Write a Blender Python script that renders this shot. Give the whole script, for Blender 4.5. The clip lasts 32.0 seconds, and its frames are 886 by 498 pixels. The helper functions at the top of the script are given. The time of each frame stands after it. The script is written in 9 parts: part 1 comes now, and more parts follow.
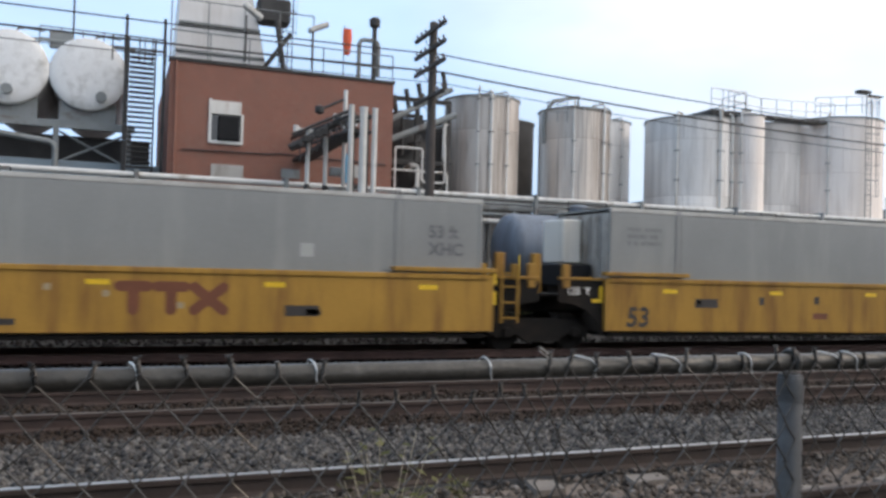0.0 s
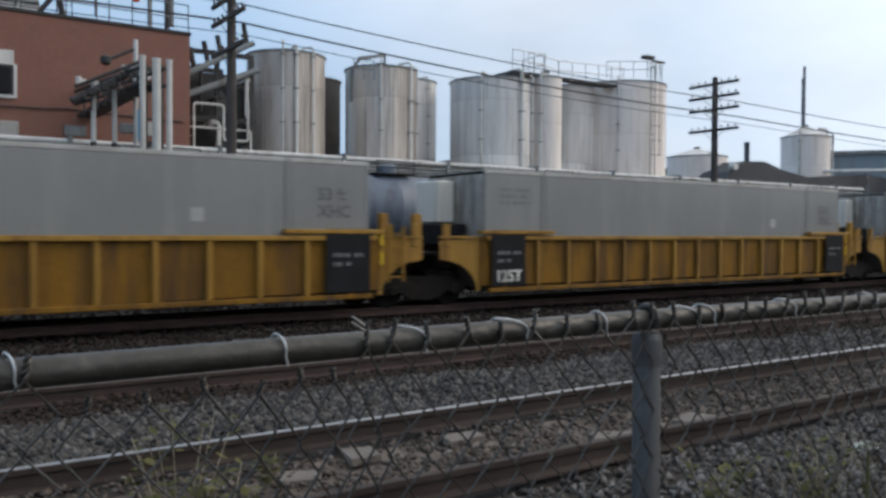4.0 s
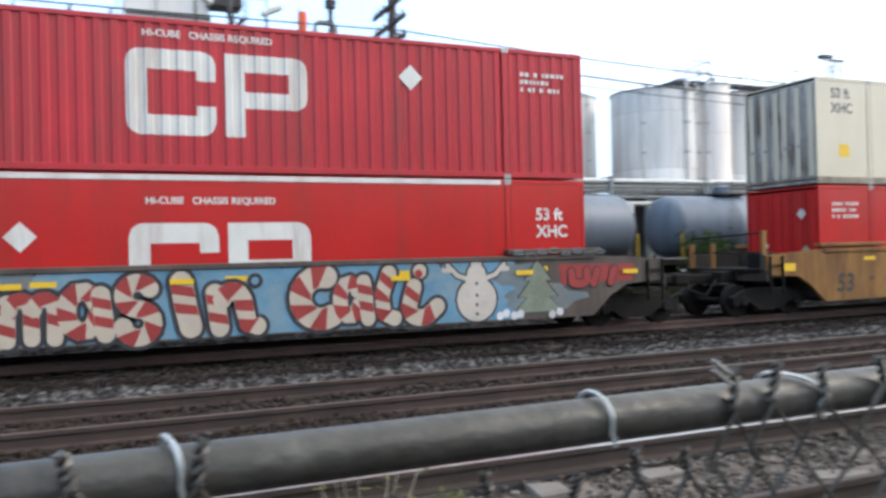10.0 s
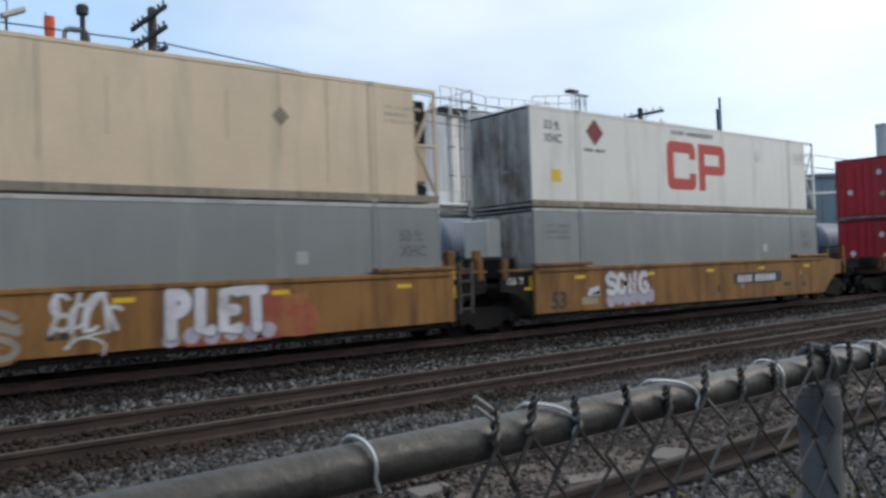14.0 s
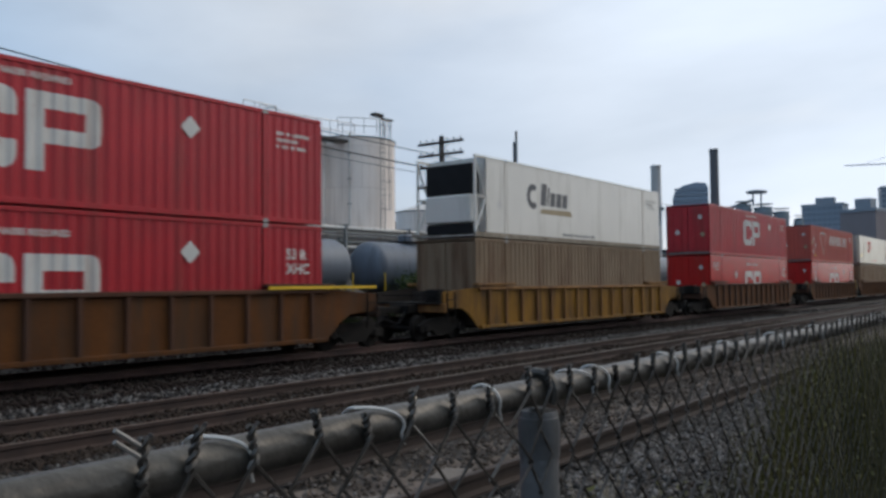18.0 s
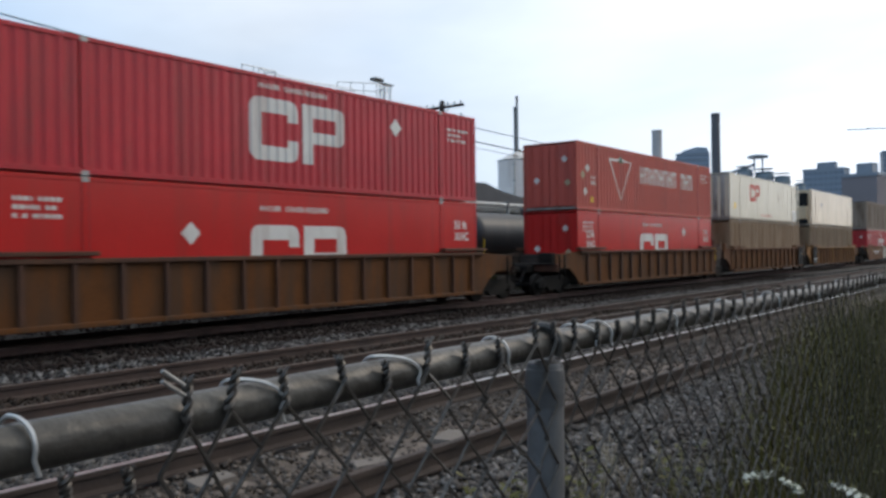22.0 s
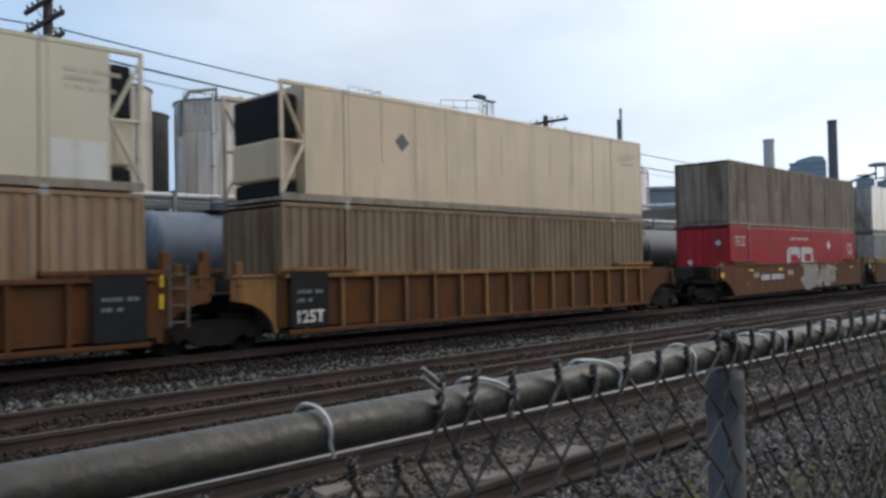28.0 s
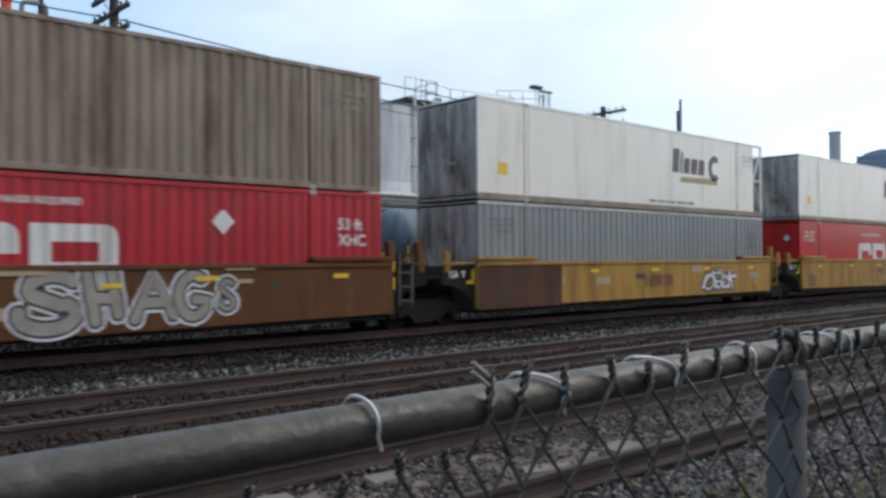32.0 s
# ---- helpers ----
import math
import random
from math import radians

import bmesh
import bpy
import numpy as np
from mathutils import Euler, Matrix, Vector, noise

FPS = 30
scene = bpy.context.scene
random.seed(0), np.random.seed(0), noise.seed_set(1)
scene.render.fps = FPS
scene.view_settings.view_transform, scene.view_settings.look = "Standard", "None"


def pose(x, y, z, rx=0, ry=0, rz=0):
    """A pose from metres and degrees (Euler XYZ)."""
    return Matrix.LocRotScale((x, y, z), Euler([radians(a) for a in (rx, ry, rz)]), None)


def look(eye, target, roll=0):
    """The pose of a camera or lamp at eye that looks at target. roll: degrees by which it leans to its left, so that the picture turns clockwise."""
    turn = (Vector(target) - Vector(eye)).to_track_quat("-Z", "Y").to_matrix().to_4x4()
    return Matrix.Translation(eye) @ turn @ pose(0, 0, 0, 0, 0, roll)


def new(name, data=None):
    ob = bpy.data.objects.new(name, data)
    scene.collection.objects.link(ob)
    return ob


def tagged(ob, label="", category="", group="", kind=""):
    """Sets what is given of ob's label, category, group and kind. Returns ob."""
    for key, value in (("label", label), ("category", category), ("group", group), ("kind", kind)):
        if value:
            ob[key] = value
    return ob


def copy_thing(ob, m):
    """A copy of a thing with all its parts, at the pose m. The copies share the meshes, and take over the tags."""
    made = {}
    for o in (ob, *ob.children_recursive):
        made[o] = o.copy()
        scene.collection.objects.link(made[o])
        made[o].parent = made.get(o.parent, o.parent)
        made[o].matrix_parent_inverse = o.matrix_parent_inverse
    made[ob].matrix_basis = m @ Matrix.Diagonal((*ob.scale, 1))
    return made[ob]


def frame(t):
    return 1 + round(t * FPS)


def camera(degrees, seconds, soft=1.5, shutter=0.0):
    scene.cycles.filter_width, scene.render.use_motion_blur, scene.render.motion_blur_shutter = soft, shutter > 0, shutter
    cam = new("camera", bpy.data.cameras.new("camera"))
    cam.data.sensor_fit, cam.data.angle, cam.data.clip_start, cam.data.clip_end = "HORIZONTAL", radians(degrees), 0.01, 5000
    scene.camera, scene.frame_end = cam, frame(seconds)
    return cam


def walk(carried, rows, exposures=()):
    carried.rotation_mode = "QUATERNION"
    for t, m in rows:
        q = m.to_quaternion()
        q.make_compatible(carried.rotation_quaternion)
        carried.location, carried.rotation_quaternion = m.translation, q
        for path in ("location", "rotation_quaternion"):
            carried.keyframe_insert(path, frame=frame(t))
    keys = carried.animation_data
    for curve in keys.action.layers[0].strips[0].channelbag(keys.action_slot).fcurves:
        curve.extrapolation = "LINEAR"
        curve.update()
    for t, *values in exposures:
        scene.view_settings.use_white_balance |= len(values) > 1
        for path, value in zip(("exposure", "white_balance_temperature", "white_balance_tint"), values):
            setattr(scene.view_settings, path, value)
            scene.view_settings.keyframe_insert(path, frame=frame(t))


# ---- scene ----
import functools

cam = camera(56.3, 32.0, 3.0, 0.3)

PATH = [
    (0, pose(-0.158, -0.752, 1.685, 91.35, -1.51, -21.48)),
    (0.5, pose(-0.094, -0.785, 1.675, 90.03, -1.66, -20.53)),
    (1, pose(-0.092, -0.814, 1.649, 88.39, -2.88, -21.15)),
    (1.5, pose(-0.147, -0.891, 1.652, 87.69, -0.64, -22.61)),
    (2, pose(-0.108, -0.905, 1.637, 86.98, -3.16, -28.15)),
    (2.5, pose(0.014, -0.842, 1.656, 89.15, 0.64, -31.12)),
    (4.5, pose(0.046, -0.212, 1.662, 89.65, -2.12, -37.94)),
    (5, pose(0.069, -0.056, 1.652, 92.91, -2.14, -42.78)),
    (5.5, pose(0.037, -0.011, 1.651, 91.25, -0.80, -44.37)),
    (6, pose(-0.007, 0.007, 1.649, 91.37, -1.27, -45.24)),
    (6.5, pose(-0.047, 0.010, 1.643, 91.72, 0.74, -45.18)),
    (7, pose(-0.055, 0.023, 1.644, 92.19, 0.37, -43.99)),
    (7.5, pose(0.016, 0.039, 1.653, 91.51, 1.04, -44.14)),
    (8, pose(0.125, 0.052, 1.655, 90.07, 2.51, -46.60)),
    (8.5, pose(0.229, 0.054, 1.655, 89.21, 4.34, -50.16)),
    (9, pose(0.232, 0.075, 1.652, 89.54, 4.62, -45.21)),
    (9.5, pose(0.184, 0.083, 1.644, 90.42, 2.89, -37.34)),
    (10, pose(0.106, 0.086, 1.636, 90.38, 1.35, -23.64)),
    (10.4, pose(0.046, 0.125, 1.629, 90.01, 1.03, -11.55)),
    (10.7, pose(-0.027, 0.108, 1.638, 91.5, 1.25, -0.25)),
    (11, pose(-0.102, 0.067, 1.649, 92, 1.46, 9.97)),
    (11.4, pose(-0.147, 0.02, 1.651, 91.48, 2.09, 20.28)),
    (11.8, pose(-0.131, 0.06, 1.642, 91.95, 1.66, 16.32)),
    (12, pose(-0.098, 0.051, 1.65, 92.33, 0.48, 9.58)),
    (12.5, pose(0.071, 0.055, 1.644, 91.61, -0.06, -16.84)),
    (13, pose(0.187, 0.051, 1.643, 91.36, -1.78, -35.99)),
    (13.5, pose(0.180, 0.069, 1.645, 90.43, 1.12, -38.43)),
    (14, pose(0.129, 0.107, 1.650, 91.36, 2.05, -39.39)),
    (14.5, pose(0.121, 0.109, 1.644, 91.89, 2.49, -43.72)),
    (15, pose(0.111, 0.103, 1.641, 91.27, 4.03, -48.67)),
    (15.5, pose(0.115, 0.104, 1.638, 90.40, 2.93, -54.64)),
    (17.5, pose(0.252, 0.083, 1.648, 92.82, 1.97, -50.03)),
    (18, pose(0.250, 0.083, 1.644, 92.49, 0.57, -53.06)),
    (18.5, pose(0.205, 0.113, 1.652, 91.48, 1.62, -50.93)),
    (19, pose(0.141, 0.133, 1.652, 92.48, 2.79, -47.19)),
    (19.5, pose(0.110, 0.153, 1.642, 91.75, 1.22, -52.90)),
    (20, pose(0.129, 0.150, 1.657, 91.12, 1.02, -55.86)),
    (20.5, pose(0.125, 0.130, 1.655, 90.29, 3.05, -56.91)),
    (21, pose(0.144, 0.127, 1.655, 90.28, 1.80, -58.45)),
    (21.5, pose(0.177, 0.096, 1.644, 90.73, 1.11, -54.42)),
    (22, pose(0.201, 0.064, 1.634, 90.12, 0.70, -53.03)),
    (22.5, pose(0.247, 0.035, 1.637, 90.22, 2.42, -54.34)),
    (23, pose(0.284, 0.027, 1.633, 90.33, 2.13, -58.25)),
    (23.5, pose(0.266, 0.044, 1.626, 89.79, 0.76, -57.82)),
    (24, pose(0.208, 0.080, 1.625, 88.77, 1.40, -56.22)),
    (24.5, pose(0.165, 0.095, 1.638, 90.34, 1.09, -59.83)),
    (26.5, pose(0.093, 0.109, 1.623, 91.21, 0.98, -56.28)),
    (27, pose(0.061, 0.126, 1.626, 91.41, 0.68, -52.01)),
    (27.5, pose(0.054, 0.136, 1.637, 89.66, 2.12, -48.45)),
    (28, pose(0.078, 0.109, 1.630, 91.32, 1.10, -45.97)),
    (28.5, pose(0.169, 0.052, 1.641, 91.59, 3.36, -44.52)),
    (29, pose(0.197, 0.037, 1.634, 92.39, -0.04, -39.56)),
    (29.5, pose(0.199, 0.051, 1.627, 92.29, 0.38, -36.91)),
    (30, pose(0.190, 0.059, 1.634, 90.26, 2.75, -30.00)),
    (30.5, pose(0.185, 0.060, 1.637, 91.86, 3.14, -33.47)),
    (31, pose(0.169, 0.078, 1.635, 91.78, 1.31, -35.19)),
    (31.5, pose(0.143, 0.098, 1.634, 91.17, 0.85, -40.67)),
    (32, pose(0.089, 0.117, 1.631, 90.74, 0.28, -42.24)),
]
EXPOSURES = [
    (0.0, -0.62, 7220, 14), (1.0, -0.10, 7010, 12), (2.0, 0.24, 7060, 11), (2.5, 0.0, 7010, 10), (5.0, -1.42, 7000, 12), (6.0, -1.30, 7120, 12), (8.0, -1.20, 7160, 13), (9.0, -0.60, 7110, 11), (10.0, -0.05, 6810, 10), (11.0, 0.25, 6860, 10), (12.0, -0.30, 6960, 10), (13.0, -0.58, 7060, 10), (14.0, -0.98, 6810, 10), (15.0, -1.20, 7060, 11), (18.0, -1.42, 6940, 11), (20.0, -1.42, 6810, 10), (21.0, -1.06, 6960, 11), (22.0, -1.02, 7010, 11), (23.0, -1.08, 6910, 11), (24.0, -0.70, 7060, 10), (27.0, -1.40, 6860, 10), (28.0, -1.08, 7060, 11), (29.0, -1.22, 6720, 12), (30.0, -0.22, 6740, 10), (31.0, -0.40, 7110, 11), (32.0, -0.88, 6810, 10),
]
walk(cam, PATH, EXPOSURES)

# ---------------------------------------------------------------- world and sun
SUN_ELEVATION, SUN_AZIMUTH = 34.0, 114.0      # azimuth from +y towards +x, degrees


def make_world():
    world = bpy.data.worlds.new("overcast_sky")
    world.use_nodes = True
    scene.world = world
    nt = world.node_tree
    nt.nodes.clear()
    out = nt.nodes.new("ShaderNodeOutputWorld")
    bg = nt.nodes.new("ShaderNodeBackground")
    sky = nt.nodes.new("ShaderNodeTexSky")
    sky.sky_type = "NISHITA"
    sky.sun_disc = False
    sky.sun_elevation, sky.sun_rotation = radians(SUN_ELEVATION), radians(SUN_AZIMUTH)
    sky.air_density, sky.dust_density, sky.ozone_density = 1.0, 0.7, 2.5
    co = nt.nodes.new("ShaderNodeTexCoord")
    mp = nt.nodes.new("ShaderNodeMapping")
    mp.inputs["Scale"].default_value = (1.0, 1.0, 3.0)
    mp.inputs["Location"].default_value = (0.35, 0.2, 0.4)
    cl = nt.nodes.new("ShaderNodeTexNoise")
    cl.inputs["Scale"].default_value, cl.inputs["Detail"].default_value, cl.inputs["Roughness"].default_value = 1.5, 7.0, 0.52
    cl.inputs["Distortion"].default_value = 0.3
    ramp = nt.nodes.new("ShaderNodeValToRGB")
    ramp.color_ramp.elements[0].position, ramp.color_ramp.elements[1].position = 0.36, 0.66
    ramp.color_ramp.elements[0].color, ramp.color_ramp.elements[1].color = (0.7, 0.7, 0.7, 1), (1, 1, 1, 1)
    # cloud brightness varies softly over the dome
    cl2 = nt.nodes.new("ShaderNodeTexNoise")
    cl2.inputs["Scale"].default_value, cl2.inputs["Detail"].default_value = 1.1, 4.0
    tone = nt.nodes.new("ShaderNodeValToRGB")
    tone.color_ramp.elements[0].position, tone.color_ramp.elements[1].position = 0.38, 0.66
    tone.color_ramp.elements[0].color, tone.color_ramp.elements[1].color = (10.8, 12.7, 15.4, 1), (17.5, 17.6, 17.5, 1)
    # the cloud layer glows more towards the hidden sun
    dot = nt.nodes.new("ShaderNodeVectorMath")
    dot.operation = "DOT_PRODUCT"
    az, el = radians(SUN_AZIMUTH), radians(SUN_ELEVATION)
    dot.inputs[1].default_value = (math.sin(az) * math.cos(el), math.cos(az) * math.cos(el), math.sin(el))
    near_sun = nt.nodes.new("ShaderNodeMapRange")
    near_sun.inputs["From Min"].default_value, near_sun.inputs["From Max"].default_value = -0.2, 1.0
    near_sun.inputs["To Min"].default_value, near_sun.inputs["To Max"].default_value = 0.87, 1.8
    glow = nt.nodes.new("ShaderNodeVectorMath")
    glow.operation = "SCALE"
    mix = nt.nodes.new("ShaderNodeMix")
    mix.data_type = "RGBA"
    ln = nt.links
    ln.new(co.outputs["Generated"], dot.inputs[0])
    ln.new(dot.outputs["Value"], near_sun.inputs["Value"])
    ln.new(tone.outputs[0], glow.inputs[0])
    ln.new(near_sun.outputs[0], glow.inputs["Scale"])
    ln.new(co.outputs["Generated"], mp.inputs["Vector"])
    ln.new(mp.outputs[0], cl.inputs["Vector"])
    ln.new(mp.outputs[0], cl2.inputs["Vector"])
    ln.new(cl.outputs["Fac"], ramp.inputs[0])
    ln.new(cl2.outputs["Fac"], tone.inputs[0])
    # away from the sun the veil is thin and blue
    cover = nt.nodes.new("ShaderNodeMapRange")
    cover.inputs["From Min"].default_value, cover.inputs["From Max"].default_value = 0.08, 0.62
    veil = nt.nodes.new("ShaderNodeMix")
    veil.data_type = "RGBA"
    veil.inputs["A"].default_value = (8.6, 13.0, 19.2, 1)
    ln.new(dot.outputs["Value"], cover.inputs["Value"])
    ln.new(cover.outputs[0], veil.inputs["Factor"])
    ln.new(glow.outputs[0], veil.inputs["B"])
    ln.new(ramp.outputs[0], mix.inputs["Factor"])
    ln.new(sky.outputs[0], mix.inputs["A"])
    ln.new(veil.outputs["Result"], mix.inputs["B"])
    ln.new(mix.outputs["Result"], bg.inputs["Color"])
    bg.inputs["Strength"].default_value = 0.125
    ln.new(bg.outputs[0], out.inputs["Surface"])


make_world()
sun_data = bpy.data.lights.new("sun", "SUN")
sun_data.energy, sun_data.angle, sun_data.color = 1.45, radians(18), (1.0, 0.90, 0.78)
sun = new("sun", sun_data)
_a, _e = radians(SUN_AZIMUTH), radians(SUN_ELEVATION)
sun.matrix_basis = look((0, 0, 60), (-math.sin(_a) * math.cos(_e), -math.cos(_a) * math.cos(_e), 60 - math.sin(_e)))


# ---------------------------------------------------------------- materials
def mat(name, col, rough=0.7, metal=0.0, var=0.15, scale=1.5, fine=30.0, bump=0.1, dirt=None, amount=0.35, streak=(1, 1, 1), rnd=0.0, spec=0.5):
    """A painted, metal or mineral surface: base colour varied at two scales, optional dirt that runs along streak."""
    m = bpy.data.materials.new(name)
    m.use_nodes = True
    nt = m.node_tree
    b = nt.nodes["Principled BSDF"]
    b.inputs["Roughness"].default_value, b.inputs["Metallic"].default_value = rough, metal
    b.inputs["Specular IOR Level"].default_value = spec
    co = nt.nodes.new("ShaderNodeTexCoord")
    n1 = nt.nodes.new("ShaderNodeTexNoise")
    n1.inputs["Scale"].default_value, n1.inputs["Detail"].default_value = scale, 6.0
    n2 = nt.nodes.new("ShaderNodeTexNoise")
    n2.inputs["Scale"].default_value, n2.inputs["Detail"].default_value = fine, 3.0
    ln = nt.links
    ln.new(co.outputs["Object"], n1.inputs["Vector"])
    ln.new(co.outputs["Object"], n2.inputs["Vector"])
    mx = nt.nodes.new("ShaderNodeMix")
    mx.data_type = "RGBA"
    mx.inputs["A"].default_value = (*[c * (1 - var) for c in col], 1)
    mx.inputs["B"].default_value = (*[min(1, c * (1 + var)) for c in col], 1)
    add = nt.nodes.new("ShaderNodeMath")
    add.operation = "MULTIPLY_ADD"
    add.inputs[1].default_value, add.inputs[2].default_value = 0.35, 0.0
    ln.new(n2.outputs["Fac"], add.inputs[0])
    sm = nt.nodes.new("ShaderNodeMath")
    sm.operation = "MULTIPLY_ADD"
    sm.inputs[1].default_value = 0.75
    ln.new(n1.outputs["Fac"], sm.inputs[0])
    ln.new(add.outputs[0], sm.inputs[2])
    st = nt.nodes.new("ShaderNodeMapRange")
    st.inputs["From Min"].default_value, st.inputs["From Max"].default_value = 0.35, 0.75
    ln.new(sm.outputs[0], st.inputs["Value"])
    ln.new(st.outputs[0], mx.inputs["Factor"])
    last = mx.outputs["Result"]
    if dirt is not None:
        mp = nt.nodes.new("ShaderNodeMapping")
        mp.inputs["Scale"].default_value = streak
        ln.new(co.outputs["Object"], mp.inputs["Vector"])
        n3 = nt.nodes.new("ShaderNodeTexNoise")
        n3.inputs["Scale"].default_value, n3.inputs["Detail"].default_value, n3.inputs["Roughness"].default_value = 1.3, 8.0, 0.65
        ln.new(mp.outputs[0], n3.inputs["Vector"])
        rp = nt.nodes.new("ShaderNodeMapRange")
        rp.inputs["From Min"].default_value, rp.inputs["From Max"].default_value = 0.66 - amount * 0.5, 0.80 - amount * 0.3
        ln.new(n3.outputs["Fac"], rp.inputs["Value"])
        d = nt.nodes.new("ShaderNodeMix")
        d.data_type = "RGBA"
        ln.new(rp.outputs[0], d.inputs["Factor"])
        ln.new(last, d.inputs["A"])
        d.inputs["B"].default_value = (*dirt, 1)
        last = d.outputs["Result"]
    if rnd:
        oi = nt.nodes.new("ShaderNodeObjectInfo")
        hs = nt.nodes.new("ShaderNodeHueSaturation")
        mr = nt.nodes.new("ShaderNodeMapRange")
        mr.inputs["To Min"].default_value, mr.inputs["To Max"].default_value = 1 - rnd, 1 + rnd
        ln.new(oi.outputs["Random"], mr.inputs["Value"])
        ln.new(mr.outputs[0], hs.inputs["Value"])
        ln.new(last, hs.inputs["Color"])
        last = hs.outputs["Color"]
    ln.new(last, b.inputs["Base Color"])
    if bump:
        bp = nt.nodes.new("ShaderNodeBump")
        bp.inputs["Strength"].default_value, bp.inputs["Distance"].default_value = min(1, bump * 2), 0.01
        ln.new(n2.outputs["Fac"], bp.inputs["Height"])
        ln.new(bp.outputs[0], b.inputs["Normal"])
    return m


def island_mat(name, cols, rough=0.9, gloss=0.25):
    """Loose pieces of one mesh, each with its own shade between the given colours."""
    m = bpy.data.materials.new(name)
    m.use_nodes = True
    nt = m.node_tree
    b = nt.nodes["Principled BSDF"]
    b.inputs["Roughness"].default_value = rough
    b.inputs["Specular IOR Level"].default_value = gloss
    g = nt.nodes.new("ShaderNodeNewGeometry")
    r = nt.nodes.new("ShaderNodeValToRGB")
    while len(r.color_ramp.elements) < len(cols):
        r.color_ramp.elements.new(0.5)
    for k, c in enumerate(cols):
        r.color_ramp.elements[k].position = k / (len(cols) - 1)
        r.color_ramp.elements[k].color = (*c, 1)
    nt.links.new(g.outputs["Random Per Island"], r.inputs[0])
    nt.links.new(r.outputs[0], b.inputs["Base Color"])
    return m


def brick_mat():
    m = mat("red_brick", (0.23, 0.092, 0.063), 0.9, 0, 0.15, 0.5, 8, 0.1, (0.175, 0.090, 0.068), 0.38)
    nt = m.node_tree
    b = nt.nodes["Principled BSDF"]
    old = b.inputs["Base Color"].links[0].from_socket
    co = nt.nodes.new("ShaderNodeTexCoord")
    mp = nt.nodes.new("ShaderNodeMapping")
    mp.inputs["Rotation"].default_value = (radians(90), 0, 0)
    br = nt.nodes.new("ShaderNodeTexBrick")
    br.inputs["Scale"].default_value, br.inputs["Mortar Size"].default_value = 1.0, 0.008
    br.inputs["Brick Width"].default_value, br.inputs["Row Height"].default_value = 0.215, 0.075
    br.inputs["Mortar"].default_value = (0.30, 0.22, 0.18, 1)
    br.inputs["Color1"].default_value, br.inputs["Color2"].default_value = (0.25, 0.092, 0.062, 1), (0.195, 0.073, 0.050, 1)
    nt.links.new(co.outputs["Object"], mp.inputs["Vector"])
    nt.links.new(mp.outputs[0], br.inputs["Vector"])
    mx = nt.nodes.new("ShaderNodeMix")
    mx.data_type = "RGBA"
    mx.inputs["Factor"].default_value = 0.6
    nt.links.new(old, mx.inputs["A"])
    nt.links.new(br.outputs["Color"], mx.inputs["B"])
    nt.links.new(mx.outputs["Result"], b.inputs["Base Color"])
    return m


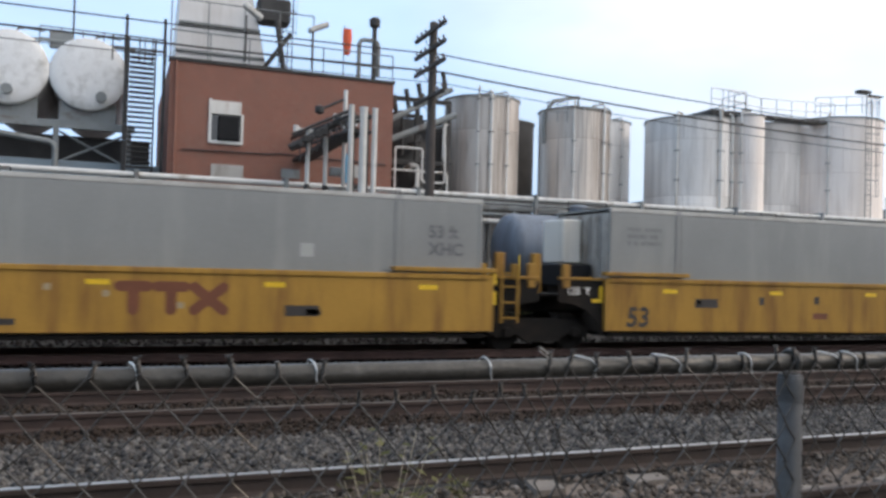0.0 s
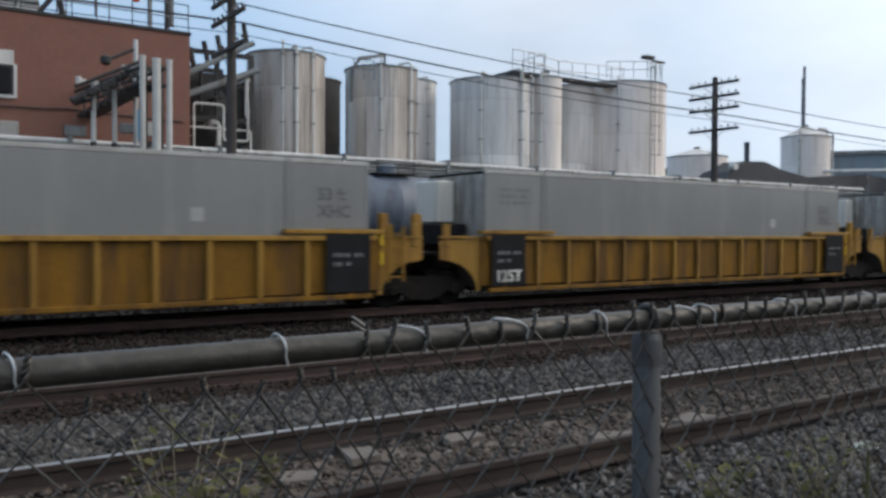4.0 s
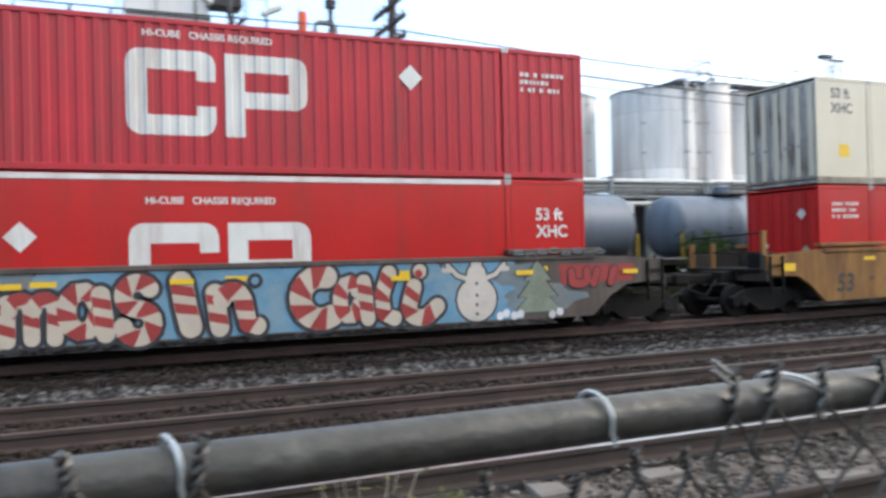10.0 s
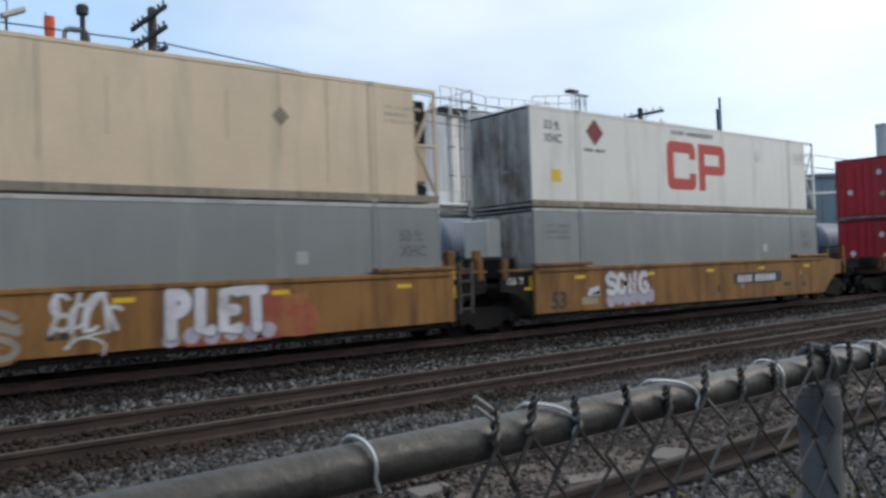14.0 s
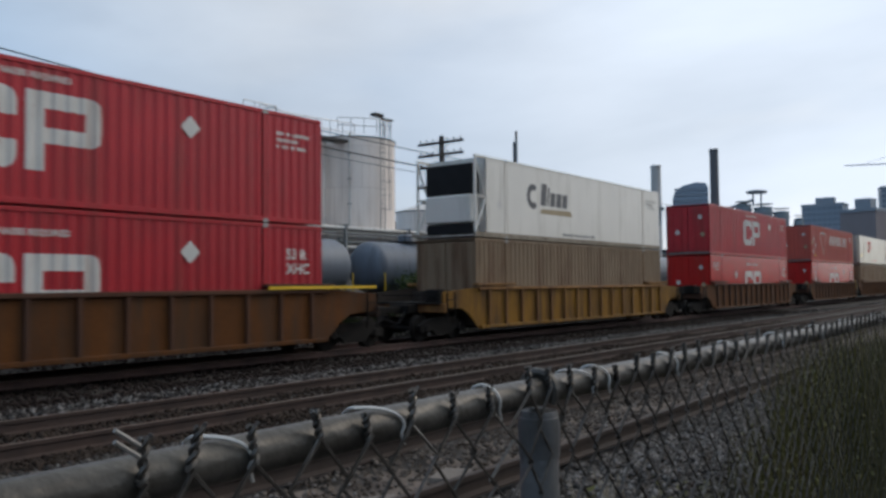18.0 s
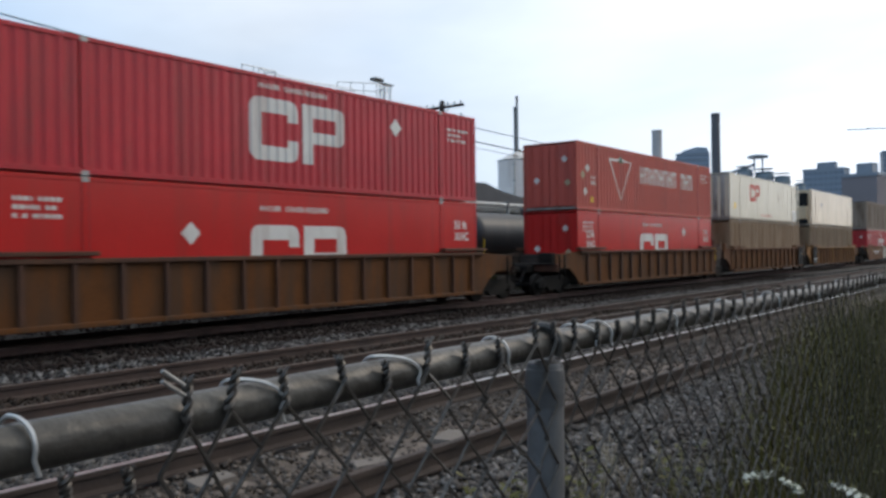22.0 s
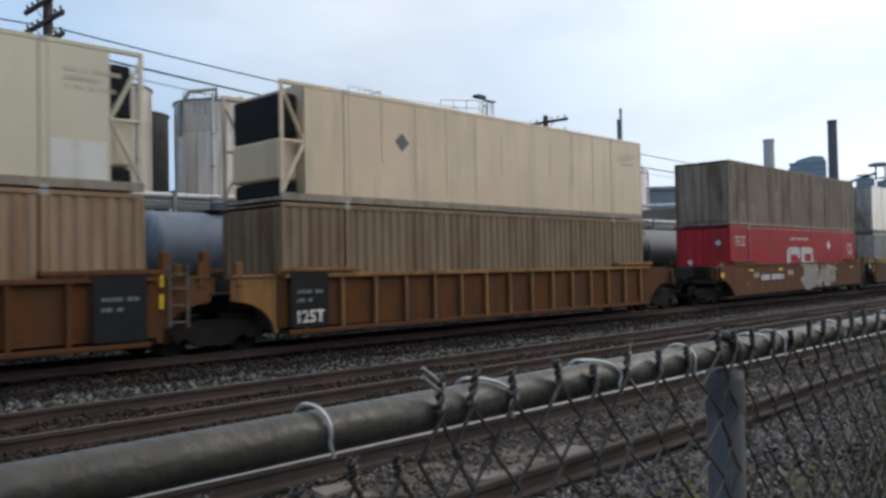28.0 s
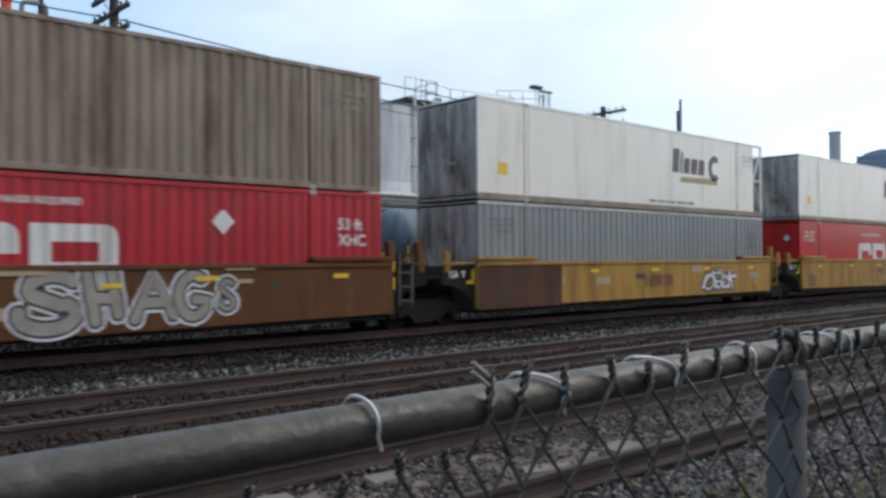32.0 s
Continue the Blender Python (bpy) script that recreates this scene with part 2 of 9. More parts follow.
def plated(m, width, height, low, high, streak):
    """Bent sheets round an upright shell: each sheet has its own tone, with stains that run down."""
    nt = m.node_tree
    b = nt.nodes["Principled BSDF"]
    old = b.inputs["Base Color"].links[0].from_socket
    co = nt.nodes.new("ShaderNodeTexCoord")
    sp = nt.nodes.new("ShaderNodeSeparateXYZ")
    an = nt.nodes.new("ShaderNodeMath")
    an.operation = "ARCTAN2"
    sc = nt.nodes.new("ShaderNodeMath")
    sc.operation = "MULTIPLY"
    sc.inputs[1].default_value = 2.2
    cb = nt.nodes.new("ShaderNodeCombineXYZ")
    ln = nt.links
    ln.new(co.outputs["Object"], sp.inputs[0])
    ln.new(sp.outputs["X"], an.inputs[0])
    ln.new(sp.outputs["Y"], an.inputs[1])
    ln.new(an.outputs[0], sc.inputs[0])
    ln.new(sc.outputs[0], cb.inputs["X"])
    ln.new(sp.outputs["Z"], cb.inputs["Y"])
    br = nt.nodes.new("ShaderNodeTexBrick")
    br.inputs["Scale"].default_value, br.inputs["Mortar Size"].default_value = 1.0, 0.018
    br.inputs["Brick Width"].default_value, br.inputs["Row Height"].default_value = width, height
    br.inputs["Color1"].default_value, br.inputs["Color2"].default_value = (low, low, low, 1), (high, high, high, 1)
    br.inputs["Mortar"].default_value = (low * 0.85, low * 0.82, low * 0.8, 1)
    ln.new(cb.outputs[0], br.inputs["Vector"])
    mp = nt.nodes.new("ShaderNodeMapping")
    mp.inputs["Scale"].default_value = (3.2, 0.16, 1)
    ln.new(cb.outputs[0], mp.inputs["Vector"])
    oi = nt.nodes.new("ShaderNodeObjectInfo")
    ad = nt.nodes.new("ShaderNodeMath")
    ad.operation = "MULTIPLY"
    ad.inputs[1].default_value = 40.0
    ln.new(oi.outputs["Random"], ad.inputs[0])
    no = nt.nodes.new("ShaderNodeTexNoise")
    no.noise_dimensions = "4D"
    no.inputs["Scale"].default_value, no.inputs["Detail"].default_value, no.inputs["Roughness"].default_value = 1.0, 6.0, 0.6
    ln.new(mp.outputs[0], no.inputs["Vector"])
    ln.new(ad.outputs[0], no.inputs["W"])
    rp = nt.nodes.new("ShaderNodeMapRange")
    rp.inputs["From Min"].default_value, rp.inputs["From Max"].default_value = 0.50, 0.58
    rp.inputs["To Min"].default_value, rp.inputs["To Max"].default_value = 1.0, 1.0 - streak
    ln.new(no.outputs["Fac"], rp.inputs["Value"])
    m1 = nt.nodes.new("ShaderNodeMix")
    m1.data_type, m1.blend_type = "RGBA", "MULTIPLY"
    m1.inputs["Factor"].default_value = 1.0
    ln.new(old, m1.inputs["A"])
    ln.new(br.outputs["Color"], m1.inputs["B"])
    m2 = nt.nodes.new("ShaderNodeMix")
    m2.data_type, m2.blend_type = "RGBA", "MULTIPLY"
    m2.inputs["Factor"].default_value = 1.0
    ln.new(m1.outputs["Result"], m2.inputs["A"])
    ln.new(rp.outputs[0], m2.inputs["B"])
    ln.new(m2.outputs["Result"], b.inputs["Base Color"])
    return m


def glass_mat(name, col):
    m = bpy.data.materials.new(name)
    m.use_nodes = True
    b = m.node_tree.nodes["Principled BSDF"]
    b.inputs["Base Color"].default_value = (*col, 1)
    b.inputs["Roughness"].default_value, b.inputs["Metallic"].default_value = 0.08, 0.0
    b.inputs["Specular IOR Level"].default_value = 0.8
    return m


V = (1.5, 1.5, 0.22)      # dirt that runs down
RUST = (0.10, 0.05, 0.03)
red_paint = mat("red_container_paint", (0.43, 0.024, 0.033), 0.36, 0, 0.13, 0.6, 18, 0.06, (0.31, 0.033, 0.034), 0.38, V, 0.06, 0.35)
bright_red_paint = mat("bright_red_container_paint", (0.47, 0.020, 0.018), 0.24, 0, 0.10, 0.6, 18, 0.05, (0.36, 0.026, 0.022), 0.34, V, 0.05, 0.35)
grey_paint = mat("grey_container_paint", (0.245, 0.25, 0.242), 0.24, 0, 0.09, 0.5, 20, 0.04, (0.28, 0.285, 0.27), 0.3, V, 0.05)
cream_paint = mat("cream_container_paint", (0.66, 0.505, 0.345), 0.24, 0, 0.11, 0.5, 18, 0.05, (0.52, 0.42, 0.29), 0.35, V, 0.05)
white_paint = mat("white_container_paint", (0.74, 0.70, 0.63), 0.24, 0, 0.05, 0.5, 18, 0.04, (0.62, 0.58, 0.51), 0.3, V, 0.04)
pale_cream = mat("pale_cream_container_paint", (0.58, 0.51, 0.385), 0.24, 0, 0.10, 0.5, 18, 0.05, (0.56, 0.49, 0.36), 0.35, V, 0.05)
grey_brown_paint = mat("grey_brown_container_paint", (0.27, 0.212, 0.165), 0.65, 0, 0.14, 0.6, 18, 0.06, (0.13, 0.088, 0.06), 0.42, V, 0.06, 0.2)
dirty_rail = mat("dirty_bottom_rail", (0.27, 0.225, 0.17), 0.7, 0, 0.25, 0.8, 18, 0.06, (0.15, 0.115, 0.08), 0.42, (3, 3, 1))
pale_edge = mat("pale_worn_edge", (0.46, 0.45, 0.42), 0.6, 0, 0.15, 1.5, 20, 0.03, (0.3, 0.28, 0.25), 0.35)
olive_paint = mat("olive_container_paint", (0.245, 0.174, 0.112), 0.6, 0, 0.12, 0.6, 18, 0.06, (0.16, 0.094, 0.056), 0.42, V, 0.08, 0.2)
orange_red_paint = mat("orange_red_container_paint", (0.46, 0.075, 0.05), 0.55, 0, 0.1, 0.6, 18, 0.05, (0.36, 0.07, 0.05), 0.35, V, 0.05)
yellow_car = mat("yellow_car_paint", (0.365, 0.200, 0.042), 0.55, 0, 0.14, 0.7, 16, 0.06, (0.20, 0.10, 0.03), 0.42, V, 0.08, 0.2)
red_joint = mat("dark_red_joint", (0.20, 0.014, 0.018), 0.6, 0, 0.2, 1.0, 18, 0.05)
seam_tan = mat("stained_panel_seam", (0.36, 0.285, 0.195), 0.7, 0, 0.2, 1.0, 18, 0.05)
rust_panel = mat("rusty_ribbed_panel", (0.105, 0.037, 0.009), 0.75, 0, 0.3, 0.9, 16, 0.1, (0.065, 0.035, 0.02), 0.48, V, 0.06, 0.2)
gold_panel = mat("dirty_yellow_panel", (0.225, 0.108, 0.013), 0.65, 0, 0.28, 0.9, 16, 0.08, (0.085, 0.045, 0.02), 0.48, V, 0.06, 0.2)
spray_tan = mat("tan_grey_spray_paint", (0.50, 0.44, 0.38), 0.65, 0, 0.12, 2, 25, 0.02, (0.38, 0.33, 0.28), 0.3)
ladder_grey = mat("grimy_grey_ladder", (0.13, 0.115, 0.10), 0.6, 0.3, 0.25, 4, 30, 0.05)
red_rail = mat("red_brown_rail_side", (0.085, 0.046, 0.038), 0.8, 0.1, 0.2, 3, 40, 0.2, (0.05, 0.03, 0.025), 0.4)
gold_paint = mat("golden_brown_container_paint", (0.282, 0.192, 0.122), 0.6, 0, 0.14, 0.6, 18, 0.06, (0.185, 0.106, 0.055), 0.45, V, 0.08, 0.2)
spray_grey = mat("faint_grey_spray_paint", (0.30, 0.265, 0.225), 0.7, 0, 0.25, 2.5, 25, 0.02)
spray_rust = mat("faint_red_spray_paint", (0.30, 0.06, 0.035), 0.7, 0, 0.25, 1.6, 25, 0.02, (0.36, 0.165, 0.05), 0.5)
pale_slab = mat("pale_dusty_slab", (0.175, 0.148, 0.125), 0.95, 0, 0.25, 1.2, 30, 0.4, (0.085, 0.07, 0.06), 0.4)
orange_car = mat("faded_orange_car_paint", (0.266, 0.132, 0.043), 0.6, 0, 0.18, 0.7, 16, 0.06, (0.13, 0.06, 0.028), 0.45, V, 0.08, 0.2)
brown_car = mat("rusty_brown_car_paint", (0.094, 0.042, 0.024), 0.7, 0, 0.25, 0.8, 16, 0.1, (0.058, 0.032, 0.024), 0.48, V, 0.08, 0.2)
# bulkheads and far sills are a darker brown than the car's paint
dark_end = mat("grimy_brown_steel", (0.040, 0.028, 0.020), 0.8, 0, 0.3, 1.2, 18, 0.1, (0.022, 0.017, 0.014), 0.45)
code_tan = mat("faded_code_paint", (0.47, 0.41, 0.31), 0.7, 0, 0.15, 1.5, 25, 0.02)
rust_car = mat("warm_rusty_car_paint", (0.104, 0.041, 0.017), 0.7, 0, 0.25, 0.8, 16, 0.1, (0.135, 0.060, 0.023), 0.38, V, 0.08, 0.2)
faded_car = mat("faded_grey_brown_car_paint", (0.085, 0.062, 0.05), 0.65, 0, 0.3, 0.9, 16, 0.1, (0.045, 0.032, 0.026), 0.45, V)
truck_iron = mat("grimy_truck_iron", (0.0095, 0.0078, 0.0065), 0.8, 0.1, 0.3, 3, 30, 0.2, (0.022, 0.015, 0.011), 0.3, spec=0.25)
black_unit = mat("black_plastic", (0.018, 0.018, 0.019), 0.8, 0, 0.2, 3, 30, 0.1, spec=0.15)
door_steel = mat("stained_door_steel", (0.40, 0.37, 0.33), 0.6, 0.1, 0.25, 1.2, 20, 0.1, (0.13, 0.095, 0.07), 0.48, (1.2, 1.2, 0.6))
rod_steel = mat("galvanised_rod", (0.32, 0.32, 0.31), 0.5, 0.5, 0.15, 4, 40, 0.05)
mark_white = mat("white_marking", (0.62, 0.60, 0.56), 0.6, 0, 0.1, 1.5, 25, 0.02, (0.45, 0.38, 0.34), 0.3, V)
mark_red = mat("red_marking", (0.50, 0.06, 0.045), 0.6, 0, 0.1, 1.5, 25, 0.02)
mark_grey = mat("grey_marking", (0.11, 0.11, 0.115), 0.6, 0, 0.1, 1.5, 25, 0.02)
faint_patch = mat("faint_pale_patch", (0.36, 0.36, 0.345), 0.5, 0, 0.1, 1.5, 25, 0.02)
mark_soft = mat("worn_grey_stencil", (0.165, 0.165, 0.165), 0.6, 0, 0.1, 1.5, 25, 0.02)
mark_tan = mat("tan_marking", (0.36, 0.28, 0.17), 0.6, 0, 0.1, 1.5, 25, 0.02)
mark_dark = mat("dark_marking", (0.035, 0.03, 0.027), 0.6, 0, 0.3, 1.5, 25, 0.02)
mark_faded = mat("faded_rust_marking", (0.155, 0.05, 0.022), 0.6, 0, 0.2, 1.5, 25, 0.02)
mark_yellow = mat("yellow_reflector", (0.72, 0.45, 0.02), 0.45, 0, 0.1, 4, 25, 0.02)
maroon_mark = mat("maroon_placard", (0.20, 0.022, 0.025), 0.6, 0, 0.1, 1.5, 25, 0.02)
spray_lilac = mat("lilac_grey_spray_paint", (0.40, 0.36, 0.42), 0.65, 0, 0.2, 2, 25, 0.02)
mark_green = mat("green_marking", (0.03, 0.09, 0.05), 0.6, 0, 0.1, 1.5, 25, 0.02)
spray_white = mat("white_spray_paint", (0.62, 0.60, 0.62), 0.65, 0, 0.2, 2, 25, 0.02, (0.40, 0.37, 0.37), 0.35)
spray_black = mat("black_spray_paint", (0.025, 0.025, 0.03), 0.65, 0, 0.15, 2, 25, 0.02)
spray_blue = mat("blue_spray_paint", (0.10, 0.235, 0.34), 0.65, 0, 0.25, 1.2, 25, 0.02, (0.20, 0.27, 0.30), 0.4)
spray_green = mat("dull_green_spray_paint", (0.17, 0.19, 0.14), 0.65, 0, 0.3, 2.5, 25, 0.02)
spray_red = mat("red_spray_paint", (0.29, 0.030, 0.026), 0.65, 0, 0.2, 2, 25, 0.02)
spray_dull = mat("dull_grey_blue_spray_paint", (0.13, 0.165, 0.18), 0.7, 0, 0.25, 1.6, 25, 0.02, (0.17, 0.15, 0.13), 0.45)
spray_cane = mat("cream_spray_paint", (0.46, 0.38, 0.30), 0.62, 0, 0.12, 2, 25, 0.02, (0.44, 0.36, 0.30), 0.3)
galv = mat("galvanised_pipe", (0.072, 0.067, 0.059), 0.42, 0.3, 0.5, 16, 70, 0.12, (0.036, 0.032, 0.027), 0.55, (5, 12, 12))
post_galv = mat("pale_galvanised_post", (0.088, 0.089, 0.092), 0.5, 0.25, 0.3, 10, 60, 0.1, (0.09, 0.088, 0.085), 0.45, (4, 4, 1.5))
galv_wire = mat("weathered_fence_wire", (0.10, 0.09, 0.08), 0.4, 0.55, 0.5, 25, 120, 0.05, (0.03, 0.025, 0.021), 0.45)
brown_stone_mat = island_mat("brown_track_stone", [(0.01872, 0.01152, 0.00792), (0.03384, 0.0216, 0.01512), (0.02448, 0.01584, 0.01152), (0.0432, 0.03024, 0.0216), (0.03024, 0.02016, 0.0144)])
# darker matt copy of the fence wire, to keep sky sheen off the far mesh
dull_wire = mat("dull_dark_wire", (0.045, 0.041, 0.036), 0.75, 0.1, 0.4, 25, 120, 0.05)
old_tie = mat("dull_grey_wire", (0.26, 0.25, 0.235), 0.5, 0.4, 0.3, 20, 100, 0.02)
worn_thin = mat("thin_worn_rail_head", (0.115, 0.088, 0.07), 0.5, 0.4, 0.2, 6, 60, 0.05)
tie_wire = mat("aluminium_tie_wire", (0.55, 0.55, 0.53), 0.4, 0.6, 0.15, 20, 100, 0.02)
sleeve_steel = mat("blue_grey_sleeve", (0.33, 0.38, 0.43), 0.45, 0.4, 0.2, 14, 90, 0.05)
rail_rust = mat("rusty_rail_side", (0.058, 0.036, 0.029), 0.8, 0.1, 0.25, 3, 40, 0.2, (0.032, 0.022, 0.019), 0.4)
grimy_rail = mat("grimy_dark_rail", (0.036, 0.024, 0.019), 0.75, 0.1, 0.3, 3, 40, 0.2, (0.060, 0.040, 0.031), 0.38)
mud_mat = mat("dusty_brown_track_dirt", (0.150, 0.116, 0.093), 0.95, 0, 0.4, 1.6, 26, 0.9, (0.055, 0.041, 0.033), 0.40)
rail_head = mat("worn_rail_head", (0.50, 0.485, 0.47), 0.34, 0.8, 0.2, 6, 60, 0.05)
rail_dull = mat("dull_rail_head", (0.10, 0.082, 0.07), 0.5, 0.4, 0.2, 6, 60, 0.05)
wood_tie = mat("weathered_wood_tie", (0.15, 0.125, 0.11), 0.95, 0, 0.3, 2, 35, 0.5, (0.07, 0.055, 0.047), 0.4, (6, 0.6, 6), 0.3)
gravel_ground = mat("gravel_bed", (0.034, 0.027, 0.022), 0.95, 0, 0.35, 2.0, 22, 0.8, (0.03, 0.024, 0.020), 0.35)
stone_mat = island_mat("ballast_stone", [(0.02139, 0.01999, 0.02002), (0.05264, 0.0492, 0.04862), (0.03455, 0.03076, 0.02788), (0.1581, 0.1439, 0.1302), (0.05273, 0.04731, 0.04262)])
far_stone_mat = island_mat("grimy_ballast_stone", [(0.009072, 0.007776, 0.006804), (0.02074, 0.01814, 0.01685), (0.01361, 0.01166, 0.01037), (0.1944, 0.1847, 0.175), (0.01685, 0.01426, 0.01296), (0.07776, 0.07258, 0.06804)])
near_stone_mat = island_mat("pale_dusty_rubble", [(0.04712, 0.03941, 0.03427), (0.09425, 0.0831, 0.07454), (0.06854, 0.05827, 0.05141), (0.2313, 0.2142, 0.2013), (0.1114, 0.09682, 0.08568)])
rust_stone_mat = island_mat("rusty_ballast_stone", [(0.02154, 0.01723, 0.01436), (0.05027, 0.04093, 0.03446), (0.03374, 0.02729, 0.02298), (0.1579, 0.14, 0.1292), (0.04668, 0.03949, 0.03446)])
# rust stain and the train's shade are both put into these dark colours
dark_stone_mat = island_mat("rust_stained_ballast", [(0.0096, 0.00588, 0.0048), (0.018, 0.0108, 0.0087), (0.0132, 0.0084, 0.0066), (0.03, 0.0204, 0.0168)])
grass_mat = island_mat("tall_grass", [(0.056, 0.051, 0.015), (0.094, 0.084, 0.027), (0.072, 0.064, 0.020), (0.16, 0.132, 0.068)], gloss=0.08)
verge_leaf_mat = island_mat("dark_verge_leaf", [(0.024, 0.034, 0.009), (0.045, 0.056, 0.016), (0.034, 0.044, 0.012), (0.075, 0.078, 0.03)], gloss=0.08)
weed_mat = island_mat("weed_leaf", [(0.056, 0.058, 0.020), (0.090, 0.088, 0.034), (0.135, 0.125, 0.056)], gloss=0.08)
# leaf colours carry the shade behind the train
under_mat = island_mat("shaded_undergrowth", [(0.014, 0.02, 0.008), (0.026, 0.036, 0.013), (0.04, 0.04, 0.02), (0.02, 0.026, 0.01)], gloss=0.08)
dusty_stone_mat = island_mat("dusty_pale_stone", [(0.07762, 0.06555, 0.05692), (0.1294, 0.1121, 0.09919), (0.09488, 0.07935, 0.069), (0.2587, 0.2372, 0.22)])
mud_stone_mat = island_mat("dirt_caked_stone", [(0.07425, 0.05805, 0.0459), (0.1148, 0.0918, 0.07425), (0.0567, 0.0432, 0.0351), (0.1755, 0.1458, 0.1215)])
dry_mat = island_mat("dry_stem", [(0.30, 0.25, 0.18), (0.22, 0.18, 0.13), (0.38, 0.33, 0.25)])
bush_mat = island_mat("bush_leaf", [(0.026, 0.048, 0.016), (0.05, 0.08, 0.026), (0.036, 0.06, 0.02), (0.075, 0.10, 0.036)], gloss=0.08)
flower_mat = island_mat("white_flower", [(0.60, 0.60, 0.52), (0.42, 0.43, 0.34), (0.52, 0.52, 0.44)])
grey_tank = mat("grey_painted_tank", (0.58, 0.565, 0.55), 0.45, 0.25, 0.06, 0.4, 10, 0.03, (0.50, 0.48, 0.46), 0.35, (1.2, 1.2, 0.15))
steel_shell = plated(mat("streaked_stainless_shell", (0.60, 0.54, 0.485), 0.42, 0.35, 0.07, 0.35, 10, 0.03, (0.50, 0.43, 0.375), 0.42, (1.0, 1.0, 0.16), 0.05), 2.4, 4.4, 0.74, 1.0, 0.30)
grey_shell = plated(mat("pale_grey_shell", (0.80, 0.765, 0.73), 0.45, 0.1, 0.06, 0.4, 10, 0.03, (0.62, 0.58, 0.54), 0.35, (1.2, 1.2, 0.15), 0.04), 2.6, 3.1, 0.74, 1.0, 0.16)
pink_shell = plated(mat("pale_pinkish_shell", (0.86, 0.775, 0.71), 0.48, 0.12, 0.06, 0.4, 10, 0.03, (0.74, 0.64, 0.57), 0.38, (1.5, 1.5, 0.15), 0.04), 2.8, 2.7, 0.86, 1.0, 0.08)
silver_end = mat("silver_tank_end", (0.70, 0.70, 0.69), 0.5, 0.2, 0.1, 0.9, 14, 0.05, (0.46, 0.45, 0.43), 0.33)
steel_frame = mat("weathered_steel_frame", (0.22, 0.235, 0.235), 0.7, 0.2, 0.15, 1.5, 20, 0.05, RUST, 0.25)
# also colours the sheets that stand for shade in the plant
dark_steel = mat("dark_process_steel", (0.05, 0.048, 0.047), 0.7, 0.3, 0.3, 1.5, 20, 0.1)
white_pipe = mat("white_insulated_pipe", (0.60, 0.59, 0.56), 0.6, 0, 0.12, 2, 20, 0.04, (0.35, 0.30, 0.25), 0.3, V)
blue_band = mat("blue_pipe_band", (0.04, 0.30, 0.52), 0.5, 0, 0.1, 2, 20, 0.02)
brick = brick_mat()
concrete = mat("pale_concrete", (0.42, 0.40, 0.37), 0.9, 0, 0.15, 0.8, 18, 0.15, (0.27, 0.25, 0.22), 0.35, V)
concrete_brown = mat("dull_brown_wall", (0.085, 0.07, 0.056), 0.9, 0, 0.2, 0.4, 10, 0.1, (0.05, 0.042, 0.035), 0.4, V)
window_pane = glass_mat("dark_window_glass", (0.03, 0.035, 0.04))
blue_tank_car = mat("grey_blue_tank_car_paint", (0.129, 0.156, 0.194), 0.5, 0, 0.1, 0.6, 14, 0.03, (0.0836, 0.095, 0.114), 0.35, V)
black_tank_car = mat("black_tank_car_paint", (0.028, 0.03, 0.034), 0.45, 0, 0.2, 0.6, 14, 0.03, (0.05, 0.047, 0.045), 0.3, V)
pole_wood = mat("dark_creosoted_pole", (0.06, 0.05, 0.045), 0.9, 0, 0.3, 2, 30, 0.3, None, 0, (1, 1, 1))
lamp_pole_paint = mat("dark_painted_pole", (0.018, 0.018, 0.02), 0.6, 0.2, 0.2, 2, 30, 0.05)
wire_mat = mat("dark_cable", (0.035, 0.035, 0.035), 0.6, 0.2, 0.1, 3, 30, 0)
glass_ins = mat("brown_insulator", (0.10, 0.07, 0.055), 0.25, 0, 0.1, 3, 30, 0)
orange_fabric = mat("orange_windsock_fabric", (0.75, 0.13, 0.06), 0.8, 0, 0.1, 2, 30, 0.05)
roof_dark = mat("dark_roofing", (0.07, 0.07, 0.075), 0.85, 0, 0.2, 0.5, 10, 0.1)
blue_roof = mat("blue_grey_cladding", (0.20, 0.25, 0.28), 0.6, 0.1, 0.1, 0.3, 8, 0.03)
# skyline colours are paled and blued, with the distance haze mixed in
city_glass = mat("blue_tower_cladding", (0.20, 0.255, 0.32), 0.35, 0.1, 0.12, 0.05, 1, 0)
city_dark = mat("dark_tower_cladding", (0.21, 0.245, 0.285), 0.5, 0.1, 0.12, 0.05, 1, 0)
city_window = glass_mat("tower_window", (0.13, 0.165, 0.21))
city_brown = mat("brown_block_wall", (0.21, 0.185, 0.19), 0.85, 0, 0.12, 0.08, 2, 0)
chimney_pale = mat("pale_chimney", (0.43, 0.42, 0.41), 0.85, 0, 0.1, 0.3, 5, 0.05)
chimney_dark = mat("dark_chimney", (0.10, 0.10, 0.11), 0.8, 0, 0.1, 0.3, 5, 0.05)


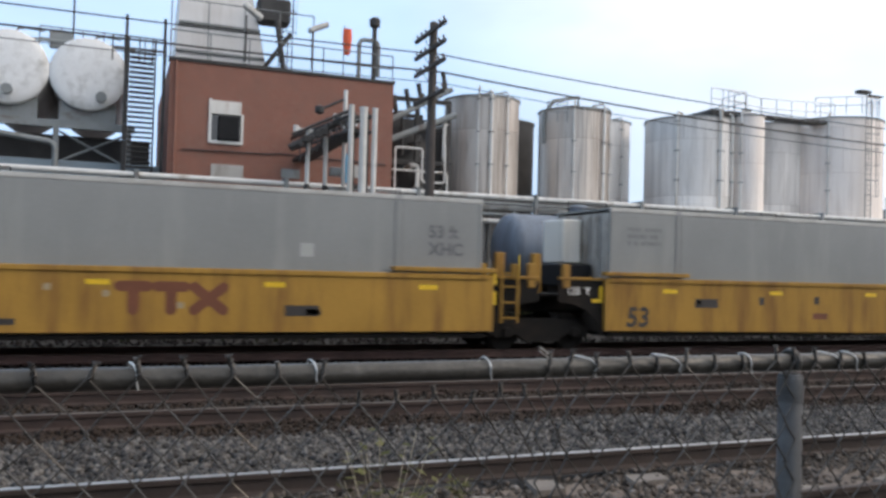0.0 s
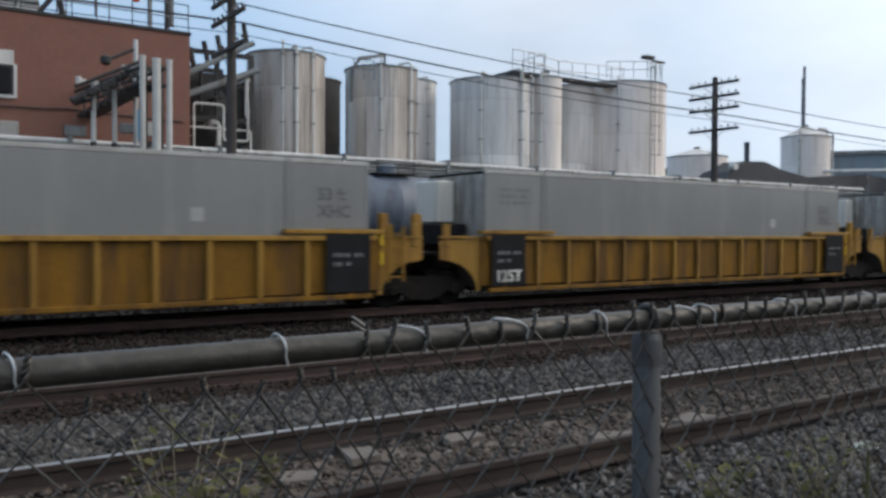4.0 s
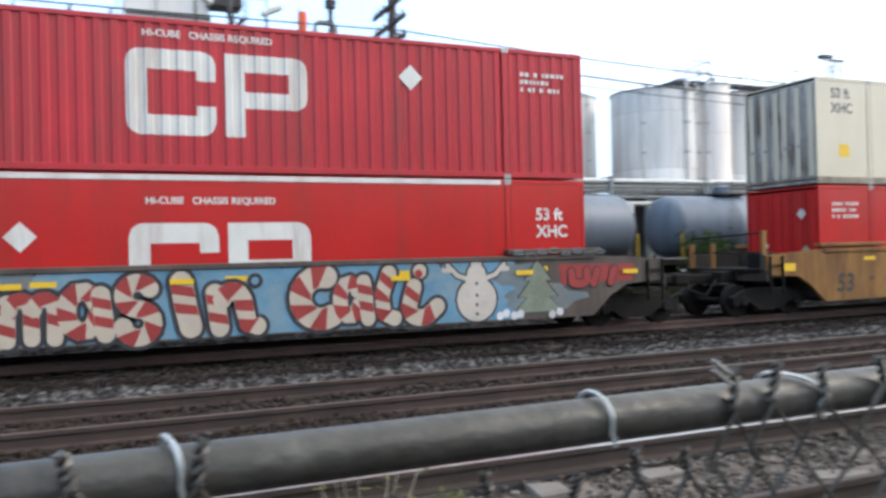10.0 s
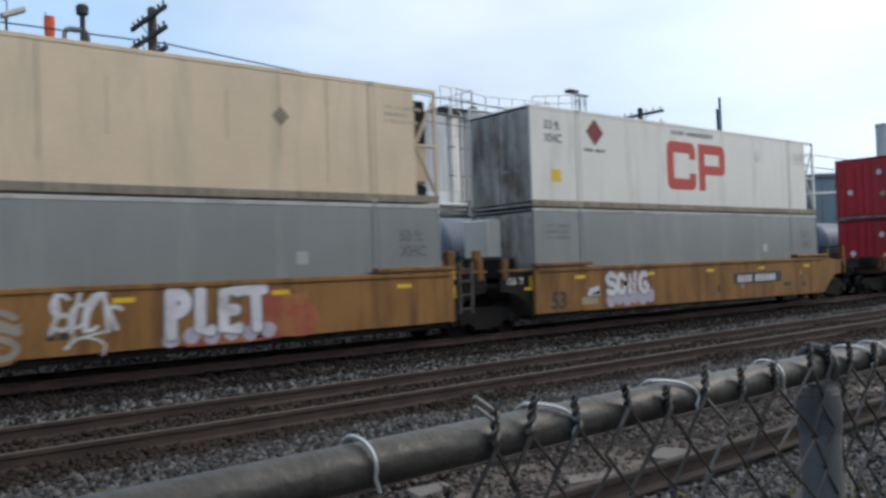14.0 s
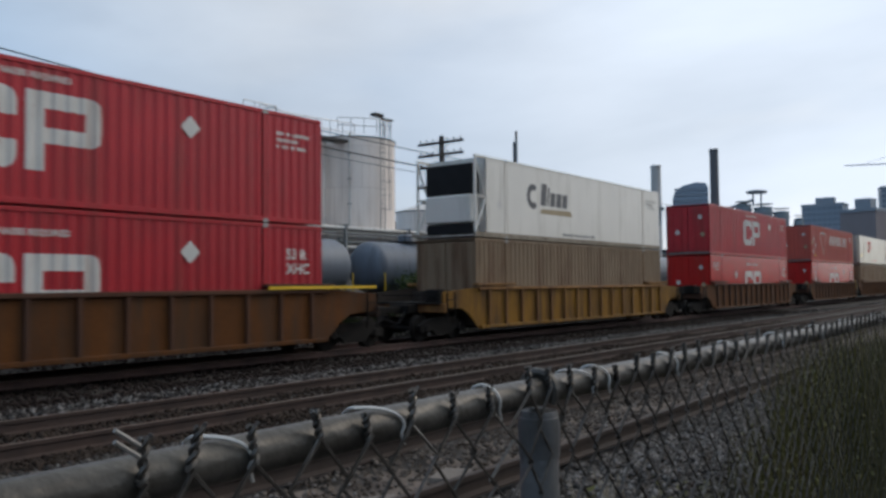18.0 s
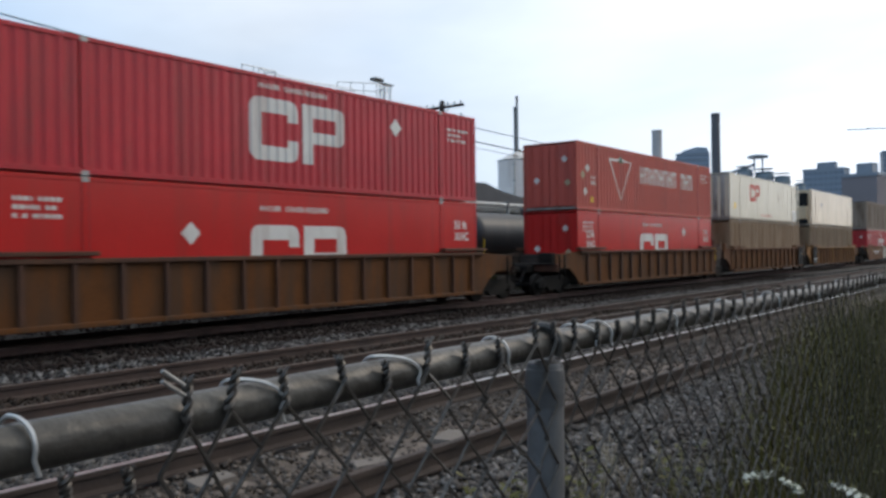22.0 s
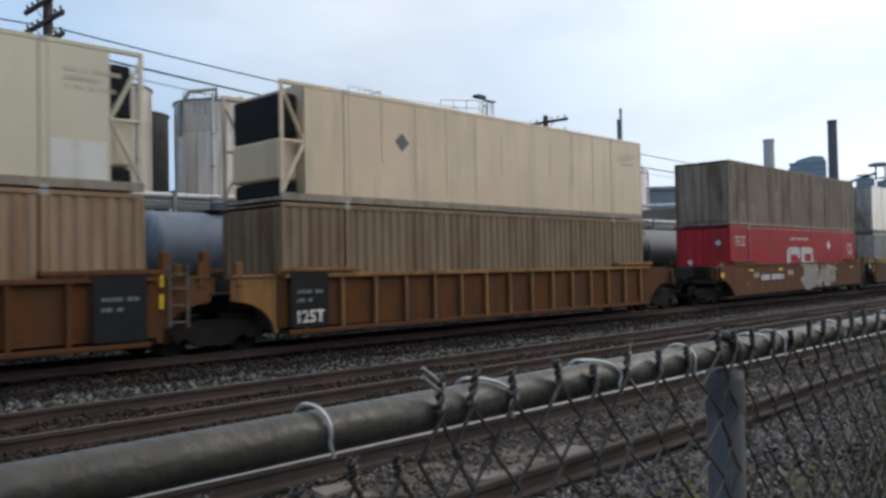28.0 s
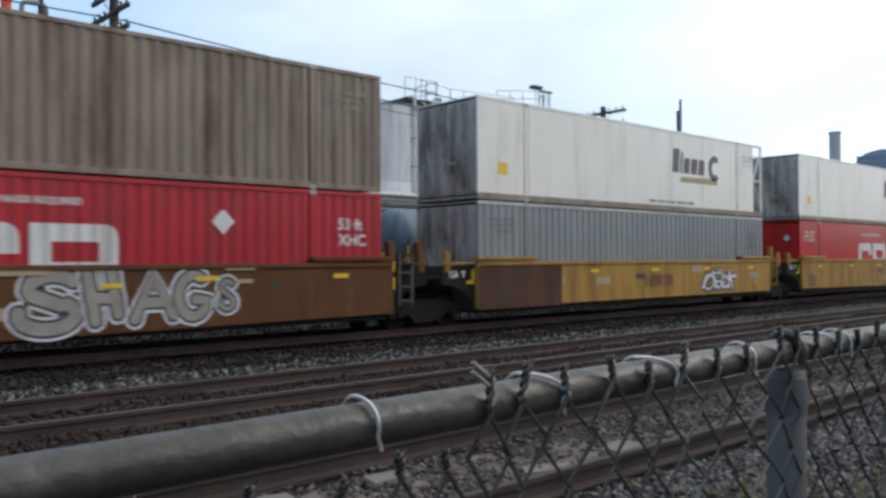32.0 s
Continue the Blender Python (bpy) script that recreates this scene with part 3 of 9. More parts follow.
# ---------------------------------------------------------------- mesh tools
class Form:
    """Collects faces, then links them as one mesh object."""

    def __init__(self):
        self.v, self.f = [], []

    def add(self, verts, faces):
        n = len(self.v)
        self.v += [tuple(p) for p in verts]
        self.f += [tuple(i + n for i in q) for q in faces]
        return self

    def box(self, x0, y0, z0, x1, y1, z1, c=0.0):
        if not c:
            v = [(x, y, z) for x in (x0, x1) for y in (y0, y1) for z in (z0, z1)]
            return self.add(v, [(0, 1, 3, 2), (4, 6, 7, 5), (0, 4, 5, 1), (2, 3, 7, 6), (0, 2, 6, 4), (1, 5, 7, 3)])
        bm = bmesh.new()
        bmesh.ops.create_cube(bm, size=1)
        for p in bm.verts:
            p.co = ((x0 + x1) / 2 + p.co.x * (x1 - x0), (y0 + y1) / 2 + p.co.y * (y1 - y0), (z0 + z1) / 2 + p.co.z * (z1 - z0))
        bmesh.ops.bevel(bm, geom=list(bm.edges), offset=c, segments=1, affect="EDGES")
        bm.verts.index_update()
        v, f = [p.co.copy() for p in bm.verts], [[p.index for p in q.verts] for q in bm.faces]
        bm.free()
        return self.add(v, f)

    def tube(self, a, b, r, r2=None, n=10, caps=True):
        a, b = Vector(a), Vector(b)
        d = (b - a).normalized()
        u = d.orthogonal().normalized()
        w = d.cross(u)
        r2 = r if r2 is None else r2
        v = [p + (u * math.cos(2 * math.pi * k / n) + w * math.sin(2 * math.pi * k / n)) * s for p, s in ((a, r), (b, r2)) for k in range(n)]
        f = [(k, (k + 1) % n, n + (k + 1) % n, n + k) for k in range(n)]
        if caps:
            f += [tuple(range(n))[::-1], tuple(range(n, 2 * n))]
        return self.add(v, f)

    def path(self, pts, r, n=8):
        """A tube along points, with joints."""
        pts = [Vector(p) for p in pts]
        v, f = [], []
        u = None
        for i, p in enumerate(pts):
            d = (pts[min(i + 1, len(pts) - 1)] - pts[max(i - 1, 0)]).normalized()
            u = d.orthogonal().normalized() if u is None else (u - d * u.dot(d)).normalized()
            w = d.cross(u)
            v += [p + (u * math.cos(2 * math.pi * k / n) + w * math.sin(2 * math.pi * k / n)) * r for k in range(n)]
        for i in range(len(pts) - 1):
            f += [(i * n + k, i * n + (k + 1) % n, (i + 1) * n + (k + 1) % n, (i + 1) * n + k) for k in range(n)]
        f += [tuple(range(n))[::-1], tuple(range((len(pts) - 1) * n, len(pts) * n))]
        return self.add(v, f)

    def lathe(self, rings, centre=(0, 0, 0), n=32, axis="z"):
        """Rings of (radius, height) turned round an axis."""
        c = Vector(centre)
        v, f = [], []
        for r, h in rings:
            for k in range(n):
                a, b = r * math.cos(2 * math.pi * k / n), r * math.sin(2 * math.pi * k / n)
                v.append(c + Vector((a, b, h) if axis == "z" else (h, a, b) if axis == "x" else (b, h, a)))
        for i in range(len(rings) - 1):
            f += [(i * n + k, i * n + (k + 1) % n, (i + 1) * n + (k + 1) % n, (i + 1) * n + k) for k in range(n)]
        f += [tuple(range(n))[::-1], tuple(range((len(rings) - 1) * n, len(rings) * n))]
        return self.add(v, f)

    def slab(self, outline, y0, y1):
        """An outline in x and z, thick from y0 to y1."""
        n = len(outline)
        v = [(x, y, z) for y in (y0, y1) for x, z in outline]
        f = [tuple(range(n)), tuple(range(n, 2 * n))[::-1]] + [(k, n + k, n + (k + 1) % n, (k + 1) % n) for k in range(n)]
        return self.add(v, f)

    def mesh(self, name, material, smooth=False):
        me = bpy.data.meshes.new(name)
        me.from_pydata([tuple(p) for p in self.v], [], self.f)
        me.materials.append(material)
        bm = bmesh.new()
        bm.from_mesh(me)
        bmesh.ops.recalc_face_normals(bm, faces=bm.faces)
        bm.to_mesh(me)
        bm.free()
        if smooth:
            me.polygons.foreach_set("use_smooth", [True] * len(me.polygons))
            me.set_sharp_from_angle(angle=radians(40))
        return me

    def part(self, name, material, parent=None, label="", smooth=False):
        ob = new(name, self.mesh(name, material, smooth))
        ob.parent = parent
        return tagged(ob, label)


def thing(name, m, label, category, group="", kind=""):
    ob = new(name)
    ob.matrix_basis = m
    ob.empty_display_size = 0.2
    return tagged(ob, label, category, group, kind)


def piece(name, mesh, parent, m=None):
    """A further object on a mesh that is already there."""
    ob = new(name, mesh)
    ob.parent = parent
    if m is not None:
        ob.matrix_basis = m
    return ob


def big_mesh(name, verts, faces, material):
    """One mesh from arrays of vertices and equal faces."""
    me = bpy.data.meshes.new(name)
    verts, faces = np.asarray(verts, "f4"), np.asarray(faces, "i4")
    k = faces.shape[1]
    me.vertices.add(len(verts))
    me.vertices.foreach_set("co", verts.ravel())
    me.loops.add(faces.size)
    me.loops.foreach_set("vertex_index", faces.ravel())
    me.polygons.add(len(faces))
    me.polygons.foreach_set("loop_start", np.arange(len(faces), dtype="i4") * k)
    me.update(calc_edges=True)
    me.validate()
    me.materials.append(material)
    return me


LETTERS = {}


def lettering(text, material, parent, x, y, z, height, name="lettering", lean=0.0):
    """Words in the built-in font, facing -y, their left foot at x, z."""
    key = (text, material.name, lean)
    if key not in LETTERS:
        cu = bpy.data.curves.new("words", "FONT")
        cu.body, cu.size, cu.shear, cu.offset = text, 1.0, lean, 0.026
        cu.resolution_u = 3
        tmp = bpy.data.objects.new("words", cu)
        me = bpy.data.meshes.new_from_object(tmp)
        bpy.data.objects.remove(tmp)
        me.transform(Matrix.Rotation(radians(90), 4, "X"))
        me.materials.clear()
        me.materials.append(material)
        LETTERS[key] = me
    ob = new(name, LETTERS[key])
    ob.parent = parent
    ob.matrix_basis = Matrix.Translation((x, y, z)) @ Matrix.Scale(height / 0.72, 4)
    return tagged(ob, kind="stuff")


# ---------------------------------------------------------------- ground, ballast and tracks
def ground_height(x, y):
    """The bed falls a little towards the fence and lies just under the ties of each track."""
    h = -0.10 - 0.10 * np.clip((2.2 - y) / 2.0, 0, 1)
    h += 0.03 * np.sin(x * 1.7 + y * 2.3) * np.sin(x * 0.6 - y * 1.1)
    h -= 0.33 * np.clip((y - 11.2) / 3.8, 0, 1) - 0.23 * np.clip((y - 19.5) / 2.5, 0, 1)
    return h


def build_ground():
    xs = np.concatenate([[-2500, -800, -250, -80, -30], np.arange(-14, 36, 0.5), [45, 70, 120, 250, 800, 2500]])
    ys = np.concatenate([[-2500, -600, -100, -20, -5], np.arange(-1, 23, 0.5), [26, 30, 45, 80, 150, 400, 1000, 2500]])
    gx, gy = np.meshgrid(xs, ys)
    v = np.stack([gx, gy, ground_height(gx, gy)], -1).reshape(-1, 3)
    nx, ny = len(xs), len(ys)
    i = (np.arange(ny - 1)[:, None] * nx + np.arange(nx - 1)).ravel()
    ob = new("ground", big_mesh("ground", v, np.stack([i, i + 1, i + nx + 1, i + nx], 1), gravel_ground))
    tagged(ob, "grey-brown gravel ground of a rail corridor", "ground", kind="structure")


def stones(name, label, n, x0, x1, y0, y1, size, material, seed, lift=0.0):
    rng = np.random.default_rng(seed)
    base = np.array([(1, 0, 0), (-1, 0, 0), (0, 1, 0), (0, -1, 0), (0, 0, 1), (0, 0, -1)], float)
    tri = np.array([(0, 2, 4), (2, 1, 4), (1, 3, 4), (3, 0, 4), (2, 0, 5), (1, 2, 5), (3, 1, 5), (0, 3, 5)])
    v = base[None] * (0.6 + 0.8 * rng.random((n, 6, 1))) + 0.25 * rng.standard_normal((n, 6, 3))
    a = rng.random(n) * 2 * np.pi
    rot = np.stack([np.stack([np.cos(a), -np.sin(a), 0 * a], -1), np.stack([np.sin(a), np.cos(a), 0 * a], -1), np.stack([0 * a, 0 * a, 0 * a + 0.7], -1)], 1)
    v = np.einsum("nij,nkj->nki", rot, v) * (size * (0.45 + 0.8 * rng.random((n, 1, 1))))
    x, y = x0 + (x1 - x0) * rng.random(n), y0 + (y1 - y0) * rng.random(n)
    # the bed frays out at its ends and a little at its sides
    loose = np.random.default_rng(seed + 100)
    x, y = x + 1.1 * loose.standard_normal(n), y + (0.2 if y0 < 1.15 else 0.04) * loose.standard_normal(n) * (y < y0 + 0.5)
    c = np.stack([x, y, ground_height(x, y) + lift + 0.01 + 0.02 * rng.random(n)], -1)
    v = (v + c[:, None]).reshape(-1, 3)
    f = (tri[None] + 6 * np.arange(n)[:, None, None]).reshape(-1, 3)
    tagged(new(name, big_mesh(name, v, f, material)), label, "gravel", kind="stuff")


def build_dirt():
    """Trodden dirt that fills the near track up to the tops of its ties."""
    xs, ys = np.arange(-30, 60, 0.12), np.linspace(4.06, 5.47, 13)
    gx, gy = np.meshgrid(xs, ys)
    rng = np.random.default_rng(12)
    z = -0.085 + 0.022 * np.sin(gx * 5.1 + gy * 3.0) * np.sin(gx * 2.2 - gy * 6.0) + 0.012 * rng.standard_normal(gx.shape)
    z -= 0.05 * np.abs((gy - 4.765) / 0.7) ** 4
    v = np.stack([gx + 0.03 * rng.standard_normal(gx.shape), gy, z], -1).reshape(-1, 3)
    nx, ny = len(xs), len(ys)
    i = (np.arange(ny - 1)[:, None] * nx + np.arange(nx - 1)).ravel()
    ob = new("track_dirt", big_mesh("track_dirt", v, np.stack([i, i + 1, i + nx + 1, i + nx], 1), mud_mat))
    tagged(ob, "trodden brown dirt filling the near track between its rails", "dirt", kind="structure")


def rail_profile(form, x0, x1, y, z):
    """Foot, web and head under a running surface at z, drawn out along x."""
    half = [(0.07, -0.17), (0.07, -0.155), (0.012, -0.135), (0.010, -0.05), (0.036, -0.04), (0.036, -0.004)]
    ring = [(y + a, z + b) for a, b in half] + [(y - a, z + b) for a, b in half[::-1]]
    n = len(ring)
    form.add([(x, a, b) for x in (x0, x1) for a, b in ring], [tuple(range(n)), tuple(range(n, 2 * n))[::-1]] + [(k, n + k, n + (k + 1) % n, (k + 1) % n) for k in range(n)])
    return form


def build_track(name, label, y_near, y_far, z, x0, x1, head, ties, far_head=None, side=None):
    t = thing(name, Matrix.Identity(4), label, "railway track", "parallel railway tracks", "structure")
    for y in (y_near, y_far):
        head = far_head if y == y_far and far_head else head
        r = rail_profile(Form(), x0, x1, y, z).part("rail", side or rail_rust, t)
        Form().box(x0, y - 0.030, z - 0.004, x1, y + 0.030, z).part("rail_head", head, r)
    mid = (y_near + y_far) / 2
    proto = Form().box(-0.11, -1.28, -0.15, 0.11, 1.28, 0, 0.012).mesh("tie", wood_tie)
    plate = Form().box(-0.09, -0.15, 0, 0.09, 0.15, 0.014).mesh("tie_plate", rail_rust)
    rng = random.Random(len(name))
    for k in range(ties):
        x = x0 + 30 - 14 + k * 0.54 if x0 < -30 else x0 + k * 0.54
        p = piece("tie", proto, t, pose(x + rng.uniform(-0.03, 0.03), mid + rng.uniform(-0.05, 0.05), z - 0.185 + rng.uniform(-0.015, 0.01), 0, 0, rng.uniform(-1.2, 1.2)))
        for y in (y_near, y_far):
            piece("tie_plate", plate, p, Matrix.Translation((0, y - mid, 0.002)))
    return t


# ---------------------------------------------------------------- fence
FENCE_Y, RAIL_Z, RAIL_R = 0.648, 1.502, 0.0185


def build_fence():
    f = thing("chain_link_fence", Matrix.Identity(4), "weathered galvanised chain-link fence with a pipe top rail", "fence")
    rail = Form().path([(x, FENCE_Y, RAIL_Z - 0.004 * math.sin((x - 1.21) * math.pi / 3.05) ** 2) for x in np.linspace(-7.9, 40.5, 130)], RAIL_R, 16)
    rail.part("top_rail", galv, f, "dull grey galvanised pipe", True)
    Form().path([(-0.675, FENCE_Y, RAIL_Z), (-0.66, FENCE_Y, RAIL_Z), (-0.528, FENCE_Y, RAIL_Z)], RAIL_R + 0.002, 16).part("rail_sleeve", sleeve_steel, f, "blue-grey steel joint sleeve", True)
    post = Form().lathe([(0.026, -0.35), (0.026, RAIL_Z - 0.03), (0.024, RAIL_Z - 0.025)], n=16).mesh("post", post_galv, True)
    # posts other than the one at x 1.21 use the darker wire colour
    dark_post = Form().lathe([(0.026, -0.35), (0.026, RAIL_Z - 0.03), (0.024, RAIL_Z - 0.025)], n=16).mesh("post", galv_wire, True)
    cap = Form().lathe([(0.0275, RAIL_Z - 0.085), (0.0285, RAIL_Z - 0.05), (0.027, RAIL_Z - 0.034), (0.012, RAIL_Z - 0.022)], n=16).mesh("post_cap", post_galv, True)
    loop = Form().path([(0, (RAIL_R + 0.006) * math.cos(a), RAIL_Z + (RAIL_R + 0.006) * math.sin(a)) for a in np.linspace(-0.6, math.pi + 0.6, 14)], 0.007, 8).mesh("rail_loop", galv, True)
    for k in range(-3, 13):
        x = 1.21 + 3.05 * k
        p = piece("post", post if k == 0 else dark_post, f, Matrix.Translation((x, FENCE_Y, 0)))
        piece("post_cap", cap, p)
        piece("rail_loop", loop, p)
    # columns where two wire ends meet over the rail; the mesh hangs lower between x 0.2 and 0.6
    cols = [0.17, 0.235, 0.305, 0.375, 0.445, 0.505, 0.555, 0.605, 0.645, 0.71, 0.785, 0.85, 0.915, 0.99, 1.065, 1.15, 1.20, 1.26, 1.33, 1.405, 1.475, 1.54]
    cols = [0.17 - 0.0725 * k for k in range(52, 0, -1)] + cols + [1.54 + 0.0715 * k for k in range(1, 300)]
    near, far = Form(), Form()
    y = FENCE_Y - RAIL_R - 0.004
    row, z_bottom = 0.043, -0.16
    rng = random.Random(4)
    for k in range(1, len(cols) - 1):
        x = cols[k]
        close = -2.2 < x < 2.6
        low = 0.2 < x < 0.6
        z_top = RAIL_Z - 0.042 + rng.uniform(-0.012, 0.006) if low else RAIL_Z + rng.uniform(-0.006, 0.008)
        rows = int((z_top - z_bottom) / row) if x < 12 else int(1.0 / row)
        for side in (-1, 1):
            other = (cols[k] + cols[k + side]) / 2
            pts = []
            for r in range(rows + 1):
                at, s = (x - side * 0.0012, 1) if r % 2 == 0 else (other + side * 0.0012, -1)
                pts.append((at + rng.uniform(-0.0025, 0.0025), y + s * side * 0.0020 + rng.uniform(-0.0015, 0.0015), z_top - r * row + rng.uniform(-0.003, 0.003)))
            # wire is drawn thinner at larger x so the far mesh shows faintly
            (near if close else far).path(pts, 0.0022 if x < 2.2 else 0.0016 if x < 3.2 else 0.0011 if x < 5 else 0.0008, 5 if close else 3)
        if -2.2 < x < 9:
            # the two wire ends are twisted round each other, with splayed tips
            tip = z_top + (0.020 if low else 0.027) + rng.uniform(-0.006, 0.006)
            lean = rng.uniform(-0.010, 0.010)
            for s in (0, math.pi):
                twist = [(x + lean * q + 0.0026 * math.cos(s + 12 * q), y + 0.0026 * math.sin(s + 12 * q), z_top - 0.003 + (tip - z_top + 0.003) * q) for q in np.linspace(0, 1, 16)]
                near.path(twist, 0.0024, 5)
                near.path([(x + lean, y, tip - 0.003), (x + lean + (0.003 + 0.004 * rng.random()) * math.cos(s), y - 0.003, tip + rng.uniform(-0.001, 0.004))], 0.0018, 5)
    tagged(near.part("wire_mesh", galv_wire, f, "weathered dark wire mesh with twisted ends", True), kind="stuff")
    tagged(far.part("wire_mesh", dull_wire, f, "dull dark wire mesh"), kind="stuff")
    # a loose doubled wire end beside the first twist
    for lift in (0.0, 0.008):
        Form().path([(0.580, y - 0.004, RAIL_Z + 0.034 + lift), (0.600, y - 0.004, RAIL_Z + 0.020 + lift)], 0.0018, 6).part("loose_wire_end", old_tie, f)
    # aluminium ties over the rail
    rng = random.Random(11)
    for x, skew in ((-1.45, 0.01), (-0.97, 0.01), (-0.52, 0.02), (-0.135, 0.012), (0.153, 0.008), (0.478, 0.006), (0.668, 0.04), (0.855, 0.05), (1.078, 0.006), (1.285, 0.045), (1.36, 0.02), (1.62, 0.03), (1.95, 0.03), (2.3, 0.02), (2.7, 0.03), (3.1, 0.02), (3.6, 0.03), (4.4, 0.02), (5.0, 0.03), (5.8, 0.02)):
        pts = [(x + skew * max(0.0, math.cos(a)), FENCE_Y - (RAIL_R + 0.003) * math.cos(a), RAIL_Z + (RAIL_R + 0.003) * math.sin(a)) for a in np.linspace(-0.35, 2.6, 16)]
        pts = [(pts[0][0] + 0.003, pts[0][1] - 0.001, pts[0][2] - 0.012)] + pts
        Form().path(pts, 0.0018, 6).part("rail_tie", tie_wire, f, "bright aluminium wire tie", True)


# ---------------------------------------------------------------- plants by the fence
def blades(name, label, n, place, height, width, material, seed, category="grass", lean=0.35):
    rng = np.random.default_rng(seed)
    x, y = place(rng, n)
    h = height(rng, x, y)
    a, b = rng.random(n) * 2 * np.pi, rng.random(n) * 2 * np.pi
    k = lean * h * rng.random(n)
    base = np.stack([x, y, ground_height(x, y) - 0.02], -1)
    w = np.stack([np.cos(a), np.sin(a), 0 * a], -1) * (width * (0.6 + 0.8 * rng.random(n)))[:, None]
    d = np.stack([np.cos(b) * k, np.sin(b) * k, h], -1)
    p = lambda q: base + d * np.stack([q ** 2 + 0 * h, q ** 2 + 0 * h, q + 0 * h], -1)
    v = np.stack([base - w, base + w, p(0.45) - w * 0.8, p(0.45) + w * 0.8, p(0.8) - w * 0.5, p(0.8) + w * 0.5, p(1.0), p(1.0) + w * 0.05], 1).reshape(-1, 3)
    f = np.array([(0, 1, 3, 2), (2, 3, 5, 4), (4, 5, 7, 6)])[None] + 8 * np.arange(n)[:, None, None]
    return tagged(new(name, big_mesh(name, v, f.reshape(-1, 4), material)), label, category, kind="stuff")


def herb_leaves(name, label, n, place, height, material, seed):
    """Small pointed leaves gathered in uneven clumps, from the ground to the tops of the stalks."""
    rng = np.random.default_rng(seed)
    m = n // 26
    cx, cy = place(rng, m)
    ch = height(rng, cx, cy)
    k = rng.integers(0, m, n)
    q = rng.random(n) ** 0.7
    c = np.stack([cx[k] + 0.06 * rng.standard_normal(n) * (0.4 + q), cy[k] + 0.05 * rng.standard_normal(n) * (0.4 + q), 0 * q], -1)
    c[:, 2] = ground_height(c[:, 0], c[:, 1]) + ch[k] * q
    a, tilt = rng.random(n) * 2 * np.pi, rng.uniform(-0.5, 1.0, n)
    size = (0.012 + 0.022 * rng.random(n))[:, None]
    d = np.stack([np.cos(a), np.sin(a), tilt], -1) * size
    o = np.stack([-np.sin(a), np.cos(a), 0.3 * rng.standard_normal(n)], -1) * size * 0.36
    v = np.stack([c, c + d * 0.5 + o, c + d, c + d * 0.5 - o], 1).reshape(-1, 3)
    return tagged(new(name, big_mesh(name, v, np.arange(4 * n).reshape(-1, 4), material)), label, "weeds", kind="stuff")


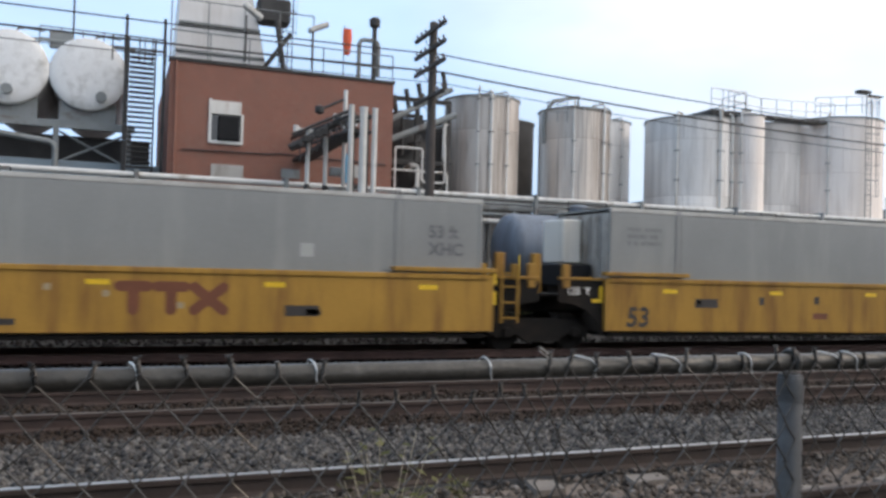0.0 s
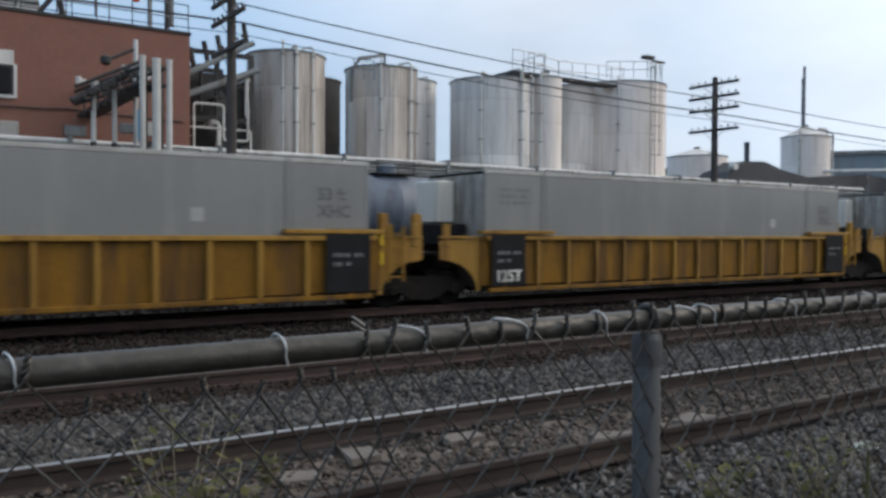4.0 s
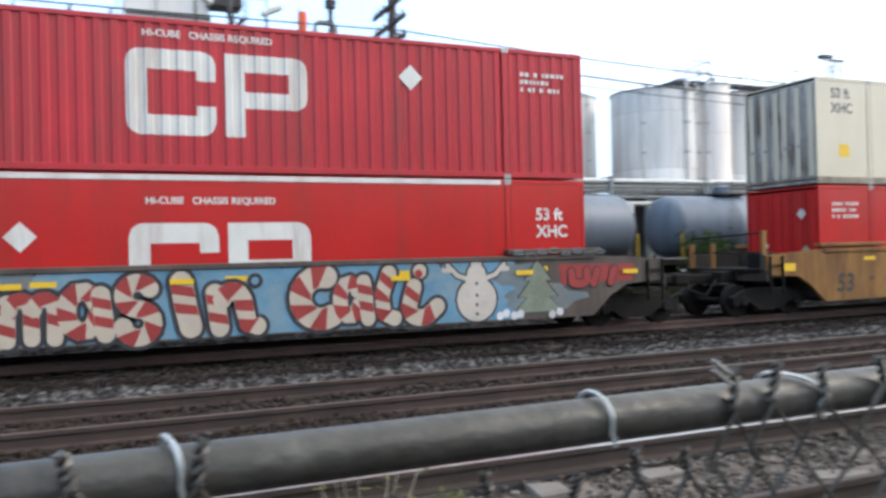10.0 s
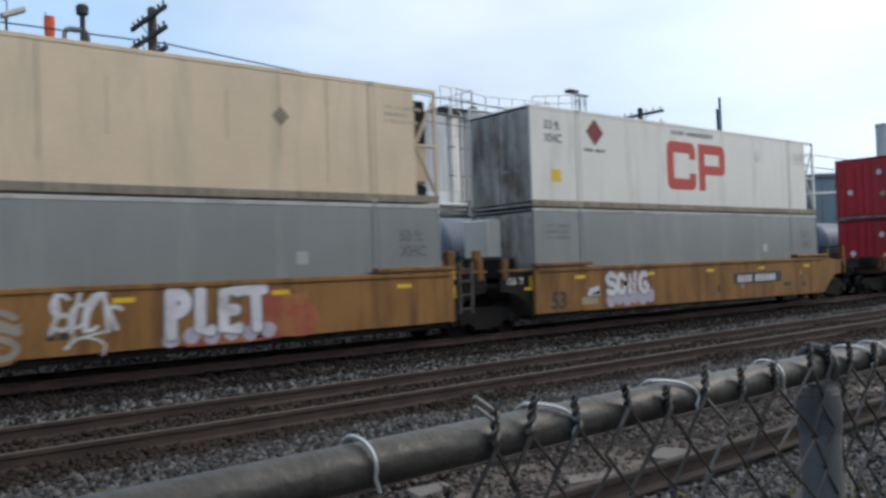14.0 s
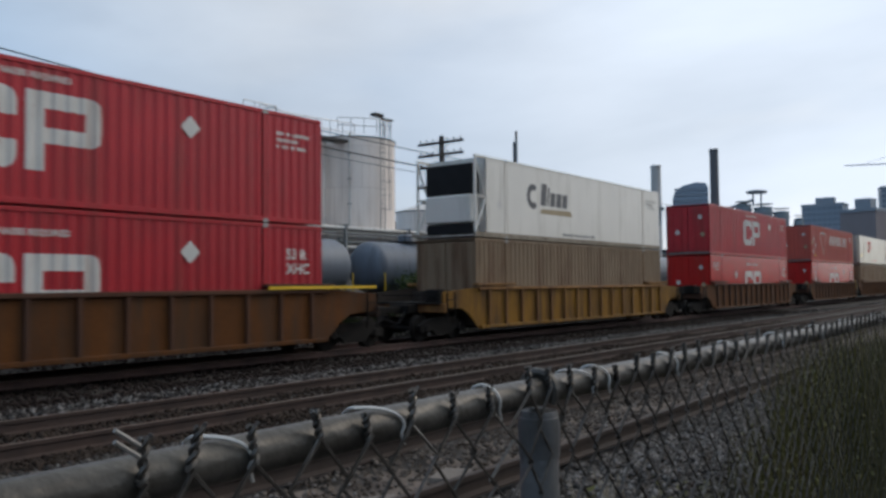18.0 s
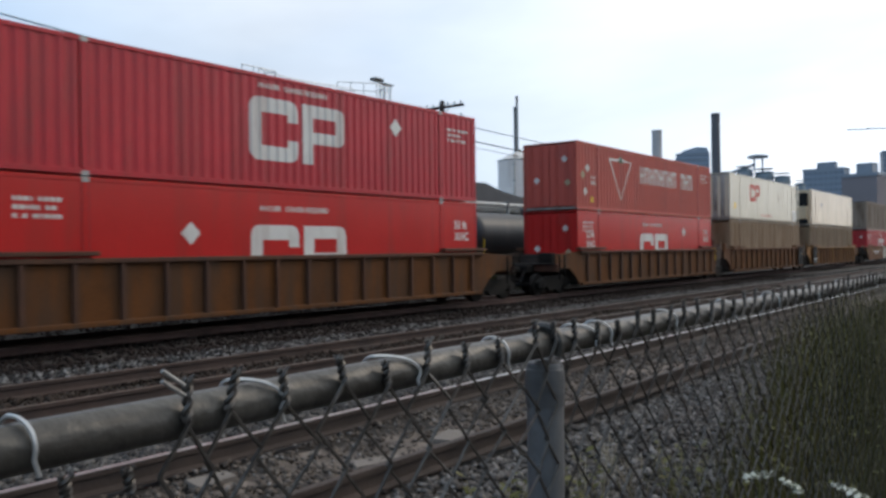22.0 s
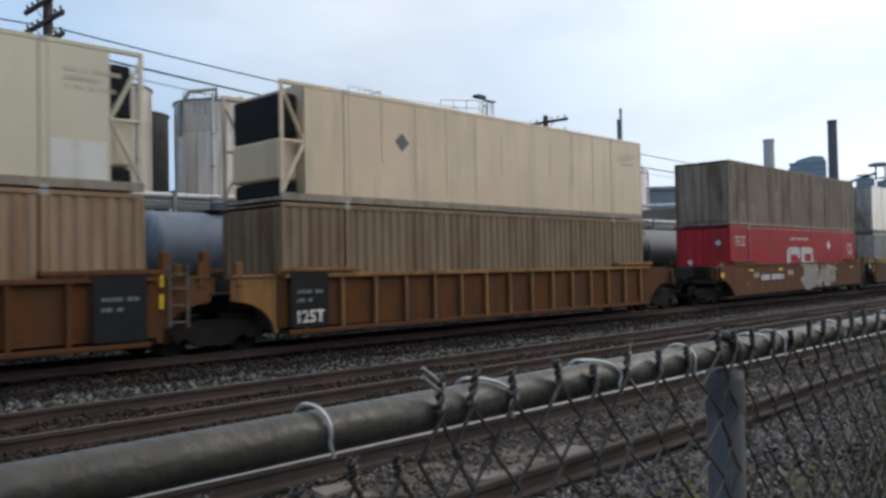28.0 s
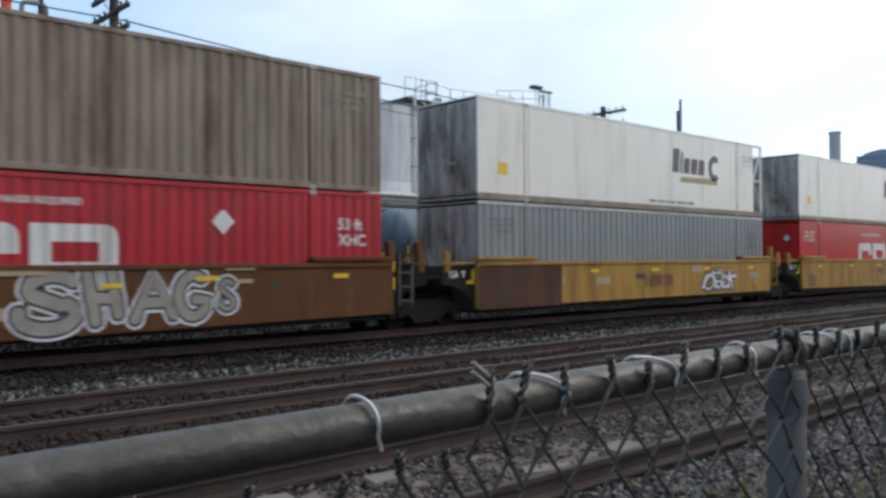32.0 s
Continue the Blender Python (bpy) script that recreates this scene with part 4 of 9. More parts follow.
def build_grass():
    def strip(rng, n):
        x = 3.1 + 24 * rng.random(n) ** 1.7
        y = 0.74 + (0.35 + 0.10 * np.clip(x - 3, 0, 7)) * rng.random(n) * 1.4
        return x + 0.30 * rng.standard_normal(n), y + 0.07 * rng.standard_normal(n)

    def tall(rng, x, y):
        return (0.55 + 0.75 * np.clip((x - 3.0) / 3.5, 0, 1)) * (0.45 + 0.6 * rng.random(len(x))) * np.clip((x - 2.3) / 0.8, 0.4, 1)

    blades("tall_grass", "tall green grass with dry stalks behind the fence", 15000, strip, tall, 0.006, grass_mat, 5)
    blades("dry_stalks", "dry pale stalks standing in the grass", 900, strip, lambda r, x, y: tall(r, x, y) * 1.15, 0.003, dry_mat, 6)

    def near_side(rng, n):
        x = 2.5 + 22 * rng.random(n) ** 1.8
        y = 0.58 - (0.35 + 0.16 * np.clip(x - 2.5, 0, 12)) * rng.random(n)
        return x + 0.22 * rng.standard_normal(n), y + 0.05 * rng.standard_normal(n)

    def high(rng, x, y):
        return (0.8 + 0.7 * np.clip((x - 2.6) / 4.5, 0, 1)) * (0.5 + 0.5 * rng.random(len(x))) * np.clip((x - 1.9) / 0.8, 0.45, 1)

    blades("verge_grass", "tall green grass growing along the near side of the fence", 17000, near_side, high, 0.0045, grass_mat, 19, lean=0.45)
    blades("seed_stalks", "pale seeding stalks among the grass along the fence", 260, near_side, lambda r, x, y: high(r, x, y) * 1.08, 0.0022, dry_mat, 21)
    blades("verge_leaves", "broad dark weed leaves low in the fence grass", 5200, near_side, lambda r, x, y: high(r, x, y) * 0.85, 0.013, verge_leaf_mat, 23, "weeds", 0.6)

    herb_leaves("verge_herbs", "small olive leaves of bushy herbs along the fence", 26000, near_side, high, weed_mat, 41)
    herb_leaves("tall_herbs", "small olive leaves of bushy herbs behind the fence", 22000, strip, tall, weed_mat, 43)

    def edge(rng, n):
        return -5 + 14 * rng.random(n), 1.0 + 1.6 * rng.random(n) ** 2

    blades("short_grass", "thin short grass on the gravel by the fence", 2600, edge, lambda r, x, y: 0.08 + 0.22 * r.random(len(x)), 0.004, grass_mat, 7)
    def verge(rng, n):
        return -24 + 100 * rng.random(n), 20.6 + 7.0 * rng.random(n)

    # weeds spread thickly in shade-dark colours, darkening the ground behind the train
    blades("undergrowth", "low weeds coloured dark for shade between main track and siding", 14000, verge, lambda r, x, y: 0.15 + 0.5 * r.random(len(x)), 0.03, under_mat, 17, "weeds", 0.6)
    # weeds: leafy stalks that stand in the gravel just past the wires
    rng = random.Random(8)
    for x, y, h, n in ((1.22, 3.5, 0.85, 16), (1.45, 3.6, 0.6, 12), (1.0, 3.45, 0.5, 9), (1.3, 3.2, 0.35, 9), (3.9, 2.5, 0.5, 9), (4.5, 2.3, 0.55, 10), (2.15, 4.7, 0.3, 5), (3.1, 2.2, 0.35, 5), (5.0, 1.9, 0.6, 8)):
        w = thing("weed", pose(x, y, float(ground_height(np.array(x), np.array(y)))), "small leafy green weed growing in the gravel", "weed", "weeds by the fence")
        st, lf = Form(), Form()
        for k in range(n):
            a, l = rng.uniform(0, 6.28), h * rng.uniform(0.5, 1.0)
            top = Vector((math.cos(a) * l * 0.35, math.sin(a) * l * 0.35, l))
            st.path([(0, 0, 0), top * 0.5 + Vector((0, 0, l * 0.08)), top], 0.003, 4)
            for q in range(15):
                c = top * (0.25 + 0.75 * q / 14) + Vector((0, 0, 0.02))
                b, s = rng.uniform(0, 6.28), rng.uniform(0.03, 0.085)
                d = Vector((math.cos(b), math.sin(b), rng.uniform(-0.1, 0.6))) * s
                o = Vector((-math.sin(b), math.cos(b), 0)) * s * 0.34
                lf.add([c, c + d * 0.5 + o, c + d, c + d * 0.5 - o], [(0, 1, 2, 3)])
        tagged(st.part("stem", dry_mat, w), kind="stuff")
        tagged(lf.part("foliage", weed_mat, w), kind="stuff")
    for x, y, h in ((0.35, 3.6, 0.6), (0.1, 3.7, 0.55), (0.65, 3.6, 0.5), (2.1, 2.9, 0.42), (4.6, 2.5, 0.55), (4.9, 2.4, 0.6), (5.3, 2.3, 0.6), (4.2, 2.6, 0.45)):
        w = thing("dry_weed", pose(x, y, -0.12), "dry leafless branching weed in the gravel", "weed", "dry weeds by the fence")
        st = Form()
        for k in range(10):
            a, l = rng.uniform(0, 6.28), h * rng.uniform(0.5, 1.0)
            top = Vector((math.cos(a) * l * 0.6, math.sin(a) * l * 0.6, l))
            st.path([(0, 0, 0), top * 0.5 + Vector((0, 0, 0.04)), top], 0.0025, 4)
            st.path([top * 0.6, top * 0.8 + Vector((rng.uniform(-0.06, 0.06), rng.uniform(-0.06, 0.06), 0.06))], 0.0018, 3)
        st.part("stem", dry_mat, w)
    # flat white flower heads among the grass
    for x, y, h, r in ((1.70, 0.51, 1.36, 0.026), (1.88, 0.50, 1.30, 0.02), (1.66, 0.345, 1.365, 0.036), (1.76, 0.18, 1.41, 0.028), (2.75, 0.26, 1.42, 0.016), (2.67, 0.31, 1.43, 0.016), (2.74, 0.33, 1.33, 0.018), (3.4, 0.52, 1.05, 0.03), (3.9, 0.3, 1.0, 0.03)):
        w = thing("white_wildflower", pose(x, y, -0.15), "white flat-topped wildflower on a thin green stem", "flower", "wildflowers in the grass")
        Form().path([(0, 0, 0), (0.02, 0.01, h * 0.5), (0.03, 0, h)], 0.003, 4).part("stem", weed_mat, w)
        hd = Form()
        tip, lie = rng.uniform(-0.5, 0.5), rng.uniform(0.15, 0.5)
        for q in range(70):
            a, s = rng.uniform(0, 6.28), r * math.sqrt(rng.random())
            c = Vector((0.03 + s * math.cos(a), s * math.sin(a), h + 0.014 - s * lie * math.cos(a) + s * tip * math.sin(a) - 6 * s * s + rng.uniform(-0.004, 0.004)))
            u, w2 = rng.uniform(0.003, 0.0055), rng.uniform(-0.004, 0.004)
            hd.add([c + Vector((u * math.cos(b), u * math.sin(b), w2 * math.cos(b) + 0.002 * (b % 2))) for b in (0, 1.25, 2.5, 3.75, 5)], [(0, 1, 2, 3, 4)])
        hd.part("flower_head", flower_mat, w)


def bush(x, y, r, h, seed, n=2600):
    rng = np.random.default_rng(seed)
    b = thing("bush", pose(x, y, -0.25), "dense dark green bush growing between the tracks", "bush", "bushes by the sidings")
    st = Form()
    rr = random.Random(seed)
    cs = []
    for k in range(16):
        a, l = rr.uniform(0, 6.28), rr.uniform(0.35, 1.0)
        c = Vector((math.cos(a) * r * l * 0.75, math.sin(a) * r * l * 0.6, h * rr.uniform(0.3, 0.92)))
        st.path([(0, 0, 0), c * 0.5 + Vector((0, 0, 0.15)), c], 0.03, 5)
        cs.append(c)
    tagged(st.part("limb", pole_wood, b), kind="stuff")
    i = rng.integers(0, len(cs), n)
    c = np.array(cs)[i] + rng.standard_normal((n, 3)) * [r * 0.22, r * 0.22, h * 0.10]
    c[:, 2] = np.clip(c[:, 2], 0.1, None)
    u = rng.standard_normal((n, 3)); u /= np.linalg.norm(u, axis=1, keepdims=True)
    w = np.cross(u, rng.standard_normal((n, 3))); w /= np.linalg.norm(w, axis=1, keepdims=True)
    s = (0.07 + 0.07 * rng.random(n))[:, None]
    v = np.stack([c - u * s, c + w * s * 0.4, c + u * s, c - w * s * 0.4], 1).reshape(-1, 3)
    ob = new("foliage", big_mesh("foliage", v, np.arange(4 * n).reshape(-1, 4), bush_mat))
    ob.parent = b
    tagged(ob, kind="stuff")


# ---------------------------------------------------------------- poles and wires
POLES = [(-44.0, 22.0, 9.0), (-18.1, 22.0, 9.0), (8.30, 22.0, 8.95), (29.4, 22.0, 8.25), (72.0, 22.0, 7.4)]
ARMS = (-0.32, -0.85, -1.38, -2.25)
CABLES = [(-1.1, 0.020, (8.1, 7.95, 7.70, 7.08, 6.9)), (-1.1, 0.028, (7.5, 7.42, 7.21, 6.47, 6.2)), (-1.1, 0.013, (7.2, 7.1, 6.90, 6.2, 5.9))]


def build_poles():
    for k, (x, y, top) in enumerate(POLES):
        p = thing("utility_pole", pose(x, y, -0.3), "dark wooden utility pole with four cross-arms and insulators", "utility pole", "poles beside the tracks")
        Form().lathe([(0.17, 0), (0.15, 3), (0.12, top + 0.25), (0.09, top + 0.3)], n=12).part("pole", pole_wood, p, smooth=True)
        for a in ARMS:
            z = top + 0.3 + a
            arm = Form().box(-0.16, -1.25, z - 0.06, -0.06, 1.25, z + 0.06, 0.012).part("cross_arm", pole_wood, p)
            for yy in (-1.1, -0.75, -0.4, 0.4, 0.75, 1.1):
                Form().lathe([(0.012, z + 0.05), (0.012, z + 0.10), (0.035, z + 0.11), (0.04, z + 0.15), (0.02, z + 0.19)], (-0.11, yy, 0), 8).part("insulator", glass_ins, arm)
            Form().tube((-0.11, -0.55, z - 0.02), (-0.10, 0, z - 0.45), 0.014, n=5).tube((-0.11, 0.55, z - 0.02), (-0.10, 0, z - 0.45), 0.014, n=5).part("brace", dark_steel, arm)
    for dy, r, heights in CABLES:
        c = Form()
        for k in range(len(POLES) - 1):
            (x0, y0, _), (x1, y1, _) = POLES[k], POLES[k + 1]
            z0, z1 = heights[k], heights[k + 1]
            c.path([(x0 - 0.11 + (x1 - x0) * q, y0 + dy, z0 + (z1 - z0) * q - 4 * 0.2 * q * (1 - q)) for q in np.linspace(0, 1, 19)], r, 5)
        tagged(c.part("overhead_cable", wire_mat), "thin dark overhead cable slung between wooden poles", "cable", "overhead cables")
    p = thing("lamp_post", pose(15.35, 1.12, -0.3), "tall dark painted steel post behind the fence", "post")
    Form().lathe([(0.17, 0), (0.16, 4), (0.12, 11)], n=14).part("shaft", lamp_pole_paint, p, smooth=True)
    Form().box(-0.22, -0.22, 0, 0.22, 0.22, 0.22, 0.02).part("base", concrete, p)


# ---------------------------------------------------------------- plant behind the tracks
def pipe_run(form, pts, r, n=10):
    """A pipe with short bends at its corners."""
    pts = [Vector(p) for p in pts]
    out = [pts[0]]
    for a, b, c in zip(pts[:-2], pts[1:-1], pts[2:]):
        u, w = (a - b).normalized(), (c - b).normalized()
        d = min(2.2 * r, (a - b).length * 0.4, (c - b).length * 0.4)
        out += [b + u * d, b + u * d * 0.3 + w * d * 0.3, b + w * d]
    out.append(pts[-1])
    return form.path(out, r, n)


def railing(parent, pts, h=1.05, step=1.2, r=0.022, material=None):
    material = material or steel_frame
    f = Form()
    pts = [Vector(p) for p in pts]
    for lift in (h, h * 0.5):
        f.path([p + Vector((0, 0, lift)) for p in pts], r, 5)
    f.part("handrail", material, parent)
    for a, b in zip(pts[:-1], pts[1:]):
        n = max(1, int((b - a).length / step))
        for k in range(n + 1):
            p = a.lerp(b, k / n)
            Form().tube(p, p + Vector((0, 0, h)), r, n=5).part("stanchion", material, parent)


def ladder(parent, x, y, z0, z1, material, cage=False):
    f = Form()
    for dx in (-0.22, 0.22):
        f.tube((x + dx, y, z0), (x + dx, y, z1), 0.025, n=5)
    for k in range(int((z1 - z0) / 0.3)):
        f.tube((x - 0.22, y, z0 + 0.2 + k * 0.3), (x + 0.22, y, z0 + 0.2 + k * 0.3), 0.014, n=4)
    if cage:
        for z in np.arange(z0 + 2.2, z1, 0.9):
            f.path([(x + 0.35 * math.cos(a), y - 0.05 - 0.6 * math.sin(a), z) for a in np.linspace(0, math.pi, 8)], 0.015, 4)
        for a in np.linspace(0.4, math.pi - 0.4, 4):
            f.tube((x + 0.35 * math.cos(a), y - 0.05 - 0.6 * math.sin(a), z0 + 2.2), (x + 0.35 * math.cos(a), y - 0.05 - 0.6 * math.sin(a), z1), 0.012, n=4)
    f.part("ladder", material, parent)


def storage_tank(x, y, r, top, material, label, seams=(3.2, 5.8, 8.2), pipes=(), cone=0.28, patch=False):
    t = thing("storage_tank", pose(x, y, -0.2), label, "storage tank", "standing storage tanks")
    rings = [(r, 0)]
    for s in seams:
        if s < top:
            rings += [(r, s - 0.02), (r + 0.012, s - 0.015), (r + 0.012, s + 0.015), (r, s + 0.02)]
    rings += [(r, top + 0.1), (r + 0.05, top + 0.12), (r + 0.05, top + 0.2), (r, top + 0.2)]
    Form().lathe(rings, n=48).part("shell", material, t, smooth=True)
    Form().lathe([(r, top + 0.2), (r * 0.5, top + 0.2 + cone * 0.6), (0.2, top + 0.2 + cone)], n=32).part("roof", grey_tank, t, smooth=True)
    Form().lathe([(0.24, top + cone * 0.9), (0.24, top + 0.28 + cone), (0.28, top + 0.28 + cone), (0.28, top + 0.33 + cone)], n=14).part("hatch", steel_frame, t)
    Form().lathe([(r + 0.052, top + 0.125), (r + 0.07, top + 0.13), (r + 0.07, top + 0.21), (r + 0.01, top + 0.215)], n=48).part("rim", steel_frame, t, "dark steel rim", True)
    for a, pr, up in pipes:
        a = radians(a)
        px, py = math.sin(a) * (r + pr + 0.06), -math.cos(a) * (r + pr + 0.06)
        Form().path([(px, py, 0), (px, py, top + up), (px * 0.92, py * 0.92, top + up + 0.15), (px * 0.6, py * 0.6, top + up + 0.15)], pr, 8).part("riser_pipe", white_pipe, t, smooth=True)
        for z in np.arange(5.4, top, 1.6):
            Form().box(px - pr - 0.03, py - pr - 0.02, z, px + pr + 0.03, py + pr + 0.06, z + 0.06).part("pipe_clamp", steel_frame, t)
    return t


def build_tanks():
    t1 = storage_tank(17.0, 38, 1.92, 10.28, steel_shell, "stained stainless steel storage tank with riser pipes", pipes=((-28, 0.05, 0.5), (-10, 0.09, 0.25), (16, 0.05, 0.3)))
    t2 = storage_tank(22.45, 38, 1.9, 10.2, steel_shell, "streaked stainless steel tank with a curved roof pipe", pipes=((-30, 0.06, 0.4), (20, 0.07, 0.3), (40, 0.05, 0.2)))
    Form().path([(-1.9, -0.2, 8.6), (-1.95, -0.2, 10.1), (-1.4, -0.2, 10.9), (0.1, -0.2, 11.25), (0.1, -0.2, 10.4)], 0.11, 10).part("roof_pipe", steel_frame, t2, smooth=True)
    railing(t2, [(-2.3, -1.2, 9.6), (-1.3, -1.5, 9.6)], 1.0, 0.5)
    storage_tank(26.6, 42, 1.75, 10.6, grey_shell, "slim grey storage tank behind the others", pipes=((-35, 0.09, 0.2), (10, 0.05, 0.2)))
    # dark drum added to fill the gap where dark pipes run
    storage_tank(20.6, 43, 1.8, 10.2, dark_steel, "dark narrow drum standing in for pipework between two tanks", pipes=())
    t3 = storage_tank(30.0, 38, 2.5, 10.35, grey_shell, "pale grey tank with a railed roof platform", pipes=((-52, 0.07, 0.3), (0, 0.1, 0.5), (22, 0.06, 0.3), (45, 0.05, 0.3)))
    Form().box(-0.4, -2.3, 10.7, 2.0, -0.3, 10.95, 0.02).part("platform", dark_steel, t3)
    railing(t3, [(-0.4, -2.3, 10.95), (2.0, -2.3, 10.95), (2.0, -0.3, 10.95)], 1.15, 0.8, 0.03, grey_tank)
    storage_tank(32.3, 36.0, 0.95, 10.6, pink_shell, "slim pinkish tank standing against a grey one", pipes=((-55, 0.06, 0.3),))
    t4 = storage_tank(37.0, 40, 2.5, 10.9, grey_shell, "tall grey tank partly hidden by a pale one", pipes=((-40, 0.06, 0.3),))
    t5 = storage_tank(40.7, 38, 2.86, 11.2, pink_shell, "large pale pinkish tank with a caged ladder", pipes=((-50, 0.06, 0.3), (60, 0.05, 0.4)), cone=0.25)
    ladder(t5, -0.4, -3.05, 4.5, 12.4, steel_frame, True)
    railing(t5, [(-2.6, -1.2, 11.6), (-0.6, -2.75, 11.6), (0.8, -2.7, 11.6)], 1.0, 0.7, 0.03, grey_tank)
    fl = thing("flood_light", pose(42.3, 36.9, 11.3), "flood light on a small tubular mast above the tanks", "lamp")
    Form().tube((0, 0, -0.2), (0, 0, 1.65), 0.05, n=8).tube((0.5, 0, -0.2), (0.5, 0, 1.3), 0.05, n=8).tube((0, 0, 1.2), (0.9, 0, 1.7), 0.04, n=6).part("mast", grey_tank, fl)
    Form().box(-0.75, -0.25, 1.75, 0.15, 0.25, 1.95, 0.03).box(0.1, -0.2, 1.62, 1.2, 0.2, 1.72, 0.02).part("lamp_head", dark_steel, fl)
    # walkway that links the tank tops
    wk = thing("tank_walkway", pose(0, 0, 0), "steel walkway bridging the tank roofs", "walkway")
    Form().box(31.2, 36.2, 10.75, 39.0, 37.0, 10.9).part("deck", dark_steel, wk)
    railing(wk, [(31.2, 36.2, 10.9), (33.5, 36.2, 10.7), (39.0, 36.2, 10.9)], 1.1, 1.0, 0.03, grey_tank)
    storage_tank(56.0, 44, 2.4, 7.9, pink_shell, "low pale tank with a conical roof", pipes=((-20, 0.05, 0.3),), cone=0.7)
    t7 = storage_tank(71.5, 44, 2.15, 10.6, pink_shell, "pale round tank with side pipes far along the plant", pipes=((-70, 0.12, 0.6), (70, 0.12, 0.9), (35, 0.1, 0.4)), cone=1.0)
    Form().tube((-0.3, 0, 11), (-0.3, 0, 17.3), 0.13, n=8).part("vent_pipe", steel_frame, t7)


def build_platform():
    """The steel deck and pipe rack that run along the plant, in front of the tanks."""
    d = thing("tank_deck", pose(0, 0, 0), "long pale steel deck edge below the tanks", "platform", kind="structure")
    Form().box(11.6, 34.0, 4.95, 47, 36.4, 5.12, 0.02).part("deck_edge", concrete, d)
    Form().box(11.6, 34.05, 4.65, 47, 34.25, 4.93).part("edge_beam", steel_frame, d)
    for k in range(8):
        x = 12.5 + k * 4.6
        Form().box(x - 0.11, 34.05, -0.2, x + 0.11, 34.27, 4.65, 0.01).part("column", steel_frame, d)
    # dark sheet closes the space below, colouring in the shade under the deck
    Form().box(11.6, 36.5, -0.2, 70, 36.7, 4.6).part("back_wall", dark_steel, d, "dark sheet that stands for the shade under the deck")
    r = thing("pipe_rack", pose(0, 0, 0), "grey steel pipe rack with several long pipes", "pipe rack")
    for z, y, rad, m, x0, x1 in ((4.9, 32.3, 0.11, white_pipe, -24, 60), (4.62, 32.3, 0.07, steel_frame, -24, 60), (4.5, 32.7, 0.16, white_pipe, 11.5, 60), (4.15, 32.5, 0.09, steel_frame, -6, 60), (3.85, 32.6, 0.12, white_pipe, -2, 60), (4.75, 32.9, 0.06, dark_steel, -24, 60)):
        Form().tube((x0, y, z), (x1, y, z), rad, n=10).part("long_pipe", m, r, smooth=True)
    for k in range(15):
        x = -22 + k * 5.6
        Form().box(x - 0.09, 32.15, -0.2, x + 0.09, 32.33, 5.1, 0.01).part("rack_post", steel_frame, r)
        Form().box(x - 0.06, 32.1, 4.98, x + 0.06, 33.0, 5.1).part("rack_arm", steel_frame, r)
    rng = random.Random(3)
    for k in range(22):
        x = -14 + k * 3.1 + rng.uniform(-0.8, 0.8)
        v = thing("valve_box", pose(x, 32.0, -0.2), "small pipe valve cabinet under the rack", "valve", "valves under the pipe rack")
        Form().box(-0.2, -0.15, 3.55, 0.25, 0.15, 3.55 + rng.uniform(0.3, 0.7), 0.02).part("box", rng.choice([white_pipe, steel_frame, blue_tank_car]), v)
        Form().tube((0, 0, 0), (0, 0, 3.6), 0.05, n=6).part("stand_pipe", steel_frame, v)
    # white shed under the deck
    s = thing("equipment_shed", pose(19.3, 33.6, -0.2), "small white equipment shed under the deck", "shed")
    Form().box(0, 0, 0, 2.6, 2.0, 4.2, 0.02).part("wall", white_pipe, s)
    Form().box(0.9, -0.03, 2.9, 1.35, 0.0, 3.5).part("notice_panel", mark_dark, s)


